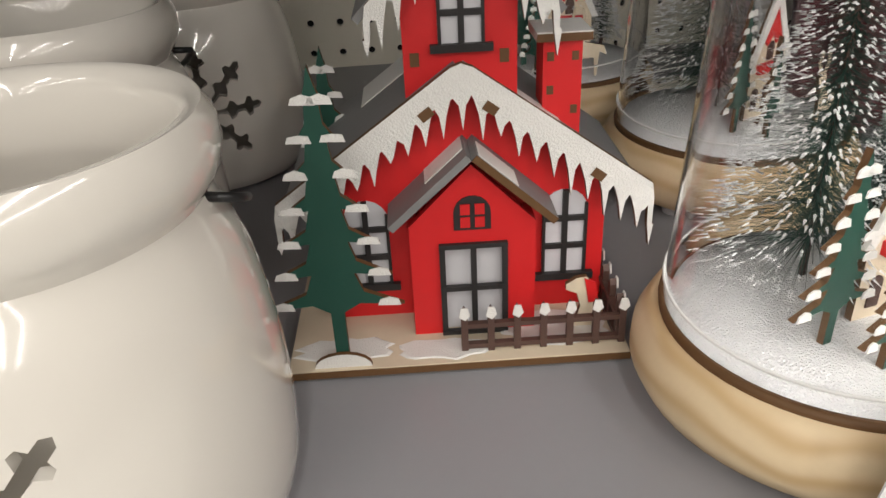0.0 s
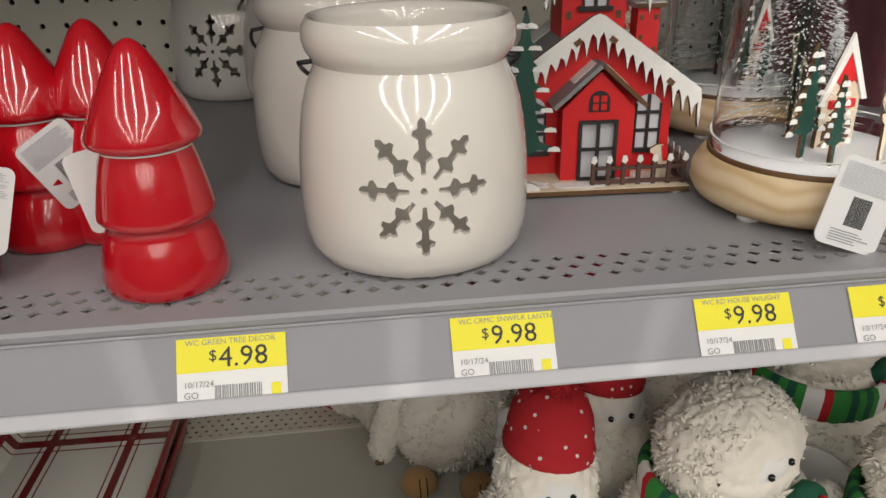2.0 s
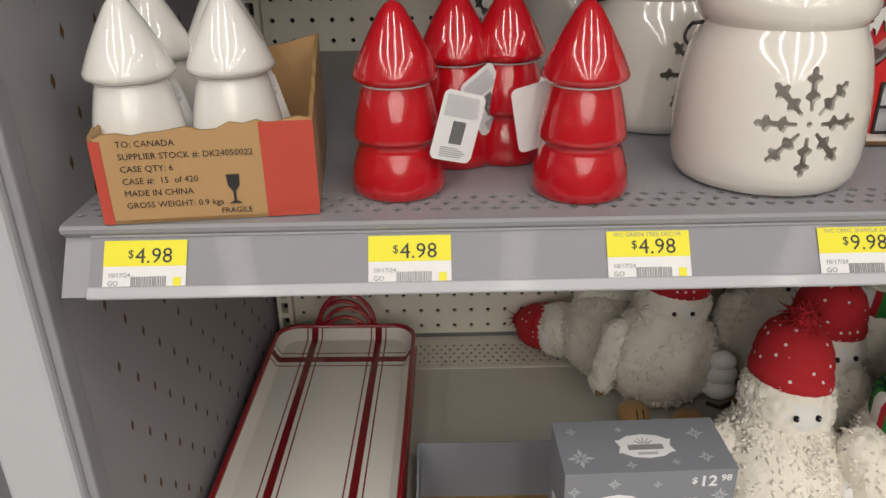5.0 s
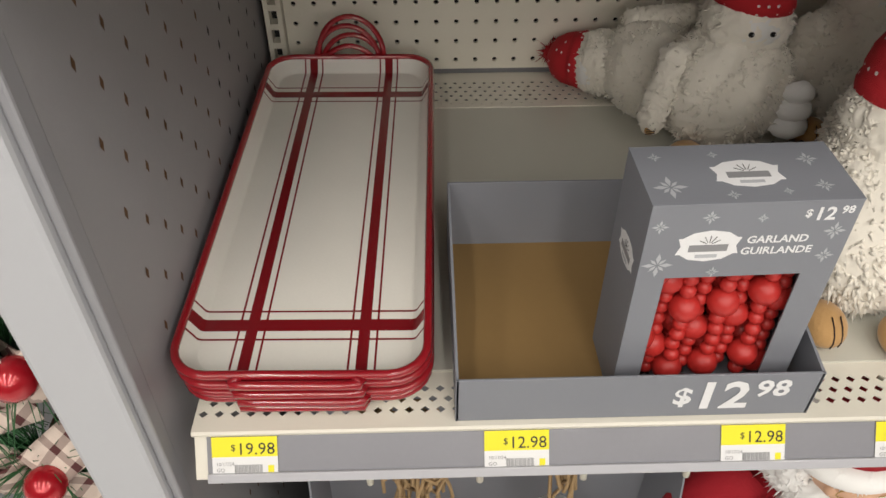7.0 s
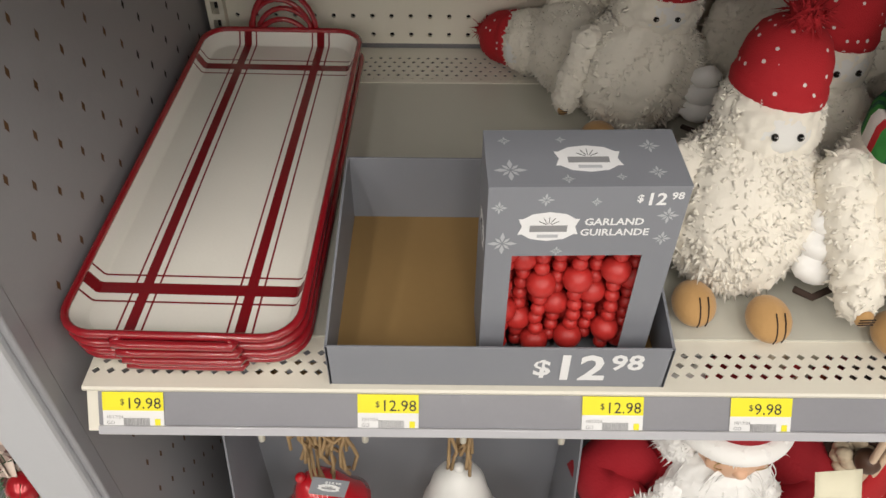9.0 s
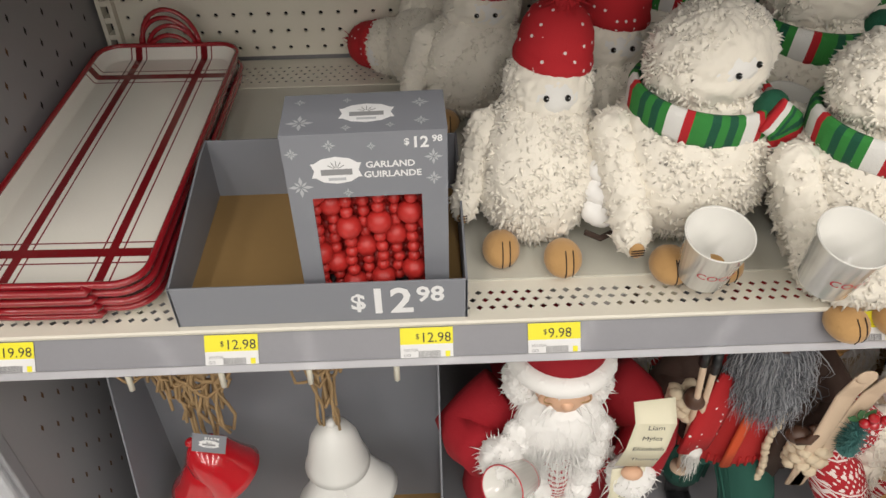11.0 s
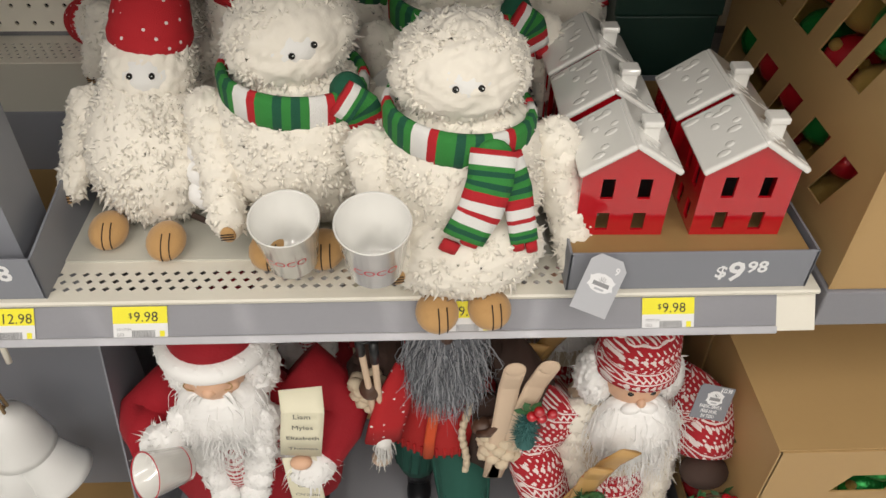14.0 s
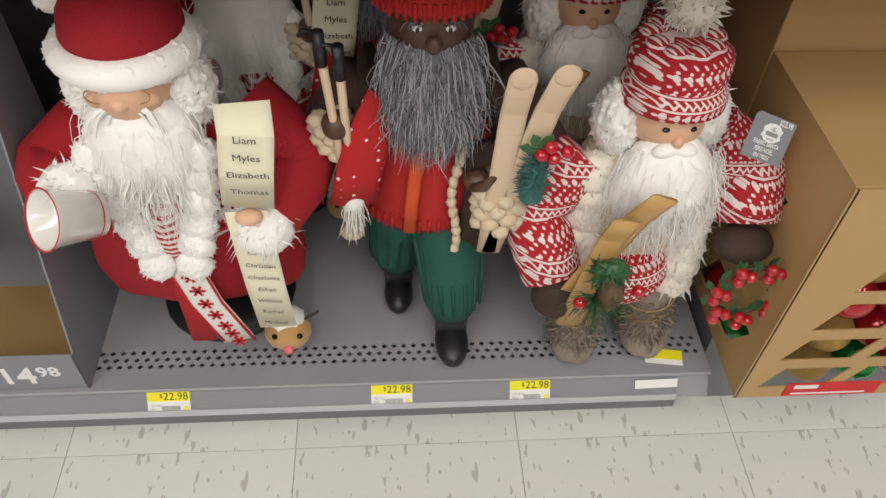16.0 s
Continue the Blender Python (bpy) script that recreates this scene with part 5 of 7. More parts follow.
def ornament_box(name, label, M, w, d, h, side_holes, front_rows):
    """A brown card box with slanting windows that show ornaments."""
    t = thing(name, label, "box", M)

    def pane(wd, ht, holes, nm, MM):
        """A card sheet with slanting holes: rows of (z0, z1, [(x0, x1)...])."""
        a = Acc()
        z = 0.0
        for z0, z1, xs in holes:
            a.box(0, wd, 0, 0.002, z, z0, GOLDCARD)
            x = 0.0
            sl = (z1 - z0) * 0.55
            cuts = []
            for u0, u1 in xs:
                cuts.append((u0, u1))
            prev0 = 0.0
            prev1 = 0.0
            for u0, u1 in cuts:
                a.prism([(prev0, z0), (u0, z0), (u0 + sl, z1), (prev1, z1)], 0.002, GOLDCARD)
                prev0, prev1 = u1, u1 + sl
            a.prism([(prev0, z0), (wd, z0), (wd, z1), (prev1, z1)], 0.002, GOLDCARD)
            z = z1
        a.box(0, wd, 0, 0.002, z, ht, GOLDCARD)
        o = part(nm, a, t)
        o.matrix_basis = MM
    pane(w, h, front_rows, "front_panel", pose(0, 0, 0))
    pane(d, h, side_holes, "side_panel", pose(0.002, d, 0, 0, 0, -90))
    part("top_panel", Acc().box(0, w, 0.002, d, h, h + 0.0022, GOLDCARD, bevel=0.0005), t)
    part("back_panel", Acc().box(0.002, w, d, d + .002, 0, h, GOLDCARD), t)
    part("side_panel", Acc().box(w - .002, w, 0.002, d, 0, h, GOLDCARD), t)
    g = random.Random(11)
    ms = [REDSHINE, GREENFOIL, GOLD, REDSHINE, GOLD]
    nx, ny, nz = max(2, int(w / 0.062)), max(2, int(d / 0.062)), max(1, int(h / 0.066))
    base = {}
    inner = thing("ornament", "glossy christmas bauble packed in a card box", "ornament", t.matrix_world @ pose(0.036, 0.036, 0.034), "baubles in card boxes")
    for k, m_ in enumerate((REDSHINE, GREENFOIL, GOLD)):
        base[k] = Acc().ball((0, 0, 0), 0.0295, m_, seg=20, rings=14).lathe([(0.006, 0.028), (0.006, 0.035), (0.0005, 0.036)], GOLD, seg=12).mesh("ornament")
    bpy.data.objects.remove(inner)
    for i in range(nx):
        for j in range(ny):
            if 0 < i and 0 < j:
                continue
            for q in range(nz):
                o = new("ornament", base[(i * 2 + j + q * 2 + g.randint(0, 1)) % 3])
                tagged(o, "glossy christmas bauble packed in a card box", "ornament", "baubles in card boxes")
                o.matrix_world = t.matrix_world @ pose(0.034 + i * 0.062, 0.036 + j * 0.062, 0.031 + q * 0.064, g.uniform(-50, 50), g.uniform(-50, 50), 0)
    return t


ornament_box("ornament_box", "tall brown card ornament box with slanting side windows", pose(0.640, 0.016, MID), 0.30, 0.40, 0.46,
             [(0.05, 0.115, [(0.02, 0.06), (0.09, 0.13), (0.16, 0.20), (0.23, 0.27), (0.30, 0.33)]), (0.17, 0.25, [(0.02, 0.06), (0.09, 0.13), (0.16, 0.20), (0.23, 0.27), (0.29, 0.32)]), (0.30, 0.38, [(0.02, 0.06), (0.09, 0.13), (0.16, 0.20), (0.23, 0.27), (0.28, 0.31)])],
             [(0.10, 0.17, [(0.06, 0.12)]), (0.22, 0.32, [(0.04, 0.10), (0.14, 0.20)])])
gb = ornament_box("bauble_box", "brown card box of baubles with slanting windows and red label", pose(0.646, -0.022, 0.159), 0.34, 0.215, 0.355,
             [(0.03, 0.09, [(0.03, 0.09), (0.11, 0.15)]), (0.16, 0.26, [(0.04, 0.08)])],
             [(0.022, 0.062, [(0.022, 0.105), (0.125, 0.215), (0.235, 0.31)]), (0.080, 0.120, [(0.030, 0.115), (0.135, 0.21), (0.23, 0.30)]), (0.138, 0.185, [(0.045, 0.125), (0.145, 0.22), (0.24, 0.30)]), (0.205, 0.250, [(0.065, 0.135), (0.155, 0.22), (0.24, 0.29)]), (0.270, 0.305, [(0.085, 0.155), (0.175, 0.235)])])
part("label_strip", Acc().box(0.060, 0.18, -0.0012, -0.0003, 0.002, 0.030, REDPAINT).box(0.070, 0.10, -0.0015, -0.0012, 0.018, 0.026, WHITEINK).box(0.070, 0.165, -0.0015, -0.0012, 0.006, 0.009, WHITEINK), gb, "red printed label")
solid("carton", Acc().box(0, 0.34, 0, 0.30, 0, 0.42, GOLDCARD, bevel=0.002), "plain gold-brown card box standing behind", "box", pose(0.648, 0.200, 0.158))


gx = thing("gift_box", "dark green lidded card box standing behind the ceramic houses", "box", pose(0.487, 0.385, MID))
part("body", Acc().box(0, 0.13, 0, 0.15, 0.001, 0.115, DEEPGREEN, bevel=0.002), gx)
part("lid", Acc().box(-0.003, 0.133, -0.003, 0.153, 0.116, 0.145, DEEPGREEN, bevel=0.003), gx)


# ---- plush toys on the middle shelf ----
SCARF = [KRED, KGREEN, KGREEN, KDARK, KGREEN, KDARK, KGREEN, KWHITE, KWHITE]


def loop(c, rx, ry, n=45, a0=0, a1=360, tilt=0.0):
    return [(c[0] + rx * math.cos(radians(a0 + (a1 - a0) * i / n)), c[1] + ry * math.sin(radians(a0 + (a1 - a0) * i / n)), c[2] + tilt * math.cos(radians(a0 + (a1 - a0) * i / n))) for i in range(n + 1)]


def foot(acc, x, y, z, s=1.0):
    acc.ball((x, y, z), (0.026 * s, 0.030 * s, 0.021 * s), TANFELT, seg=18, rings=12)
    for k in (0, 1):
        acc.tube([(x + k * 0.010 * s, y - 0.030 * s * math.cos(t) * math.cos(k * .4), z + 0.0216 * s * math.sin(t)) for t in (-.5, -.1, .3, .7, 1.1)], 0.0007, STITCH, seg=5)


def felt_face(acc, c, rx, rz, y, yaw=0.0, eye=0.0105, tilt=0.0):
    M = pose(*c, 0, tilt, yaw)
    acc.ball((0, 0, 0.003), (rx * 1.40, -y * 0.995, rz * 1.30), FACE, M, 32, 20)
    for s in (-1, 1):
        acc.ball((s * eye, y * 0.975, 0.006), 0.0030, EYE, M, 12, 8)
        # tiny white dot as a painted glint on the bead
        acc.ball((s * eye + .0008, y * 0.975 - 0.0027, 0.0072), 0.0006, PAPER, M, 6, 4)


def face_mask(cz, rx, rz):
    return lambda d: ~((d[:, 1] < 0) & ((d[:, 0] / rx) ** 2 + ((d[:, 2] - cz) / rz) ** 2 < 1))


def pawed_arm(acc, p0, p1, r, seed, n=500):
    a, b = Vector(p0), Vector(p1)
    for i in range(7):
        acc.furball(tuple(a.lerp(b, i / 6.3)), (r * (1.05 - .04 * i), r * (1.0 - .04 * i), r * 1.15), n // 3, 0.0034, 0.0024, FUR, seed=seed + i)
    acc.ball(tuple(a.lerp(b, 1.06)), (r * .62, r * .5, r * .8), FLEECE, seg=14, rings=10)
    q = a.lerp(b, 1.10)
    acc.ball((q.x, q.y - r * .36, q.z), (r * .36, r * .2, r * .42), TANFELT, seg=10, rings=8)
    for k in (-1, 0, 1):
        acc.tube([(q.x - r * .3, q.y - r * .58, q.z + k * .003), (q.x + r * .3, q.y - r * .58, q.z + k * .003 + .001)], 0.0006, STITCH, seg=4)


def slouch(acc, lean):
    """Let a soft figure sag sideways and backwards, more towards its head."""
    for k, v in enumerate(acc.v):
        acc.v[k] = v + np.stack([v[:, 2] * lean[0], v[:, 2] * lean[1], np.zeros(len(v))], 1)


def tail(acc, path, ups, half, thick):
    """A knitted scarf end: narrow cross stripes along a smooth curve, with two points at its tip."""
    p = [Vector(q) for q in path]
    fine = []
    for i in range(len(p) - 1):
        fine += [tuple(p[i].lerp(p[i + 1], k / 6)) for k in range(6)]
    fine.append(tuple(p[-1]))
    acc.band(fine, ups, half, thick, [KRED, KWHITE, KWHITE, KGREEN, KDARK, KGREEN, KDARK, KGREEN, KRED, KRED, KWHITE, KWHITE])
    d = (p[-1] - p[-2]).normalized()
    u = Vector(ups).normalized()
    for sg in (-1, 1):
        q = p[-1] + u * half * 0.5 * sg
        acc.band([tuple(q), tuple(q + d * 0.006), tuple(q + d * 0.011)], ups, half * 0.42, thick * 0.8, [KRED])


def yeti(label, M, seed, head_dx=0.0, turn=0.0, tilt=0.0, dense=1.0, cup=None, tails=True, feet=True, lean=(0, 0)):
    """Round plush: origin under its middle, on the shelf; it faces -y."""
    a = Acc()
    k = dense
    a.furball((0, 0, 0.088), (0.083, 0.072, 0.090), int(7600 * k), 0.0036, 0.0026, FUR, seed=seed)
    hc = (head_dx, 0.004, 0.192)
    a.furball(hc, (0.059, 0.052, 0.047), int(5600 * k), 0.0034, 0.0024, FUR, seed=seed + 9, rot=(0, tilt, turn), keep=face_mask(0.14, 0.74, 0.60))
    felt_face(a, (hc[0], hc[1], hc[2] + 0.003), 0.033, 0.022, -0.0540, turn, tilt=tilt)
    nx = head_dx * 0.6
    a.band(loop((nx, 0.0, 0.148), 0.064, 0.060, 54, tilt=-0.006), (0, 0, 1), 0.0165, 0.0055, SCARF)
    if tails:
        a.ball((nx + .020, -0.064, 0.146), (0.017, 0.008, 0.016), KGREEN, seg=14, rings=10)
        tail(a, [(nx + .020, -0.068, 0.155), (nx + .016, -0.082, 0.132), (nx + .008, -0.087, 0.105), (nx - .006, -0.089, 0.078)], (1, 0, .3), 0.0195, 0.0032)
        tail(a, [(nx + .032, -0.066, 0.148), (nx + .041, -0.076, 0.120), (nx + .045, -0.082, 0.092), (nx + .050, -0.083, 0.066)], (1, 0, -.2), 0.0125, 0.0032)
    else:
        a.ball((nx + .052, -0.036, 0.155), (0.017, 0.014, 0.020), KDARK, seg=12, rings=8)
        tail(a, [(nx + .046, -0.052, 0.160), (nx + .064, -0.048, 0.146), (nx + .072, -0.042, 0.120)], (1, .3, 0), 0.017, 0.004)
    pawed_arm(a, (-0.082, -0.010, 0.120), (-0.066, -0.075, 0.045), 0.021, seed + 20, int(700 * k))
    pawed_arm(a, (0.088, -0.010, 0.120), (0.112, -0.055, 0.010), 0.021, seed + 30, int(700 * k))
    if feet == "over":
        a.furball((0, -0.052, 0.036), (0.074, 0.046, 0.046), int(2600 * k), 0.0036, 0.0026, FUR, seed=seed + 2)
    if feet:
        foot(a, -0.028, -0.088, -0.012 if feet == "over" else 0.017, 0.80)
        foot(a, 0.022, -0.088, -0.012 if feet == "over" else 0.017, 0.80)
    if cup:
        Mc = pose(*cup, 14, 0, 0)
        a.lathe([(0.0005, 0.0), (0.0225, 0.0), (0.0235, 0.001), (0.0305, 0.060), (0.0316, 0.0615), (0.0312, 0.063), (0.0296, 0.0615), (0.0226, 0.003), (0.0005, 0.0025)], WHITEGLAZE, Mc, 36)
        w = words("COCO", 0.0125, REDINK, "CENTER")
        vs = [tuple(v.co) for v in w.vertices]
        bent = [((0.0272 + (y_ * .12)) * math.sin(x_ / .027), -(0.0275 + y_ * .12) * math.cos(x_ / .027), 0.026 + y_) for x_, y_, z_ in vs]
        a.add(bent, [tuple(p.vertices) for p in w.polygons], REDINK, Mc, False)
    slouch(a, lean)
    return solid("plush_yeti", a, label, "plush toy", M, "plush toys on the shelf")


def gnome(label, M, seed, dense=1.0, bag=True, feet=True, lean=(0, 0)):
    """Plush with a red bobble hat; origin on the shelf, facing -y."""
    a = Acc()
    k = dense
    a.furball((0, 0, 0.078), (0.068, 0.058, 0.078), int(6600 * k), 0.0036, 0.0026, FUR, seed=seed)
    a.furball((0.008, 0.008, 0.155), (0.044, 0.042, 0.044), int(3000 * k), 0.0034, 0.0024, FUR, seed=seed + 3, keep=face_mask(0.0, 0.80, 0.70))
    felt_face(a, (0.010, 0.008, 0.156), 0.027, 0.022, -0.0450, 0, 0.0105)
    H = pose(0.011, 0.010, 0.182, -6, 8, 0) @ Matrix.Diagonal((0.80, 0.80, 0.70, 1))
    a.lathe([(0.046, -0.012), (0.0505, -0.008), (0.0515, 0.002), (0.0495, 0.010), (0.0480, 0.012), (0.0485, 0.020), (0.045, 0.040), (0.037, 0.058), (0.024, 0.070), (0.010, 0.075), (0.0005, 0.076)], HATKNIT, H, 40)
    a.furball((0.018, 0.006, 0.238), 0.012, int(420 * k), 0.008, 0.0010, KRED, seed=seed + 5)
    pawed_arm(a, (-0.058, -0.006, 0.118), (-0.078, -0.030, 0.050), 0.016, seed + 20, int(500 * k))
    if bag:
        for z, r in ((0.050, .020), (0.072, .019), (0.093, .016)):
            a.ball((0.062, -0.042, z), (r, r * .8, r * .85), WHITEFUR, seg=16, rings=10, lump=.12, seed=seed)
        a.tube([(0.046, -0.052, 0.032), (0.062, -0.056, 0.027), (0.080, -0.050, 0.031)], 0.003, STITCH, seg=8)
    if feet:
        foot(a, -0.040, -0.052, 0.0165, 0.76)
        foot(a, 0.022, -0.070, 0.0165, 0.76)
    slouch(a, lean)
    return solid("plush_gnome", a, label, "plush toy", M, "plush toys on the shelf")


ZM = MID + 0.002
yeti("cream curly plush yeti with striped scarf holding white cup", pose(0.277, 0.096, ZM, 0, 0, 4) @ Matrix.Scale(1.02, 4), 11, cup=(-0.083, -0.104, 0.066), feet="over")
yeti("cream curly plush yeti with striped scarf, head turned aside", pose(0.121, 0.156, ZM, 0, 0, 0) @ Matrix.Scale(1.04, 4), 41, turn=22, tilt=-18, cup=(-0.004, -0.106, 0.022), tails=False)
gnome("cream plush gnome in red bobble hat holding white pouch", pose(-0.037, 0.148, ZM, 0, 0, 0), 71, lean=(0.03, 0.24))
yeti("cream plush yeti with striped scarf in the second row", pose(0.284, 0.298, ZM, 0, 0, 8) @ Matrix.Scale(1.09, 4), 101, turn=6, tilt=8, dense=0.7, tails=False, cup=(-0.068, -0.085, 0.06))
yeti("cream plush yeti with striped scarf at the back", pose(0.186, 0.425, ZM, 0, 0, 0) @ Matrix.Scale(1.07, 4), 131, dense=0.6, tails=False)
yeti("cream plush yeti with striped scarf against the pegboard", pose(0.415, 0.470, ZM, 0, 0, 0), 161, dense=0.6, tails=False)
gnome("cream plush gnome in red hat in the second row", pose(0.050, 0.285, ZM, 0, 0, 6), 191, 0.7, False)
gnome("cream plush gnome in red hat at the back", pose(0.070, 0.440, ZM + 0.003, 0, 0, -6), 221, 0.6, False)
gnome("cream plush gnome in red hat seated behind the others", pose(-0.084, 0.408, ZM, 0, 0, 0) @ Matrix.Diagonal((1.06, 1.0, 0.93, 1)), 251, 0.6)
gnome("cream plush gnome in red hat lying on its side", pose(-0.140, 0.482, MID + 0.054, 0, 0, -41) @ pose(0, 0, 0, 0, -92, 0) @ pose(0, 0, 0, 0, 0, 180) @ Matrix.Scale(0.88, 4) @ pose(0, 0, -0.078), 281, 0.6, False)
a = Acc().prism([(-.020, -.028), (.020, -.028), (.020, .020), (.012, .028), (-.012, .028), (-.020, .020)], 0.0006, POSTGREY)
tg = solid("hang_tag", a, "grey card hang tag beside the plush paw", "hang tag", pose(0.404, -0.008, 0.772, -30, 28, 0))
badge(tg, pose(0, -0.0006, 0.002), 0.7)
write("price_print", "9", 0.010, WHITEINK, tg, pose(0.008, -0.0008, 0.014, 90))


# ---- figures on the base shelf ----
def beard(acc, c, w, length, n, mats, seed, front=0.03, spread=0.5):
    """Hair that falls from chin and cheeks over the chest."""
    g = np.random.default_rng(seed)
    for j, m_ in enumerate(mats):
        k = n // len(mats)
        t = g.uniform(-1, 1, k)
        u = g.uniform(0, 1, k)
        roots = np.stack([c[0] + t * w * (1 - .25 * u), c[1] - front * np.sqrt(np.clip(1 - t * t, 0, 1)) * (0.55 + .6 * u), c[2] - u * length * .55], 1)
        dirs = np.stack([t * spread, -0.42 + 0.12 * g.normal(0, 1, k), -0.6 * np.ones(k)], 1)
        acc.strands(roots, dirs, length * 0.5, 0.0009 if m_ is not WHITEFUR else 0.0007, m_, seed=seed + j, wave=0.55)


def sleeve(acc, p0, p1, p2, r0, r1, material):
    pts = [Vector(p0).lerp(Vector(p1), t) for t in (0, .33, .66)] + [Vector(p1).lerp(Vector(p2), t) for t in (0, .33, .66, 1)]
    acc.tube([tuple(p) for p in pts], [r0, r0, r0 * .97, r0 * .95, (r0 + r1) / 2, r1, r1 * .95], material, seg=14)


def fur_cuff(acc, c, r, material, seed, n=260):
    acc.furball(c, r, n, 0.008, 0.0012, material, seed=seed)


def robed_figure(label, M, seed, dense=1.0):
    a = Acc()
    a.lathe([(0.02, 0.0), (0.085, 0.0), (0.087, 0.004), (0.085, 0.010), (0.02, 0.012)], BOOT, pose(0, 0.03, 0), 24, True)
    a.tube([(0, 0.03, 0.01), (0, 0.03, 0.16)], 0.018, BOOT)
    # wide robe with a wavy hem
    seg, prof = 48, [(0.112, 0.125), (0.118, 0.150), (0.112, 0.20), (0.095, 0.26), (0.080, 0.31), (0.060, 0.35), (0.03, 0.375)]
    v, f = [], []
    for r, z in prof:
        for q in range(seg):
            t = 2 * math.pi * q / seg
            k = 1 + 0.07 * math.sin(5 * t + seed) * max(0, (0.30 - z) / 0.2)
            v.append((r * k * math.cos(t), r * k * .72 * math.sin(t), z + (0.014 * math.sin(3 * t) if z < .14 else 0)))
    for i in range(len(prof) - 1):
        f += [(i * seg + q, i * seg + (q + 1) % seg, (i + 1) * seg + (q + 1) % seg, (i + 1) * seg + q) for q in range(seg)]
    a.add(v, f, REDCLOTH)
    # fur edging down the front, striped shirt
    for s in (-1, 1):
        for i in range(6):
            z = 0.345 - i * 0.026
            a.furball((s * (0.050 - i * 0.0062), -0.052 - i * 0.007, z), (0.018, 0.014, 0.020), int(380 * dense), 0.0022, 0.0014, WHITEFUR, seed=seed + i, droop=.6)
    a.ball((0, -0.062, 0.245), (0.020, 0.026, 0.045), STRIPED, seg=16, rings=12)
    arms0 = len(a.v)
    sleeve(a, (-0.066, -0.012, 0.325), (-0.122, -0.036, 0.285), (-0.096, -0.090, 0.300), 0.042, 0.032, REDCLOTH)
    sleeve(a, (0.070, 0.0, 0.335), (0.132, -0.030, 0.285), (0.098, -0.085, 0.262), 0.040, 0.034, REDCLOTH)
    fur_cuff(a, (-0.080, -0.102, 0.314), (0.026, 0.026, 0.028), WHITEFUR, seed + 3)
    fur_cuff(a, (0.090, -0.095, 0.255), (0.030, 0.026, 0.034), WHITEFUR, seed + 4)
    arms1 = len(a.v)
    # head
    a.ball((0, -0.028, 0.422), (0.036, 0.042, 0.042), SKIN, seg=20, rings=14)
    a.ball((0, -0.066, 0.421), (0.0085, 0.009, 0.0075), SKIN, seg=12, rings=8)
    for s in (-1, 1):
        a.ball((s * 0.014, -0.057, 0.431), 0.0032, EYE, seg=10, rings=7)
        a.ball((s * 0.022, -0.054, 0.418), (0.010, 0.008, 0.008), SKIN, seg=12, rings=8)
        a.tube(loop((s * 0.0165, -0.064, 0.430), 0.0105, 0.0, 18) and [(s * 0.0165 + 0.0105 * math.cos(t * .35), -0.064, 0.429 + 0.0085 * math.sin(t * .35)) for t in range(19)], 0.0006, GOLD, seg=5)
        a.strands([(s * (0.004 + .018 * q), -0.062, 0.414) for q in (0, .2, .4, .6, .8)], [(s, -.3, -.1)] * 5, 0.030, 0.0022, WHITEFUR, seed=seed + 6)
        a.furball((s * 0.044, -0.008, 0.395), (0.022, 0.030, 0.040), int(360 * dense), 0.0050, 0.0014, WHITEFUR, seed=seed + 8, droop=.8)
    a.ball((0, -0.044, 0.345), (0.056, 0.032, 0.072), WHITEFUR, seg=72, rings=56, pile=0.0035, seed=seed)
    beard(a, (0, -0.036, 0.398), 0.052, 0.150, int(520 * dense), [WHITEFUR], seed + 12, 0.036)
    # hat
    a.lathe([(0.050, 0.0), (0.053, 0.014), (0.050, 0.035), (0.040, 0.054), (0.022, 0.066), (0.0005, 0.070)], REDCLOTH, pose(0, -0.006, 0.444, -4, 0, 0) @ pose(0.0, 0, 0, 0, 6, 0), 36)
    a.tube([(0.050 * math.cos(t * .1745), -0.010 + 0.047 * math.sin(t * .1745), 0.447) for t in range(36)], 0.0155, WHITEFUR, closed=True, seg=16)
    n = 15
    for q in range(n):
        t = 2 * math.pi * q / n
        a.furball((0.051 * math.cos(t), -0.010 + 0.048 * math.sin(t), 0.447), (0.014, 0.012, 0.0145), int(260 * dense), 0.0022, 0.0014, WHITEFUR, seed=seed + 40 + q)
    a.furball((-0.052, 0.010, 0.488), 0.018, int(260 * dense), 0.0022, 0.0014, WHITEFUR, seed=seed + 61)
    # the heavy head and body sag forwards; the arms stay
    for k, v in enumerate(a.v):
        if not arms0 <= k < arms1:
            a.v[k] = v + np.stack([v[:, 2] * -0.018, v[:, 2] * -0.085, v[:, 2] * -0.018], 1)
    # scarf
    def stars(pts, ups, half):
        a.band(pts, ups, half, 0.0018, [KWHITE])
        for sg in (-1, 1):
            a.band([(p[0] + sg * half * .93, p[1] - .0006, p[2]) for p in pts], ups, 0.0016, 0.0020, [KRED])
        for i in range(len(pts) * 2 - 1):
            p = Vector(pts[i // 2]).lerp(Vector(pts[min(i // 2 + 1, len(pts) - 1)]), .5 * (i % 2))
            for w in (0, 60, 120):
                a.box(-0.0085, 0.0085, -0.0004, 0.0004, -0.0015, 0.0015, KRED, pose(p.x, p.y - 0.0026, p.z, 0, w, 0))
    stars([(0.010, -0.098, 0.232), (0.006, -0.108, 0.195), (0.016, -0.112, 0.155), (0.030, -0.112, 0.115), (0.040, -0.110, 0.082)], (1, 0, .25), 0.019)
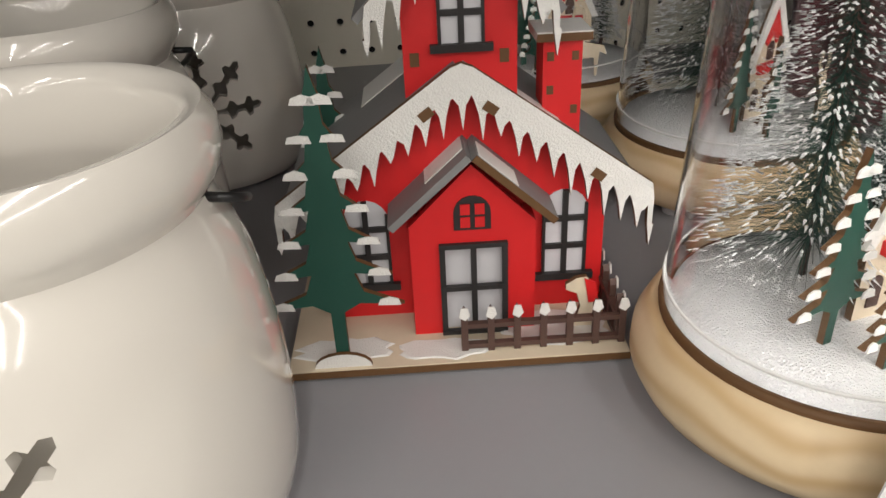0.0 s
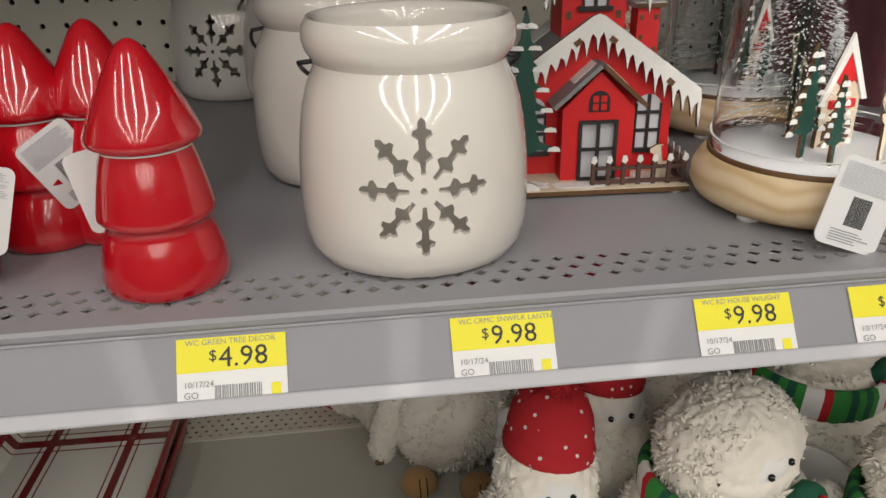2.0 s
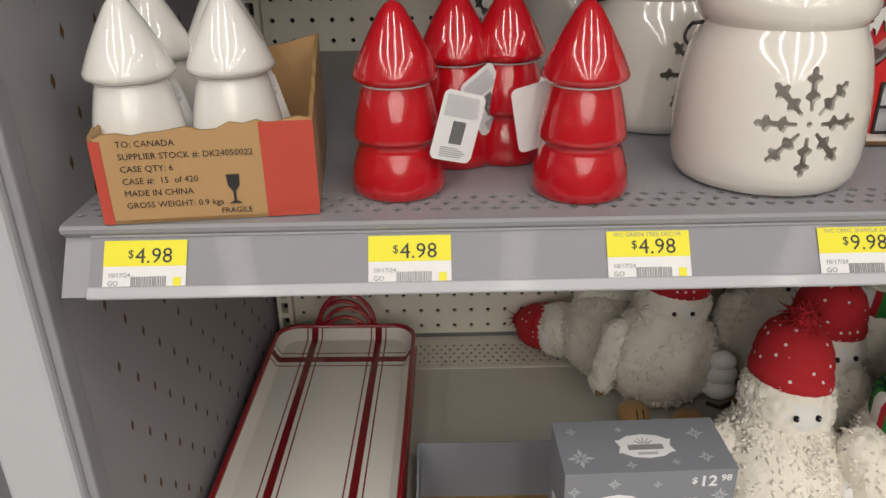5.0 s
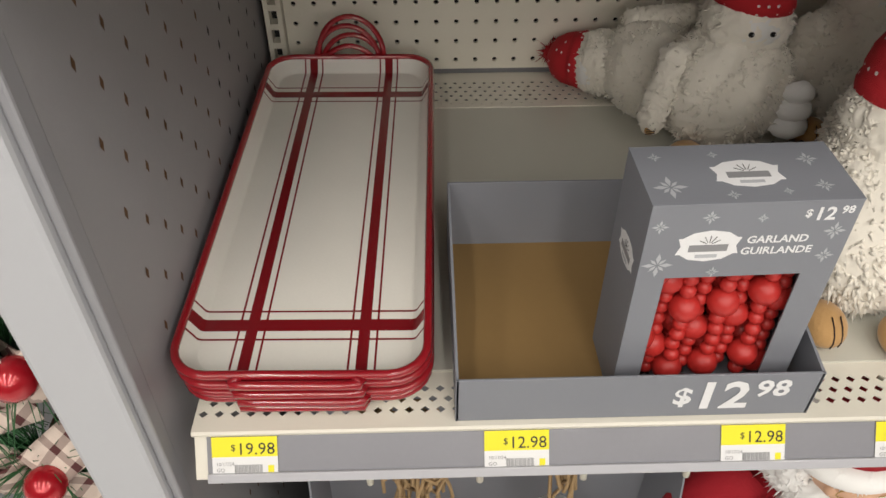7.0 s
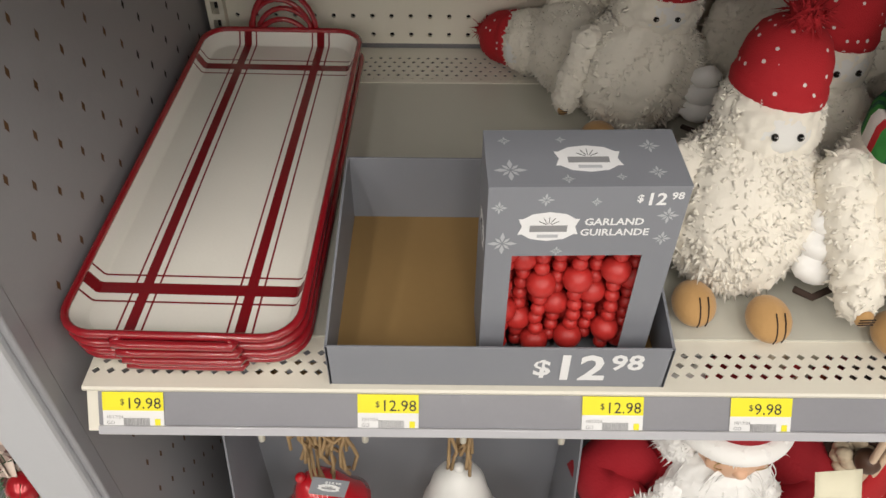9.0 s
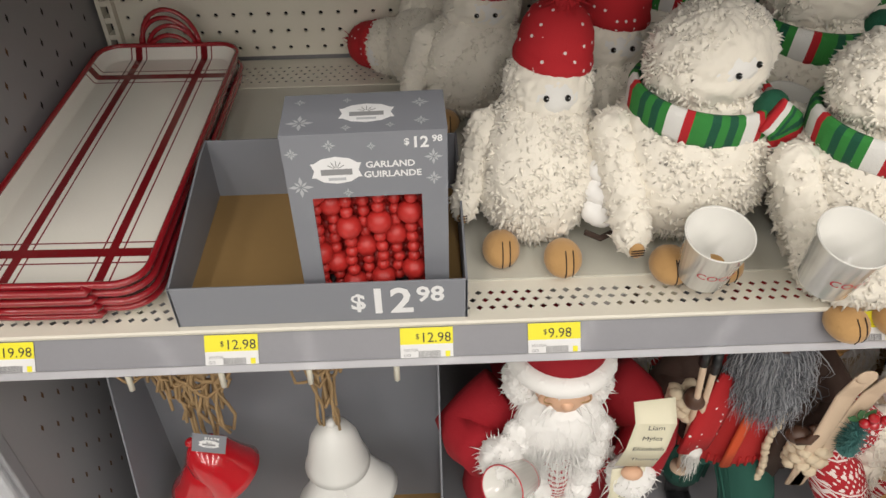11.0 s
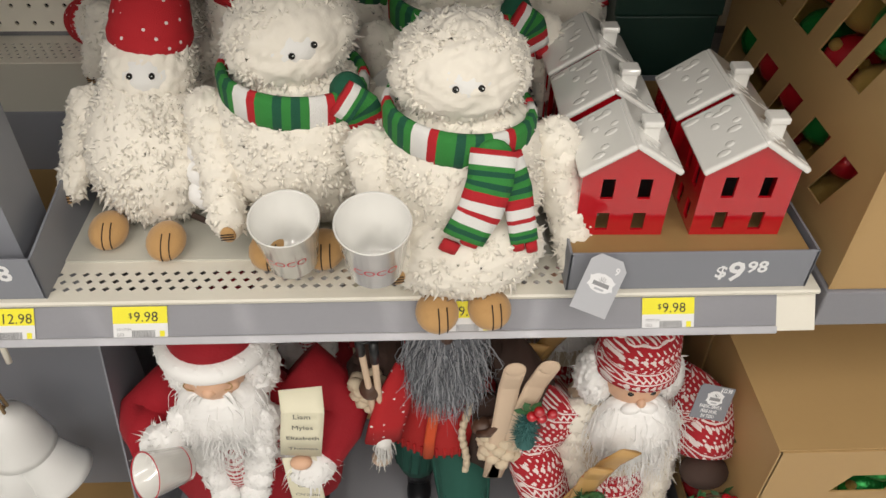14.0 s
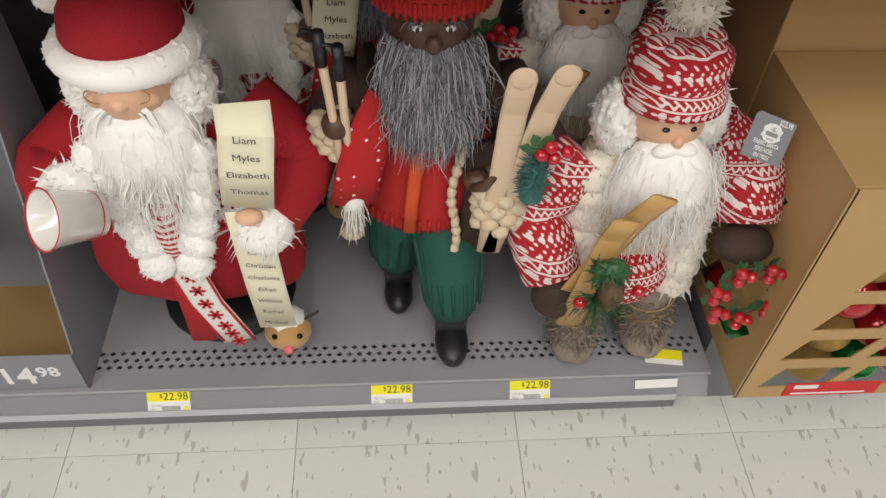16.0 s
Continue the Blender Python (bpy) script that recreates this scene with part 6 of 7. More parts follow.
    a.band([(0.0, -0.092, 0.225), (-0.004, -0.100, 0.16), (-0.002, -0.104, 0.075)], (1, 0, 0), 0.014, 0.0018, [KRED])
    stars([(0.012, -0.092, 0.234), (0.045, -0.082, 0.248), (0.078, -0.066, 0.268)], (-.3, 0, 1), 0.013)
    stars([(0.006, -0.092, 0.234), (-0.030, -0.082, 0.245), (-0.062, -0.066, 0.262)], (.3, 0, 1), 0.013)
    # cup and list
    Mc = pose(-0.052, -0.124, 0.306, 38, -52, 0)
    a.lathe([(0.0005, 0.0), (0.0215, 0.0), (0.0275, 0.050), (0.0290, 0.052), (0.0262, 0.050), (0.0205, 0.003), (0.0005, 0.003)], WHITEGLAZE, Mc, 30)
    a.lathe([(0.0280, 0.0515), (0.0292, 0.0522), (0.0286, 0.0530), (0.0275, 0.0525)], REDINK, Mc, 30)
    a.lathe([(0.0225, 0.006), (0.0228, 0.0075)], REDINK, Mc, 30)
    pts = [(0.094, -0.100, 0.414), (0.096, -0.116, 0.390), (0.090, -0.120, 0.345), (0.084, -0.112, 0.300)]
    a.band(pts, (1, 0, -.08), 0.0245, 0.0006, [PARCH])
    low = [(0.080, -0.108, 0.290), (0.082, -0.112, 0.24), (0.084, -0.112, 0.18), (0.088, -0.110, 0.105)]
    a.band(low, (1, 0, -.12), 0.021, 0.0006, [PARCH])
    names = ["Liam", "Myles", "Elizabeth", "Thomas"]
    for i, s in enumerate(names):
        w = words(s, 0.0108, INK, "CENTER")
        a.add([tuple(v.co) for v in w.vertices], [tuple(p.vertices) for p in w.polygons], INK, pose(0.095 - .0016 * i, -0.1222 + 0.0005 * i, 0.386 - i * 0.0205, 84 + 6 * i, 4, 0), False)
    for i, s in enumerate(["Mary", "Cindy", "Christian", "Charlotte", "Ethan", "William", "Rachel", "Michael"]):
        w = words(s, 0.0085, INK, "CENTER")
        a.add([tuple(v.co) for v in w.vertices], [tuple(p.vertices) for p in w.polygons], INK, pose(0.082 + .0007 * i, -0.1142, 0.252 - i * 0.0195, 90, 6, 0), False)
    a.ball((0.083, -0.114, 0.288), (0.014, 0.010, 0.008), SKIN, seg=12, rings=8)
    # little reindeer bag at the list's end
    a.ball((0.088, -0.070, 0.042), (0.029, 0.024, 0.026), TANFELT, seg=20, rings=14)
    a.ball((0.090, -0.095, 0.036), (0.0065, 0.005, 0.006), PINKNOSE, seg=12, rings=8)
    for s in (-1, 1):
        a.ball((0.090 + s * 0.015, -0.088, 0.054), 0.0038, EYE, seg=10, rings=8)
        a.tube([(0.088 + s * .022, -0.068, 0.062), (0.088 + s * .040, -0.066, 0.074)], 0.0016, BROWNSUEDE, seg=6)
    a.ball((0.086, -0.066, 0.060), (0.024, 0.018, 0.018), WHITEFUR, seg=14, rings=10, lump=.2)
    return solid("santa_figure", a, label, "figurine", M, "figures on the base shelf")


def skier_figure(label, M, seed, dense=1.0):
    a = Acc()
    for x, y, s in ((-0.035, 0.008, 0.9), (0.030, -0.074, 1.0)):
        a.ball((x, y - 0.010, 0.018), (0.021 * s, 0.040 * s, 0.019), BOOT, seg=20, rings=12)
        a.tube([(x, y + 0.008, 0.015), (x, y + 0.010, 0.075)], [0.020 * s, 0.022 * s], BOOT, seg=14)
        a.tube([(x, y + 0.008, 0.062), (x - 0.002, y + 0.012, 0.085), (x * .9, y + 0.020, 0.13), (x * .7, 0.0, 0.20), (x * .5, 0.0, 0.235)], [0.026, 0.034, 0.037, 0.044, 0.045], CORD, seg=32)
        for q in range(16):
            t = 2 * math.pi * q / 16
            a.tube([(x + .0342 * math.cos(t), y + 0.012 + .0342 * math.sin(t), 0.085), (x * .9 + .0372 * math.cos(t), y + 0.020 + .0372 * math.sin(t), 0.13), (x * .7 + .0442 * math.cos(t), .0442 * math.sin(t), 0.20)], 0.0020, CORD, seg=5)
    a.lathe([(0.070, 0.195), (0.074, 0.200), (0.073, 0.215), (0.076, 0.25), (0.072, 0.31), (0.064, 0.36), (0.045, 0.395), (0.02, 0.41)], BRIGHTRED, pose(0, 0, 0) @ Matrix.Diagonal((1, .74, 1, 1)), 40)
    for q in range(44):
        t = 2 * math.pi * q / 44
        a.tube([(0.0745 * math.cos(t), 0.0745 * .74 * math.sin(t), 0.196), (0.0745 * math.cos(t), 0.0745 * .74 * math.sin(t), 0.216)], 0.0022, BRIGHTRED, seg=5)
    a.band([(-0.022, -0.060, 0.205), (-0.020, -0.062, 0.25), (-0.014, -0.060, 0.31), (-0.006, -0.056, 0.36)], (1, 0, 0), 0.007, 0.003, [ORANGE])
    # open brown coat with a sherpa edge
    for s, x0, x1, lo in ((1, 0.030, 0.088, 0.165), (-1, -0.062, -0.090, 0.23)):
        a.band([(s * abs(x1) * .78, 0.0, lo + .01), (s * abs(x1) * .86, 0.0, 0.25), (s * .078, 0.004, 0.32), (s * .060, 0.01, 0.385)], (0, 1, 0), 0.050, 0.010, [BROWNSUEDE])
    a.band([(0.044, -0.052, 0.165), (0.052, -0.054, 0.25), (0.050, -0.050, 0.33)], (1, 0, 0), 0.016, 0.006, [BROWNSUEDE])
    for i in range(13):
        z = 0.162 + i * 0.0155
        a.ball((0.026 + 0.004 * math.sin(i * .7), -0.063, z), (0.0055, 0.006, 0.0092), SHERPA, seg=8, rings=6, lump=.3, seed=i)
    sleeve(a, (0.066, 0.0, 0.375), (0.118, -0.018, 0.30), (0.078, -0.070, 0.275), 0.034, 0.028, BROWNSUEDE)
    sleeve(a, (-0.066, 0.006, 0.375), (-0.100, 0.0, 0.32), (-0.096, -0.040, 0.34), 0.032, 0.027, BROWNSUEDE)
    for i in range(26):
        t = i * 2.4
        a.ball((0.070 + .020 * math.cos(t), -0.078 + .014 * math.sin(t), 0.235 + .0022 * i), (.011, .010, .009), SHERPA, seg=8, rings=6, lump=.3, seed=i)
        a.ball((-0.096 + .016 * math.cos(t), -0.044 + .014 * math.sin(t), 0.320 + .0016 * i), (.010, .009, .008), SHERPA, seg=8, rings=6, lump=.3, seed=i)
    a.ball((0.048, -0.078, 0.302), (0.017, 0.013, 0.013), DARKSKIN, seg=14, rings=10)
    a.tube([(0.040, -0.088, 0.302), (0.052, -0.094, 0.310), (0.060, -0.090, 0.320), (0.056, -0.084, 0.330)], 0.0055, DARKSKIN, seg=8)
    a.ball((-0.092, -0.060, 0.365), (0.014, 0.015, 0.016), DARKSKIN, seg=14, rings=10)
    # head and hat
    a.ball((0, -0.012, 0.458), (0.040, 0.042, 0.046), DARKSKIN, seg=22, rings=16)
    a.ball((0.0, -0.056, 0.455), (0.008, 0.008, 0.010), DARKSKIN, seg=10, rings=8)
    for s in (-1, 1):
        a.ball((s * 0.0145, -0.049, 0.468), (0.0050, 0.0035, 0.0032), PAPER, seg=12, rings=8)
        a.ball((s * 0.0145, -0.0515, 0.468), 0.0022, EYE, seg=8, rings=6)
        a.strands([(s * (.006 + .004 * q), -0.050, 0.4755) for q in range(5)], [(s, -.4, .4)] * 5, 0.012, 0.0013, GREYHAIR, seed=seed)
    a.ball((0, -0.030, 0.400), (0.044, 0.032, 0.060), GREYHAIR, seg=72, rings=56, pile=0.008, seed=seed)
    beard(a, (0, -0.024, 0.452), 0.043, 0.125, int(1700 * dense), [GREYHAIR, PALEHAIR, GREYHAIR, PALEHAIR, PALEHAIR], seed + 2, 0.042)
    a.lathe([(0.049, 0.0), (0.0535, 0.004), (0.054, 0.018), (0.050, 0.022), (0.050, 0.034), (0.040, 0.052), (0.020, 0.062), (0.0005, 0.064)], BRIGHTRED, pose(0, -0.006, 0.474, -8, 0, 0), 40)
    for q in range(40):
        t = 2 * math.pi * q / 40
        a.tube([(0.0540 * math.cos(t), -0.004 + 0.0540 * math.sin(t), 0.474 + .006 * -math.sin(t)), (0.0545 * math.cos(t), -0.004 + 0.0545 * math.sin(t), 0.492 + .006 * -math.sin(t))], 0.0024, BRIGHTRED, seg=5)
    # long scarf end with a tassel
    a.band([(-0.040, -0.044, 0.385), (-0.062, -0.060, 0.345), (-0.074, -0.070, 0.30), (-0.080, -0.072, 0.268)], (1, .3, 0), 0.024, 0.006, [DOTWOOL])
    g = np.random.default_rng(seed)
    k = 90
    rt = np.stack([-0.080 + g.uniform(-.008, .008, k), -0.074 + g.uniform(-.006, .006, k), 0.268 + g.uniform(-.004, .006, k)], 1)
    a.strands(rt, np.stack([g.normal(0, .35, k), g.normal(-.1, .3, k), -np.ones(k)], 1), 0.048, 0.0013, KWHITE, seed=seed)
    a.ball((-0.080, -0.074, 0.268), (0.012, 0.010, 0.010), KWHITE, seg=12, rings=8)
    # poles and skis
    for dx, tz in ((0, 0.47), (0.010, 0.455)):
        a.tube([(-0.085 + dx, -0.062, 0.205), (-0.092 + dx, -0.066, 0.36), (-0.100 + dx * 1.6, -0.068, tz)], 0.0042, SKIWOOD, seg=8)
        a.tube([(-0.099 + dx * 1.55, -0.068, tz - .028), (-0.100 + dx * 1.6, -0.068, tz + .008)], 0.0056, BOOT, seg=10)
        a.tube([(-0.101 + dx * 1.6, -0.066, tz + .006), (-0.112 + dx * 1.6, -0.072, tz + .012), (-0.116 + dx * 1.6, -0.066, tz + .002)], 0.002, BOOT, seg=6)
    a.lathe([(0.0005, 0), (0.013, 0), (0.013, 0.005), (0.0005, 0.005)], SKIWOOD, pose(-0.084, -0.062, 0.208), 18)
    for dx, yaw, top in ((0.074, 6, 0.452), (0.112, 16, 0.455)):
        pts = [(0.062 + (dx - .062) * t, -0.092 - (0.012 * max(0, t - .8) * 5), 0.205 + (top - .205) * t) for t in (0, .2, .4, .6, .8, .9, 1.0)]
        a.band(pts, (1, 0, -.15), 0.0125, 0.0022, [SKIWOOD])
        a.ball(pts[-1], (.0125, .0025, .012), SKIWOOD, seg=14, rings=8)
    n = 620
    z = g.uniform(0, 1, n)
    t = g.uniform(0, 6.283, n)
    p = np.stack([0.096 + np.zeros(n), -0.104 + np.zeros(n), 0.305 + z * .045], 1)
    a.tufts(p, np.stack([np.cos(t), np.sin(t), np.zeros(n)], 1), 0.001, 0.0003, PINE, seed=seed)
    a.tufts(p, np.stack([np.cos(t) * (1.05 - z), np.sin(t) * (1.05 - z), .1 * np.ones(n)], 1) * 1.0, 0.017, 0.0008, PINE, seed=seed, droop=0.1, jitter=.15)
    a.lathe([(0.012, 0.0), (0.010, 0.012), (0.005, 0.034), (0.0005, 0.05)], PINE, pose(0.096, -0.104, 0.303), 14)
    for bx, bz in ((0.108, 0.372), (0.124, 0.366), (0.112, 0.358), (0.100, 0.362)):
        a.ball((bx, -0.106, bz), 0.0068, BERRY, seg=14, rings=10)
    for q in range(3):
        a.prism([(0, 0), (.009, .004), (.016, .002), (.020, .010), (.012, .012), (.004, .009)], 0.0006, LEAF, pose(0.100, -0.102, 0.365, 0, -40 - 50 * q, 0))
    return solid("skier_figure", a, label, "figurine", M, "figures on the base shelf")


def nordic_figure(label, M, seed, dense=1.0):
    a = Acc()
    for x, y in ((-0.050, -0.046), (0.042, -0.044)):
        a.ball((x, y - 0.010, 0.022), (0.029, 0.036, 0.0225), TWEED, seg=20, rings=14, lump=.1, seed=seed)
        a.tube([(x, y + .004, 0.02), (x, y + .008, 0.06), (x, y + .010, 0.108)], [0.028, 0.027, 0.029], TWEED, seg=20)
        g = np.random.default_rng(seed)
        d = g.normal(0, 1, (900, 3))
        d[:, 2] *= .9
        d /= np.linalg.norm(d, axis=1)[:, None]
        a.tufts(np.stack([x + d[:, 0] * .029, y - .006 + d[:, 1] * .033, .050 + d[:, 2] * .048], 1), d, 0.006, 0.0016, TWEED, seed=seed)
        for q in range(3):
            a.tube(loop((x, y + .006, 0.066 + .010 * q), 0.0305, 0.0305, 20, tilt=.006 * (-1) ** q), 0.0016, TWINE, seg=5)
    a.ball((-0.004, -0.030, 0.135), (0.058, 0.048, 0.052), ISLE, seg=26, rings=18)
    a.ball((0, 0.0, 0.225), (0.082, 0.062, 0.105), SHERPA, seg=26, rings=18, lump=.05)
    g = np.random.default_rng(seed + 1)
    for s in (-1, 1):
        for i in range(7):
            a.furball((s * (0.060 + .004 * math.sin(i)), -0.040 + .003 * i, 0.115 + i * 0.027), (0.026, 0.022, 0.024), int(170 * dense), 0.007, 0.0018, FUR, seed=seed + i)
    sleeve(a, (-0.068, 0.0, 0.290), (-0.120, -0.020, 0.225), (-0.098, -0.070, 0.165), 0.037, 0.036, ISLE)
    sleeve(a, (0.070, 0.0, 0.300), (0.116, -0.014, 0.275), (0.114, -0.054, 0.226), 0.040, 0.038, ISLE)
    a.ball((-0.092, -0.078, 0.142), (0.029, 0.025, 0.032), BROWNSUEDE, seg=18, rings=12)
    a.ball((0.112, -0.070, 0.206), (0.033, 0.026, 0.022), BROWNSUEDE, seg=18, rings=12)
    # head
    a.ball((0.004, -0.020, 0.350), (0.037, 0.036, 0.036), SKIN, seg=20, rings=14)
    a.ball((0.004, -0.057, 0.345), (0.006, 0.006, 0.007), SKIN, seg=10, rings=8)
    for s in (-1, 1):
        a.ball((0.004 + s * 0.0135, -0.052, 0.357), (0.0042, 0.003, 0.0028), EYE, seg=10, rings=8)
        a.ball((0.004 + s * 0.010, -0.056, 0.334), (0.014, 0.008, 0.0075), WHITEFUR, seg=14, rings=8, rot=(0, s * 12, 0))
        a.furball((0.004 + s * 0.045, -0.002, 0.335), (0.024, 0.030, 0.042), int(360 * dense), 0.0060, 0.0012, WHITEFUR, seed=seed + 5, droop=1.0)
    a.ball((0.006, -0.044, 0.276), (0.054, 0.032, 0.066), WHITEFUR, seg=72, rings=56, pile=0.0035, seed=seed)
    beard(a, (0.006, -0.036, 0.332), 0.056, 0.138, int(520 * dense), [WHITEFUR], seed + 8, 0.036)
    # hat with turned-up brim, gathered crown and bobble
    H = pose(0.006, -0.010, 0.362, -8, 0, 0) @ Matrix.Diagonal((1, 1, 0.82, 1))
    a.lathe([(0.048, 0.0), (0.0525, 0.002), (0.0535, 0.012), (0.0525, 0.026), (0.049, 0.028), (0.0485, 0.034), (0.0505, 0.050), (0.0490, 0.068), (0.036, 0.080), (0.014, 0.084), (0.0005, 0.083)], ISLE, H, 44)
    for q in range(9):
        t = 2 * math.pi * q / 9
        a.ball((0.004 + .030 * math.cos(t), -0.002 + .030 * math.sin(t), 0.427), (0.013, 0.013, 0.008), ISLE, seg=10, rings=7)
    a.furball((0.014, 0.018, 0.452), 0.025, int(700 * dense), 0.007, 0.0018, FUR, seed=seed + 12)
    # wooden skis with greenery
    for p0, p1, m_ in (((-0.078, -0.098, 0.112), (-0.052, -0.108, 0.300), SKITAN), ((-0.098, -0.088, 0.116), (-0.018, -0.100, 0.322), SKITAN)):
        A, B = Vector(p0), Vector(p1)
        pts = [tuple(A.lerp(B, t) + Vector((0, -0.010 * max(0, t - .8) * 5, 0))) for t in (0, .3, .6, .8, .9, 1)]
        a.band(pts, (1, 0, -.3), 0.0145, 0.0024, [m_])
        a.band([tuple(A.lerp(B, t) + Vector((0, -0.003, 0))) for t in (.84, .87)], (1, 0, -.3), 0.0146, 0.0006, [REDINK])
    k = 130
    g = np.random.default_rng(seed + 3)
    d = np.stack([g.normal(0, 1, k), g.normal(-.3, .4, k), g.normal(0, .6, k)], 1)
    d /= np.linalg.norm(d, axis=1)[:, None]
    a.strands(np.tile([[-0.064, -0.122, 0.192]], (k, 1)), d, 0.042, 0.0007, LEAF, seed=seed, fall=.25, seg=4)
    a.ball((-0.052, -0.126, 0.200), (0.014, 0.014, 0.022), CONE, seg=14, rings=10, lump=.3)
    for bx, bz in ((-0.084, 0.192), (-0.024, 0.207)):
        a.ball((bx, -0.130, bz), 0.0072, BERRY, seg=14, rings=10)
    a.furball((-0.054, -0.118, 0.227), (0.018, 0.010, 0.014), 160, 0.010, 0.0016, LEAF, seed=seed)
    # wreath
    C = Vector((0.116, -0.106, 0.166))
    a.tube([(C.x + .036 * math.cos(t * .3142), C.y, C.z + .040 * math.sin(t * .3142)) for t in range(20)], 0.003, CONE, closed=True, seg=6)
    for q in range(46):
        t = q * 2 * math.pi / 46
        r = .036 + g.uniform(-.006, .008)
        a.prism([(0, 0), (.005, .005), (.011, .003), (.017, .0), (.011, -.004), (.005, -.004)], 0.0006, LEAF, pose(C.x + r * math.cos(t), C.y - g.uniform(0, .008), C.z + r * 1.1 * math.sin(t), g.uniform(-40, 40), g.uniform(0, 360), g.uniform(-30, 30)))
    for q in range(7):
        t = q * 2 * math.pi / 7 + .3
        for j in range(3):
            a.ball((C.x + .038 * math.cos(t) + .008 * math.cos(j * 2.1), C.y - .010, C.z + .042 * math.sin(t) + .008 * math.sin(j * 2.1)), 0.0068, BERRY, seg=12, rings=9)
    return solid("nordic_figure", a, label, "figurine", M, "figures on the base shelf")


robed_figure("santa figure in crimson robe holding cup and name list", pose(0.008, 0.142, LOW), 3)
skier_figure("skier figure in red jumper and brown coat with skis", pose(0.270, 0.152, LOW) @ Matrix.Diagonal((1.02, 1, 0.955, 1)), 5)
nordic_figure("santa figure in snowflake knit hat holding skis and wreath", pose(0.503, 0.120, LOW, 0, 0, 2), 7)
robed_figure("santa figure in crimson robe in the second row", pose(0.068, 0.360, LOW, 0, 0, 5), 23, 0.5)
skier_figure("skier figure in brown coat in the second row", pose(0.225, 0.335, LOW, 0, 0, 10) @ Matrix.Diagonal((1.02, 1, 0.955, 1)), 25, 0.5)
nordic_figure("santa figure in snowflake hat in the second row", pose(0.452, 0.300, LOW + 0.02, 0, 0, 0), 27, 0.5)
a = Acc().prism([(-.030, -.022), (.030, -.022), (.030, .022), (-.026, .022), (-.030, .018)], 0.0008, GREYCARD)
tg = solid("hang_tag", a, "grey card hang tag with white badge and price", "hang tag", pose(0.592, 0.052, 0.512, -25, 28, 12))
badge(tg, pose(0.0, -0.0006, 0.006), 0.72)
write("price_print", "$22.98", 0.0075, WHITEINK, tg, pose(0.004, -0.0008, 0.0155, 90))
for i, s in enumerate(("FABRIC SANTA", "PÈRE NOËL", "EN TISSU")):
    write("print", s, 0.0058, WHITEINK, tg, pose(-0.002, -0.0008, -0.007 - 0.0062 * i, 90), "CENTER")
t = thing("loose_ticket", "crumpled yellow price ticket lying on the base shelf", "price ticket", pose(0.575, 0.040, LOW + 0.001, -82, 0, -8))
part("card", Acc().box(-.024, .024, 0, .0005, -.012, .014, PAPER), t)
part("yellow_band", Acc().box(-.024, .024, -.0004, 0, 0.0, .014, YELLOW), t)
solid("torn_ticket", Acc().box(0, 0.055, -0.0006, 0, 0, 0.012, PAPER, bevel=0.0002), "torn white paper ticket in the shelf channel", "price ticket", pose(0.535, 0.0105, 0.134, -30, -2, 0))


# ---- bell display on the base shelf ----
bd = display_bin("bell_display", "tall grey card display with brown bottom and price print", pose(-0.548, 0.024, LOW + 0.0005), 0.404, 0.165, 0.070, 0.50, "14", "98", size=0.045, tall=(0.115, 0.50), tx=-0.012)
for i, x in enumerate((-0.471, -0.374, -0.282, -0.190)):
    a = Acc().tube([(0, 0.155, 0.030), (0, 0.10, 0.028), (0, 0.010, 0.016), (0, 0.0, 0.006), (0, -0.002, -0.016)], 0.0032, HOOK, seg=10)
    solid("display_hook", a, "cream plastic display hook", "hook", pose(x, 0.030, 0.655), "hooks of the bell display")


def bell(material, label, M, seed, group):
    a = thing("bell", label, "bell decoration", M, group)
    prof = [(0.041, 0.0), (0.0435, 0.001), (0.040, 0.010), (0.036, 0.028), (0.032, 0.050), (0.024, 0.068), (0.012, 0.078), (0.006, 0.081), (0.0005, 0.082)]
    inner = [(max(r - .0018, .0004), z - .0018 if z > .005 else z) for r, z in reversed(prof)]
    part("cup", Acc().lathe(prof + inner, material, seg=36), a)
    part("knob", Acc().ball((0, 0, 0.086), (0.007, 0.007, 0.006), material, seg=14, rings=10), a)
    return a


def rope(M, seed, label, length):
    g = np.random.default_rng(seed)
    a = Acc()
    for i in range(12):
        x = g.uniform(-.014, .014)
        pts = [(x * .3, g.uniform(-.006, .006), 0.0)]
        for j in range(1, 7):
            pts.append((x * (1 + .4 * math.sin(j + i)) + g.uniform(-.005, .005), g.uniform(-.012, .012), -length * j / 6 * (1 if i < 5 else .7)))
        a.tube(pts, 0.0021, TWINE, seg=6)
    for i in range(9):
        s = g.uniform(.018, .038)
        cx, cz, w = g.uniform(-.012, .012), -g.uniform(.0, .05), g.uniform(0, 6)
        a.tube([(cx + s * math.cos(t * .33 + w) * .8, g.uniform(-.016, .004), cz + s * math.sin(t * .33 + w) * .8) for t in range(17)], 0.0019, TWINE, seg=6)
    a.tube([(0, 0, -.010), (0, 0, -.045)], 0.011, TWINE, seg=12)
    return solid("jute_rope", a, label, "rope", M, "jute ropes of the bells")


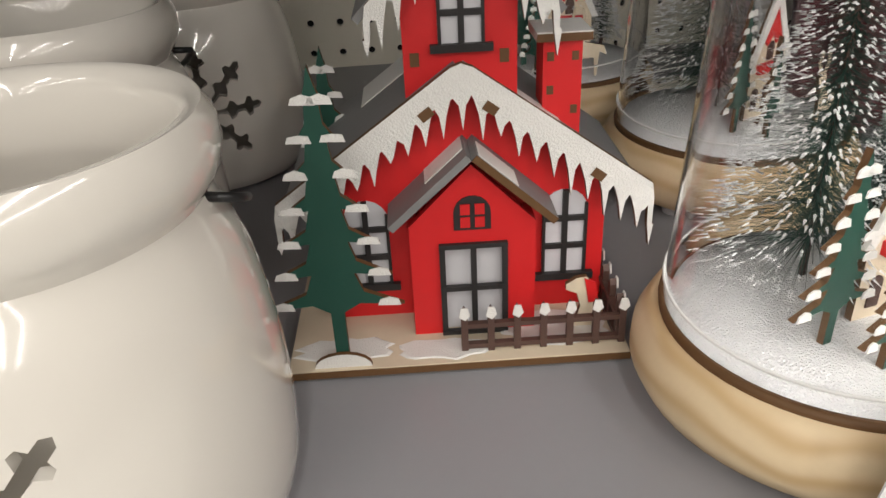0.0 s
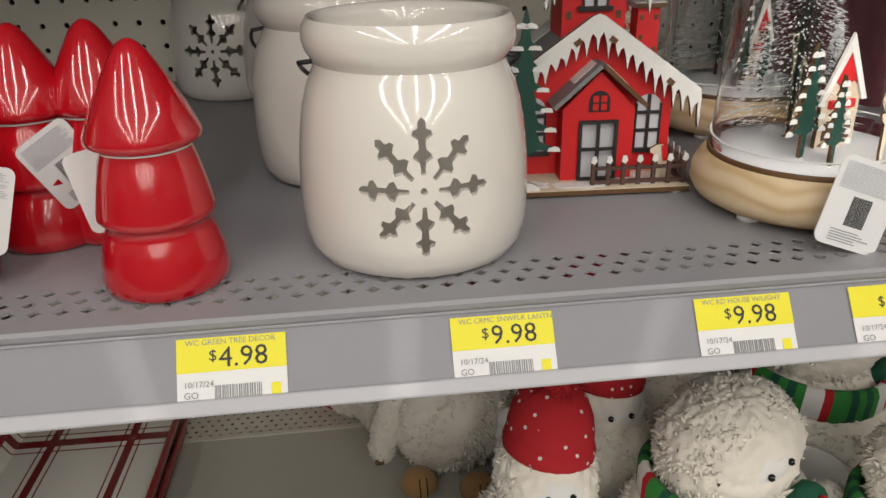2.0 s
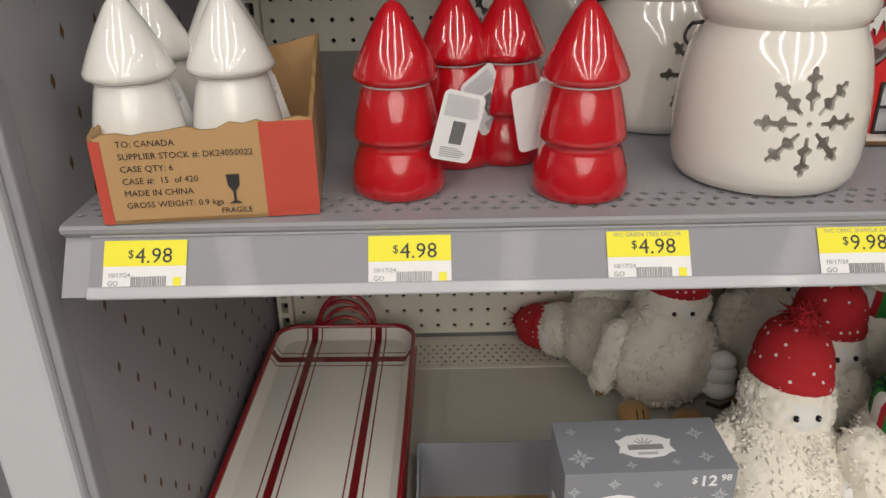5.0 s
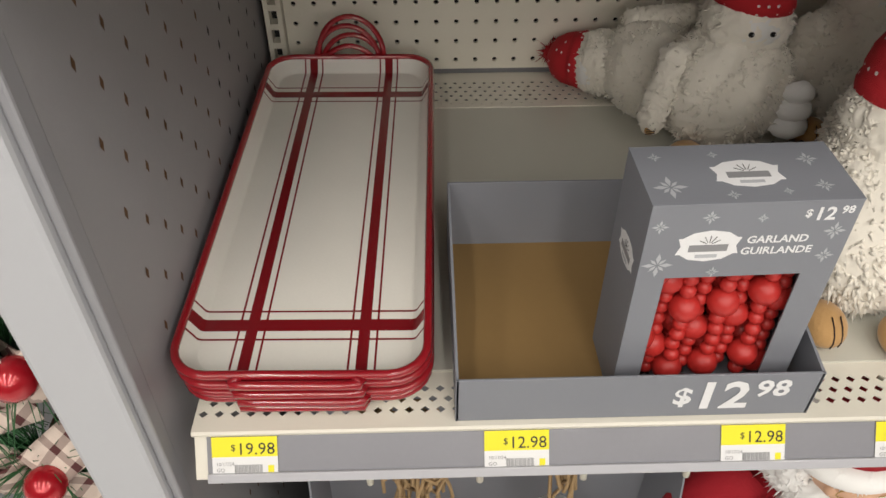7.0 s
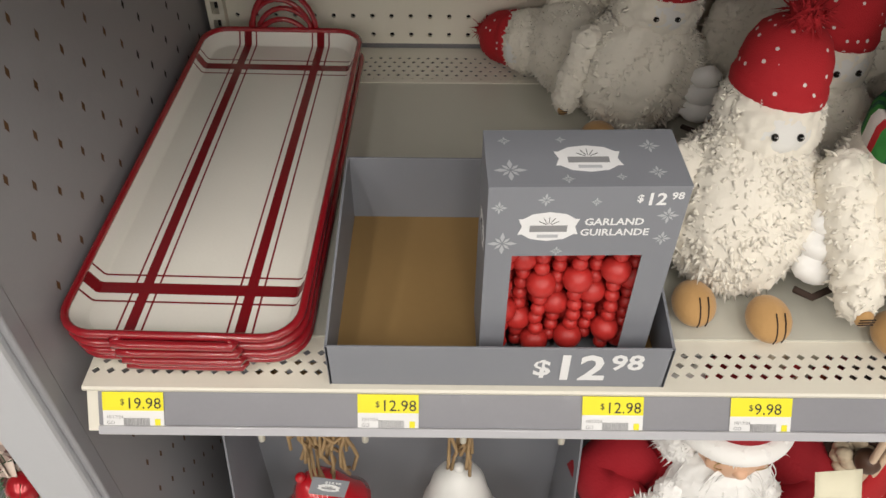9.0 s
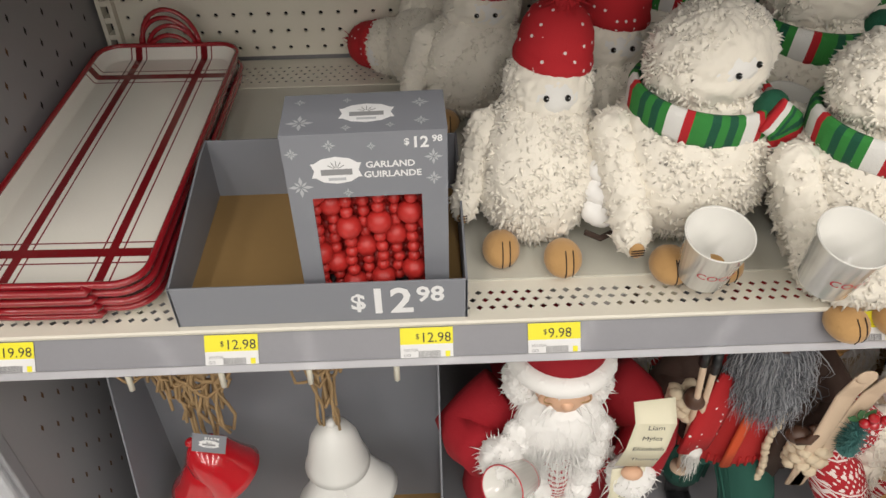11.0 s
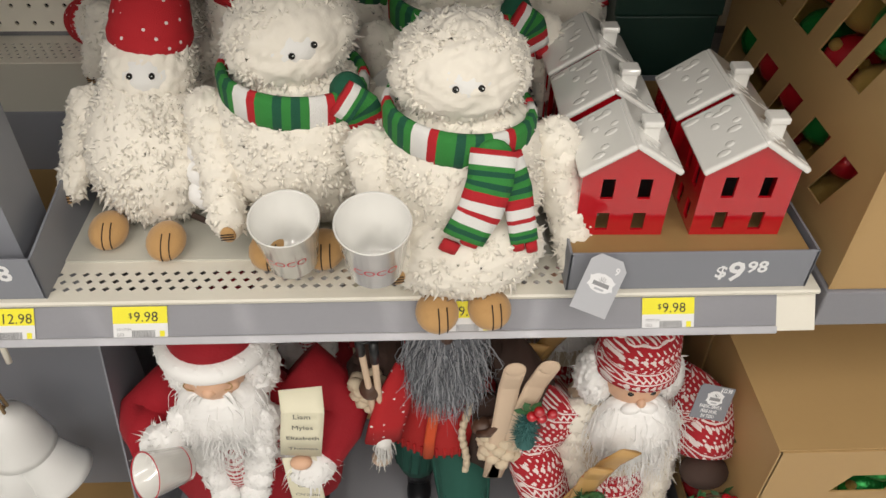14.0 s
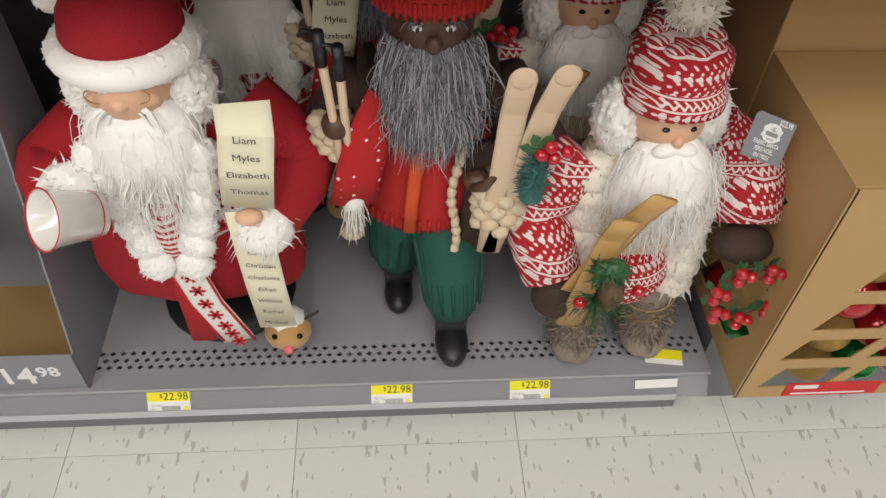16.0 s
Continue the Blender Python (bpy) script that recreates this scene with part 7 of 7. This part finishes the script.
rope(pose(-0.440, 0.085, 0.660), 2, "looped jute twine hanging from display hook", 0.20)
rope(pose(-0.470, 0.088, 0.665), 5, "loose jute twine loops hanging from display hook", 0.13)
rope(pose(-0.415, 0.080, 0.650), 8, "tangled jute twine hanging over the red bells", 0.16)
rope(pose(-0.280, 0.085, 0.655), 3, "jute twine knot holding white bells", 0.17)
for x, y, z, r in ((-0.282, 0.090, 0.400, (0, 0)), (-0.245, 0.085, 0.338, (0, -22)), (-0.300, 0.080, 0.318, (8, 10))):
    bell(BELLWHITE, "white enamelled metal bell hanging on jute twine", pose(x, y, z, r[0], r[1], 0), 1, "hanging bells")
for x, y, z, r in ((-0.425, 0.095, 0.375, (0, -30)), (-0.470, 0.090, 0.345, (0, 18))):
    bell(REDGLAZE, "dark red metal bell hanging on jute twine", pose(x, y, z, r[0], r[1], 0), 1, "hanging bells")
tg = solid("hang_tag", Acc().box(-.020, .020, 0, .0008, -.018, .018, GREYCARD), "grey card hang tag on twine", "hang tag", pose(-0.425, 0.055, 0.500, 0, 14, 0))
badge(tg, pose(0, -0.0006, 0.0), 0.6)
write("price_print", "$14.98", 0.0065, WHITEINK, tg, pose(-.006, -0.0008, 0.010, 90))


# ---- the neighbouring bay behind the post ----
a = Acc()
a.box(-1.3, -0.71, 0.16, 0.18, 0, 2.0, DARKGREY)
a.box(-1.3, -0.71, 0.0, 0.16, 0.20, 0.23, GREY)
structure("wall_neighbour", a, "dark back of the neighbouring bay", "panel")
for i, (x, z) in enumerate(((-0.735, 0.80), (-0.76, 0.66), (-0.735, 0.56), (-0.80, 0.74))):
    a = Acc()
    g = np.random.default_rng(i)
    for k in range(4):
        w = g.uniform(0, 360)
        ca, sa = math.cos(radians(w)), math.sin(radians(w))
        a.band([(0, -.01, 0), (.025 * ca, -.03, .025 * sa), (.05 * ca, -.02, .05 * sa - .01), (.085 * ca, -.015, .085 * sa - .02)], (-sa, .3, ca), 0.022, 0.0008, [PLAID])
    kk = 260
    d = g.normal(0, 1, (kk, 3))
    d[:, 1] *= .4
    d /= np.linalg.norm(d, axis=1)[:, None]
    a.strands(np.zeros((kk, 3)), d, 0.075, 0.0013, LEAF, seed=i, fall=.1, seg=3)
    a.ball((.02, -.035, .01), 0.018, REDSHINE, seg=14, rings=10)
    a.tube([(0, 0, 0), (0, .17, 0)], 0.004, CONE)
    solid("plaid_bow", a, "plaid ribbon bow with fir sprigs and red bauble", "bow", pose(x, 0.05, z), "bows in the neighbouring bay")

# ---- floor tiles ----
S = 0.310
tile = Acc().box(0.0005, S - 0.0005, 0.0005, S - 0.0005, -0.003, 0.0, TILE, bevel=0.0004).mesh("tile")
for i in range(-8, 9):
    for j in range(-8, 2):
        o = new("tile", tile)
        o.parent = floor
        o.matrix_basis = pose(0.088 + i * S, 0.0145 + j * S, 0)
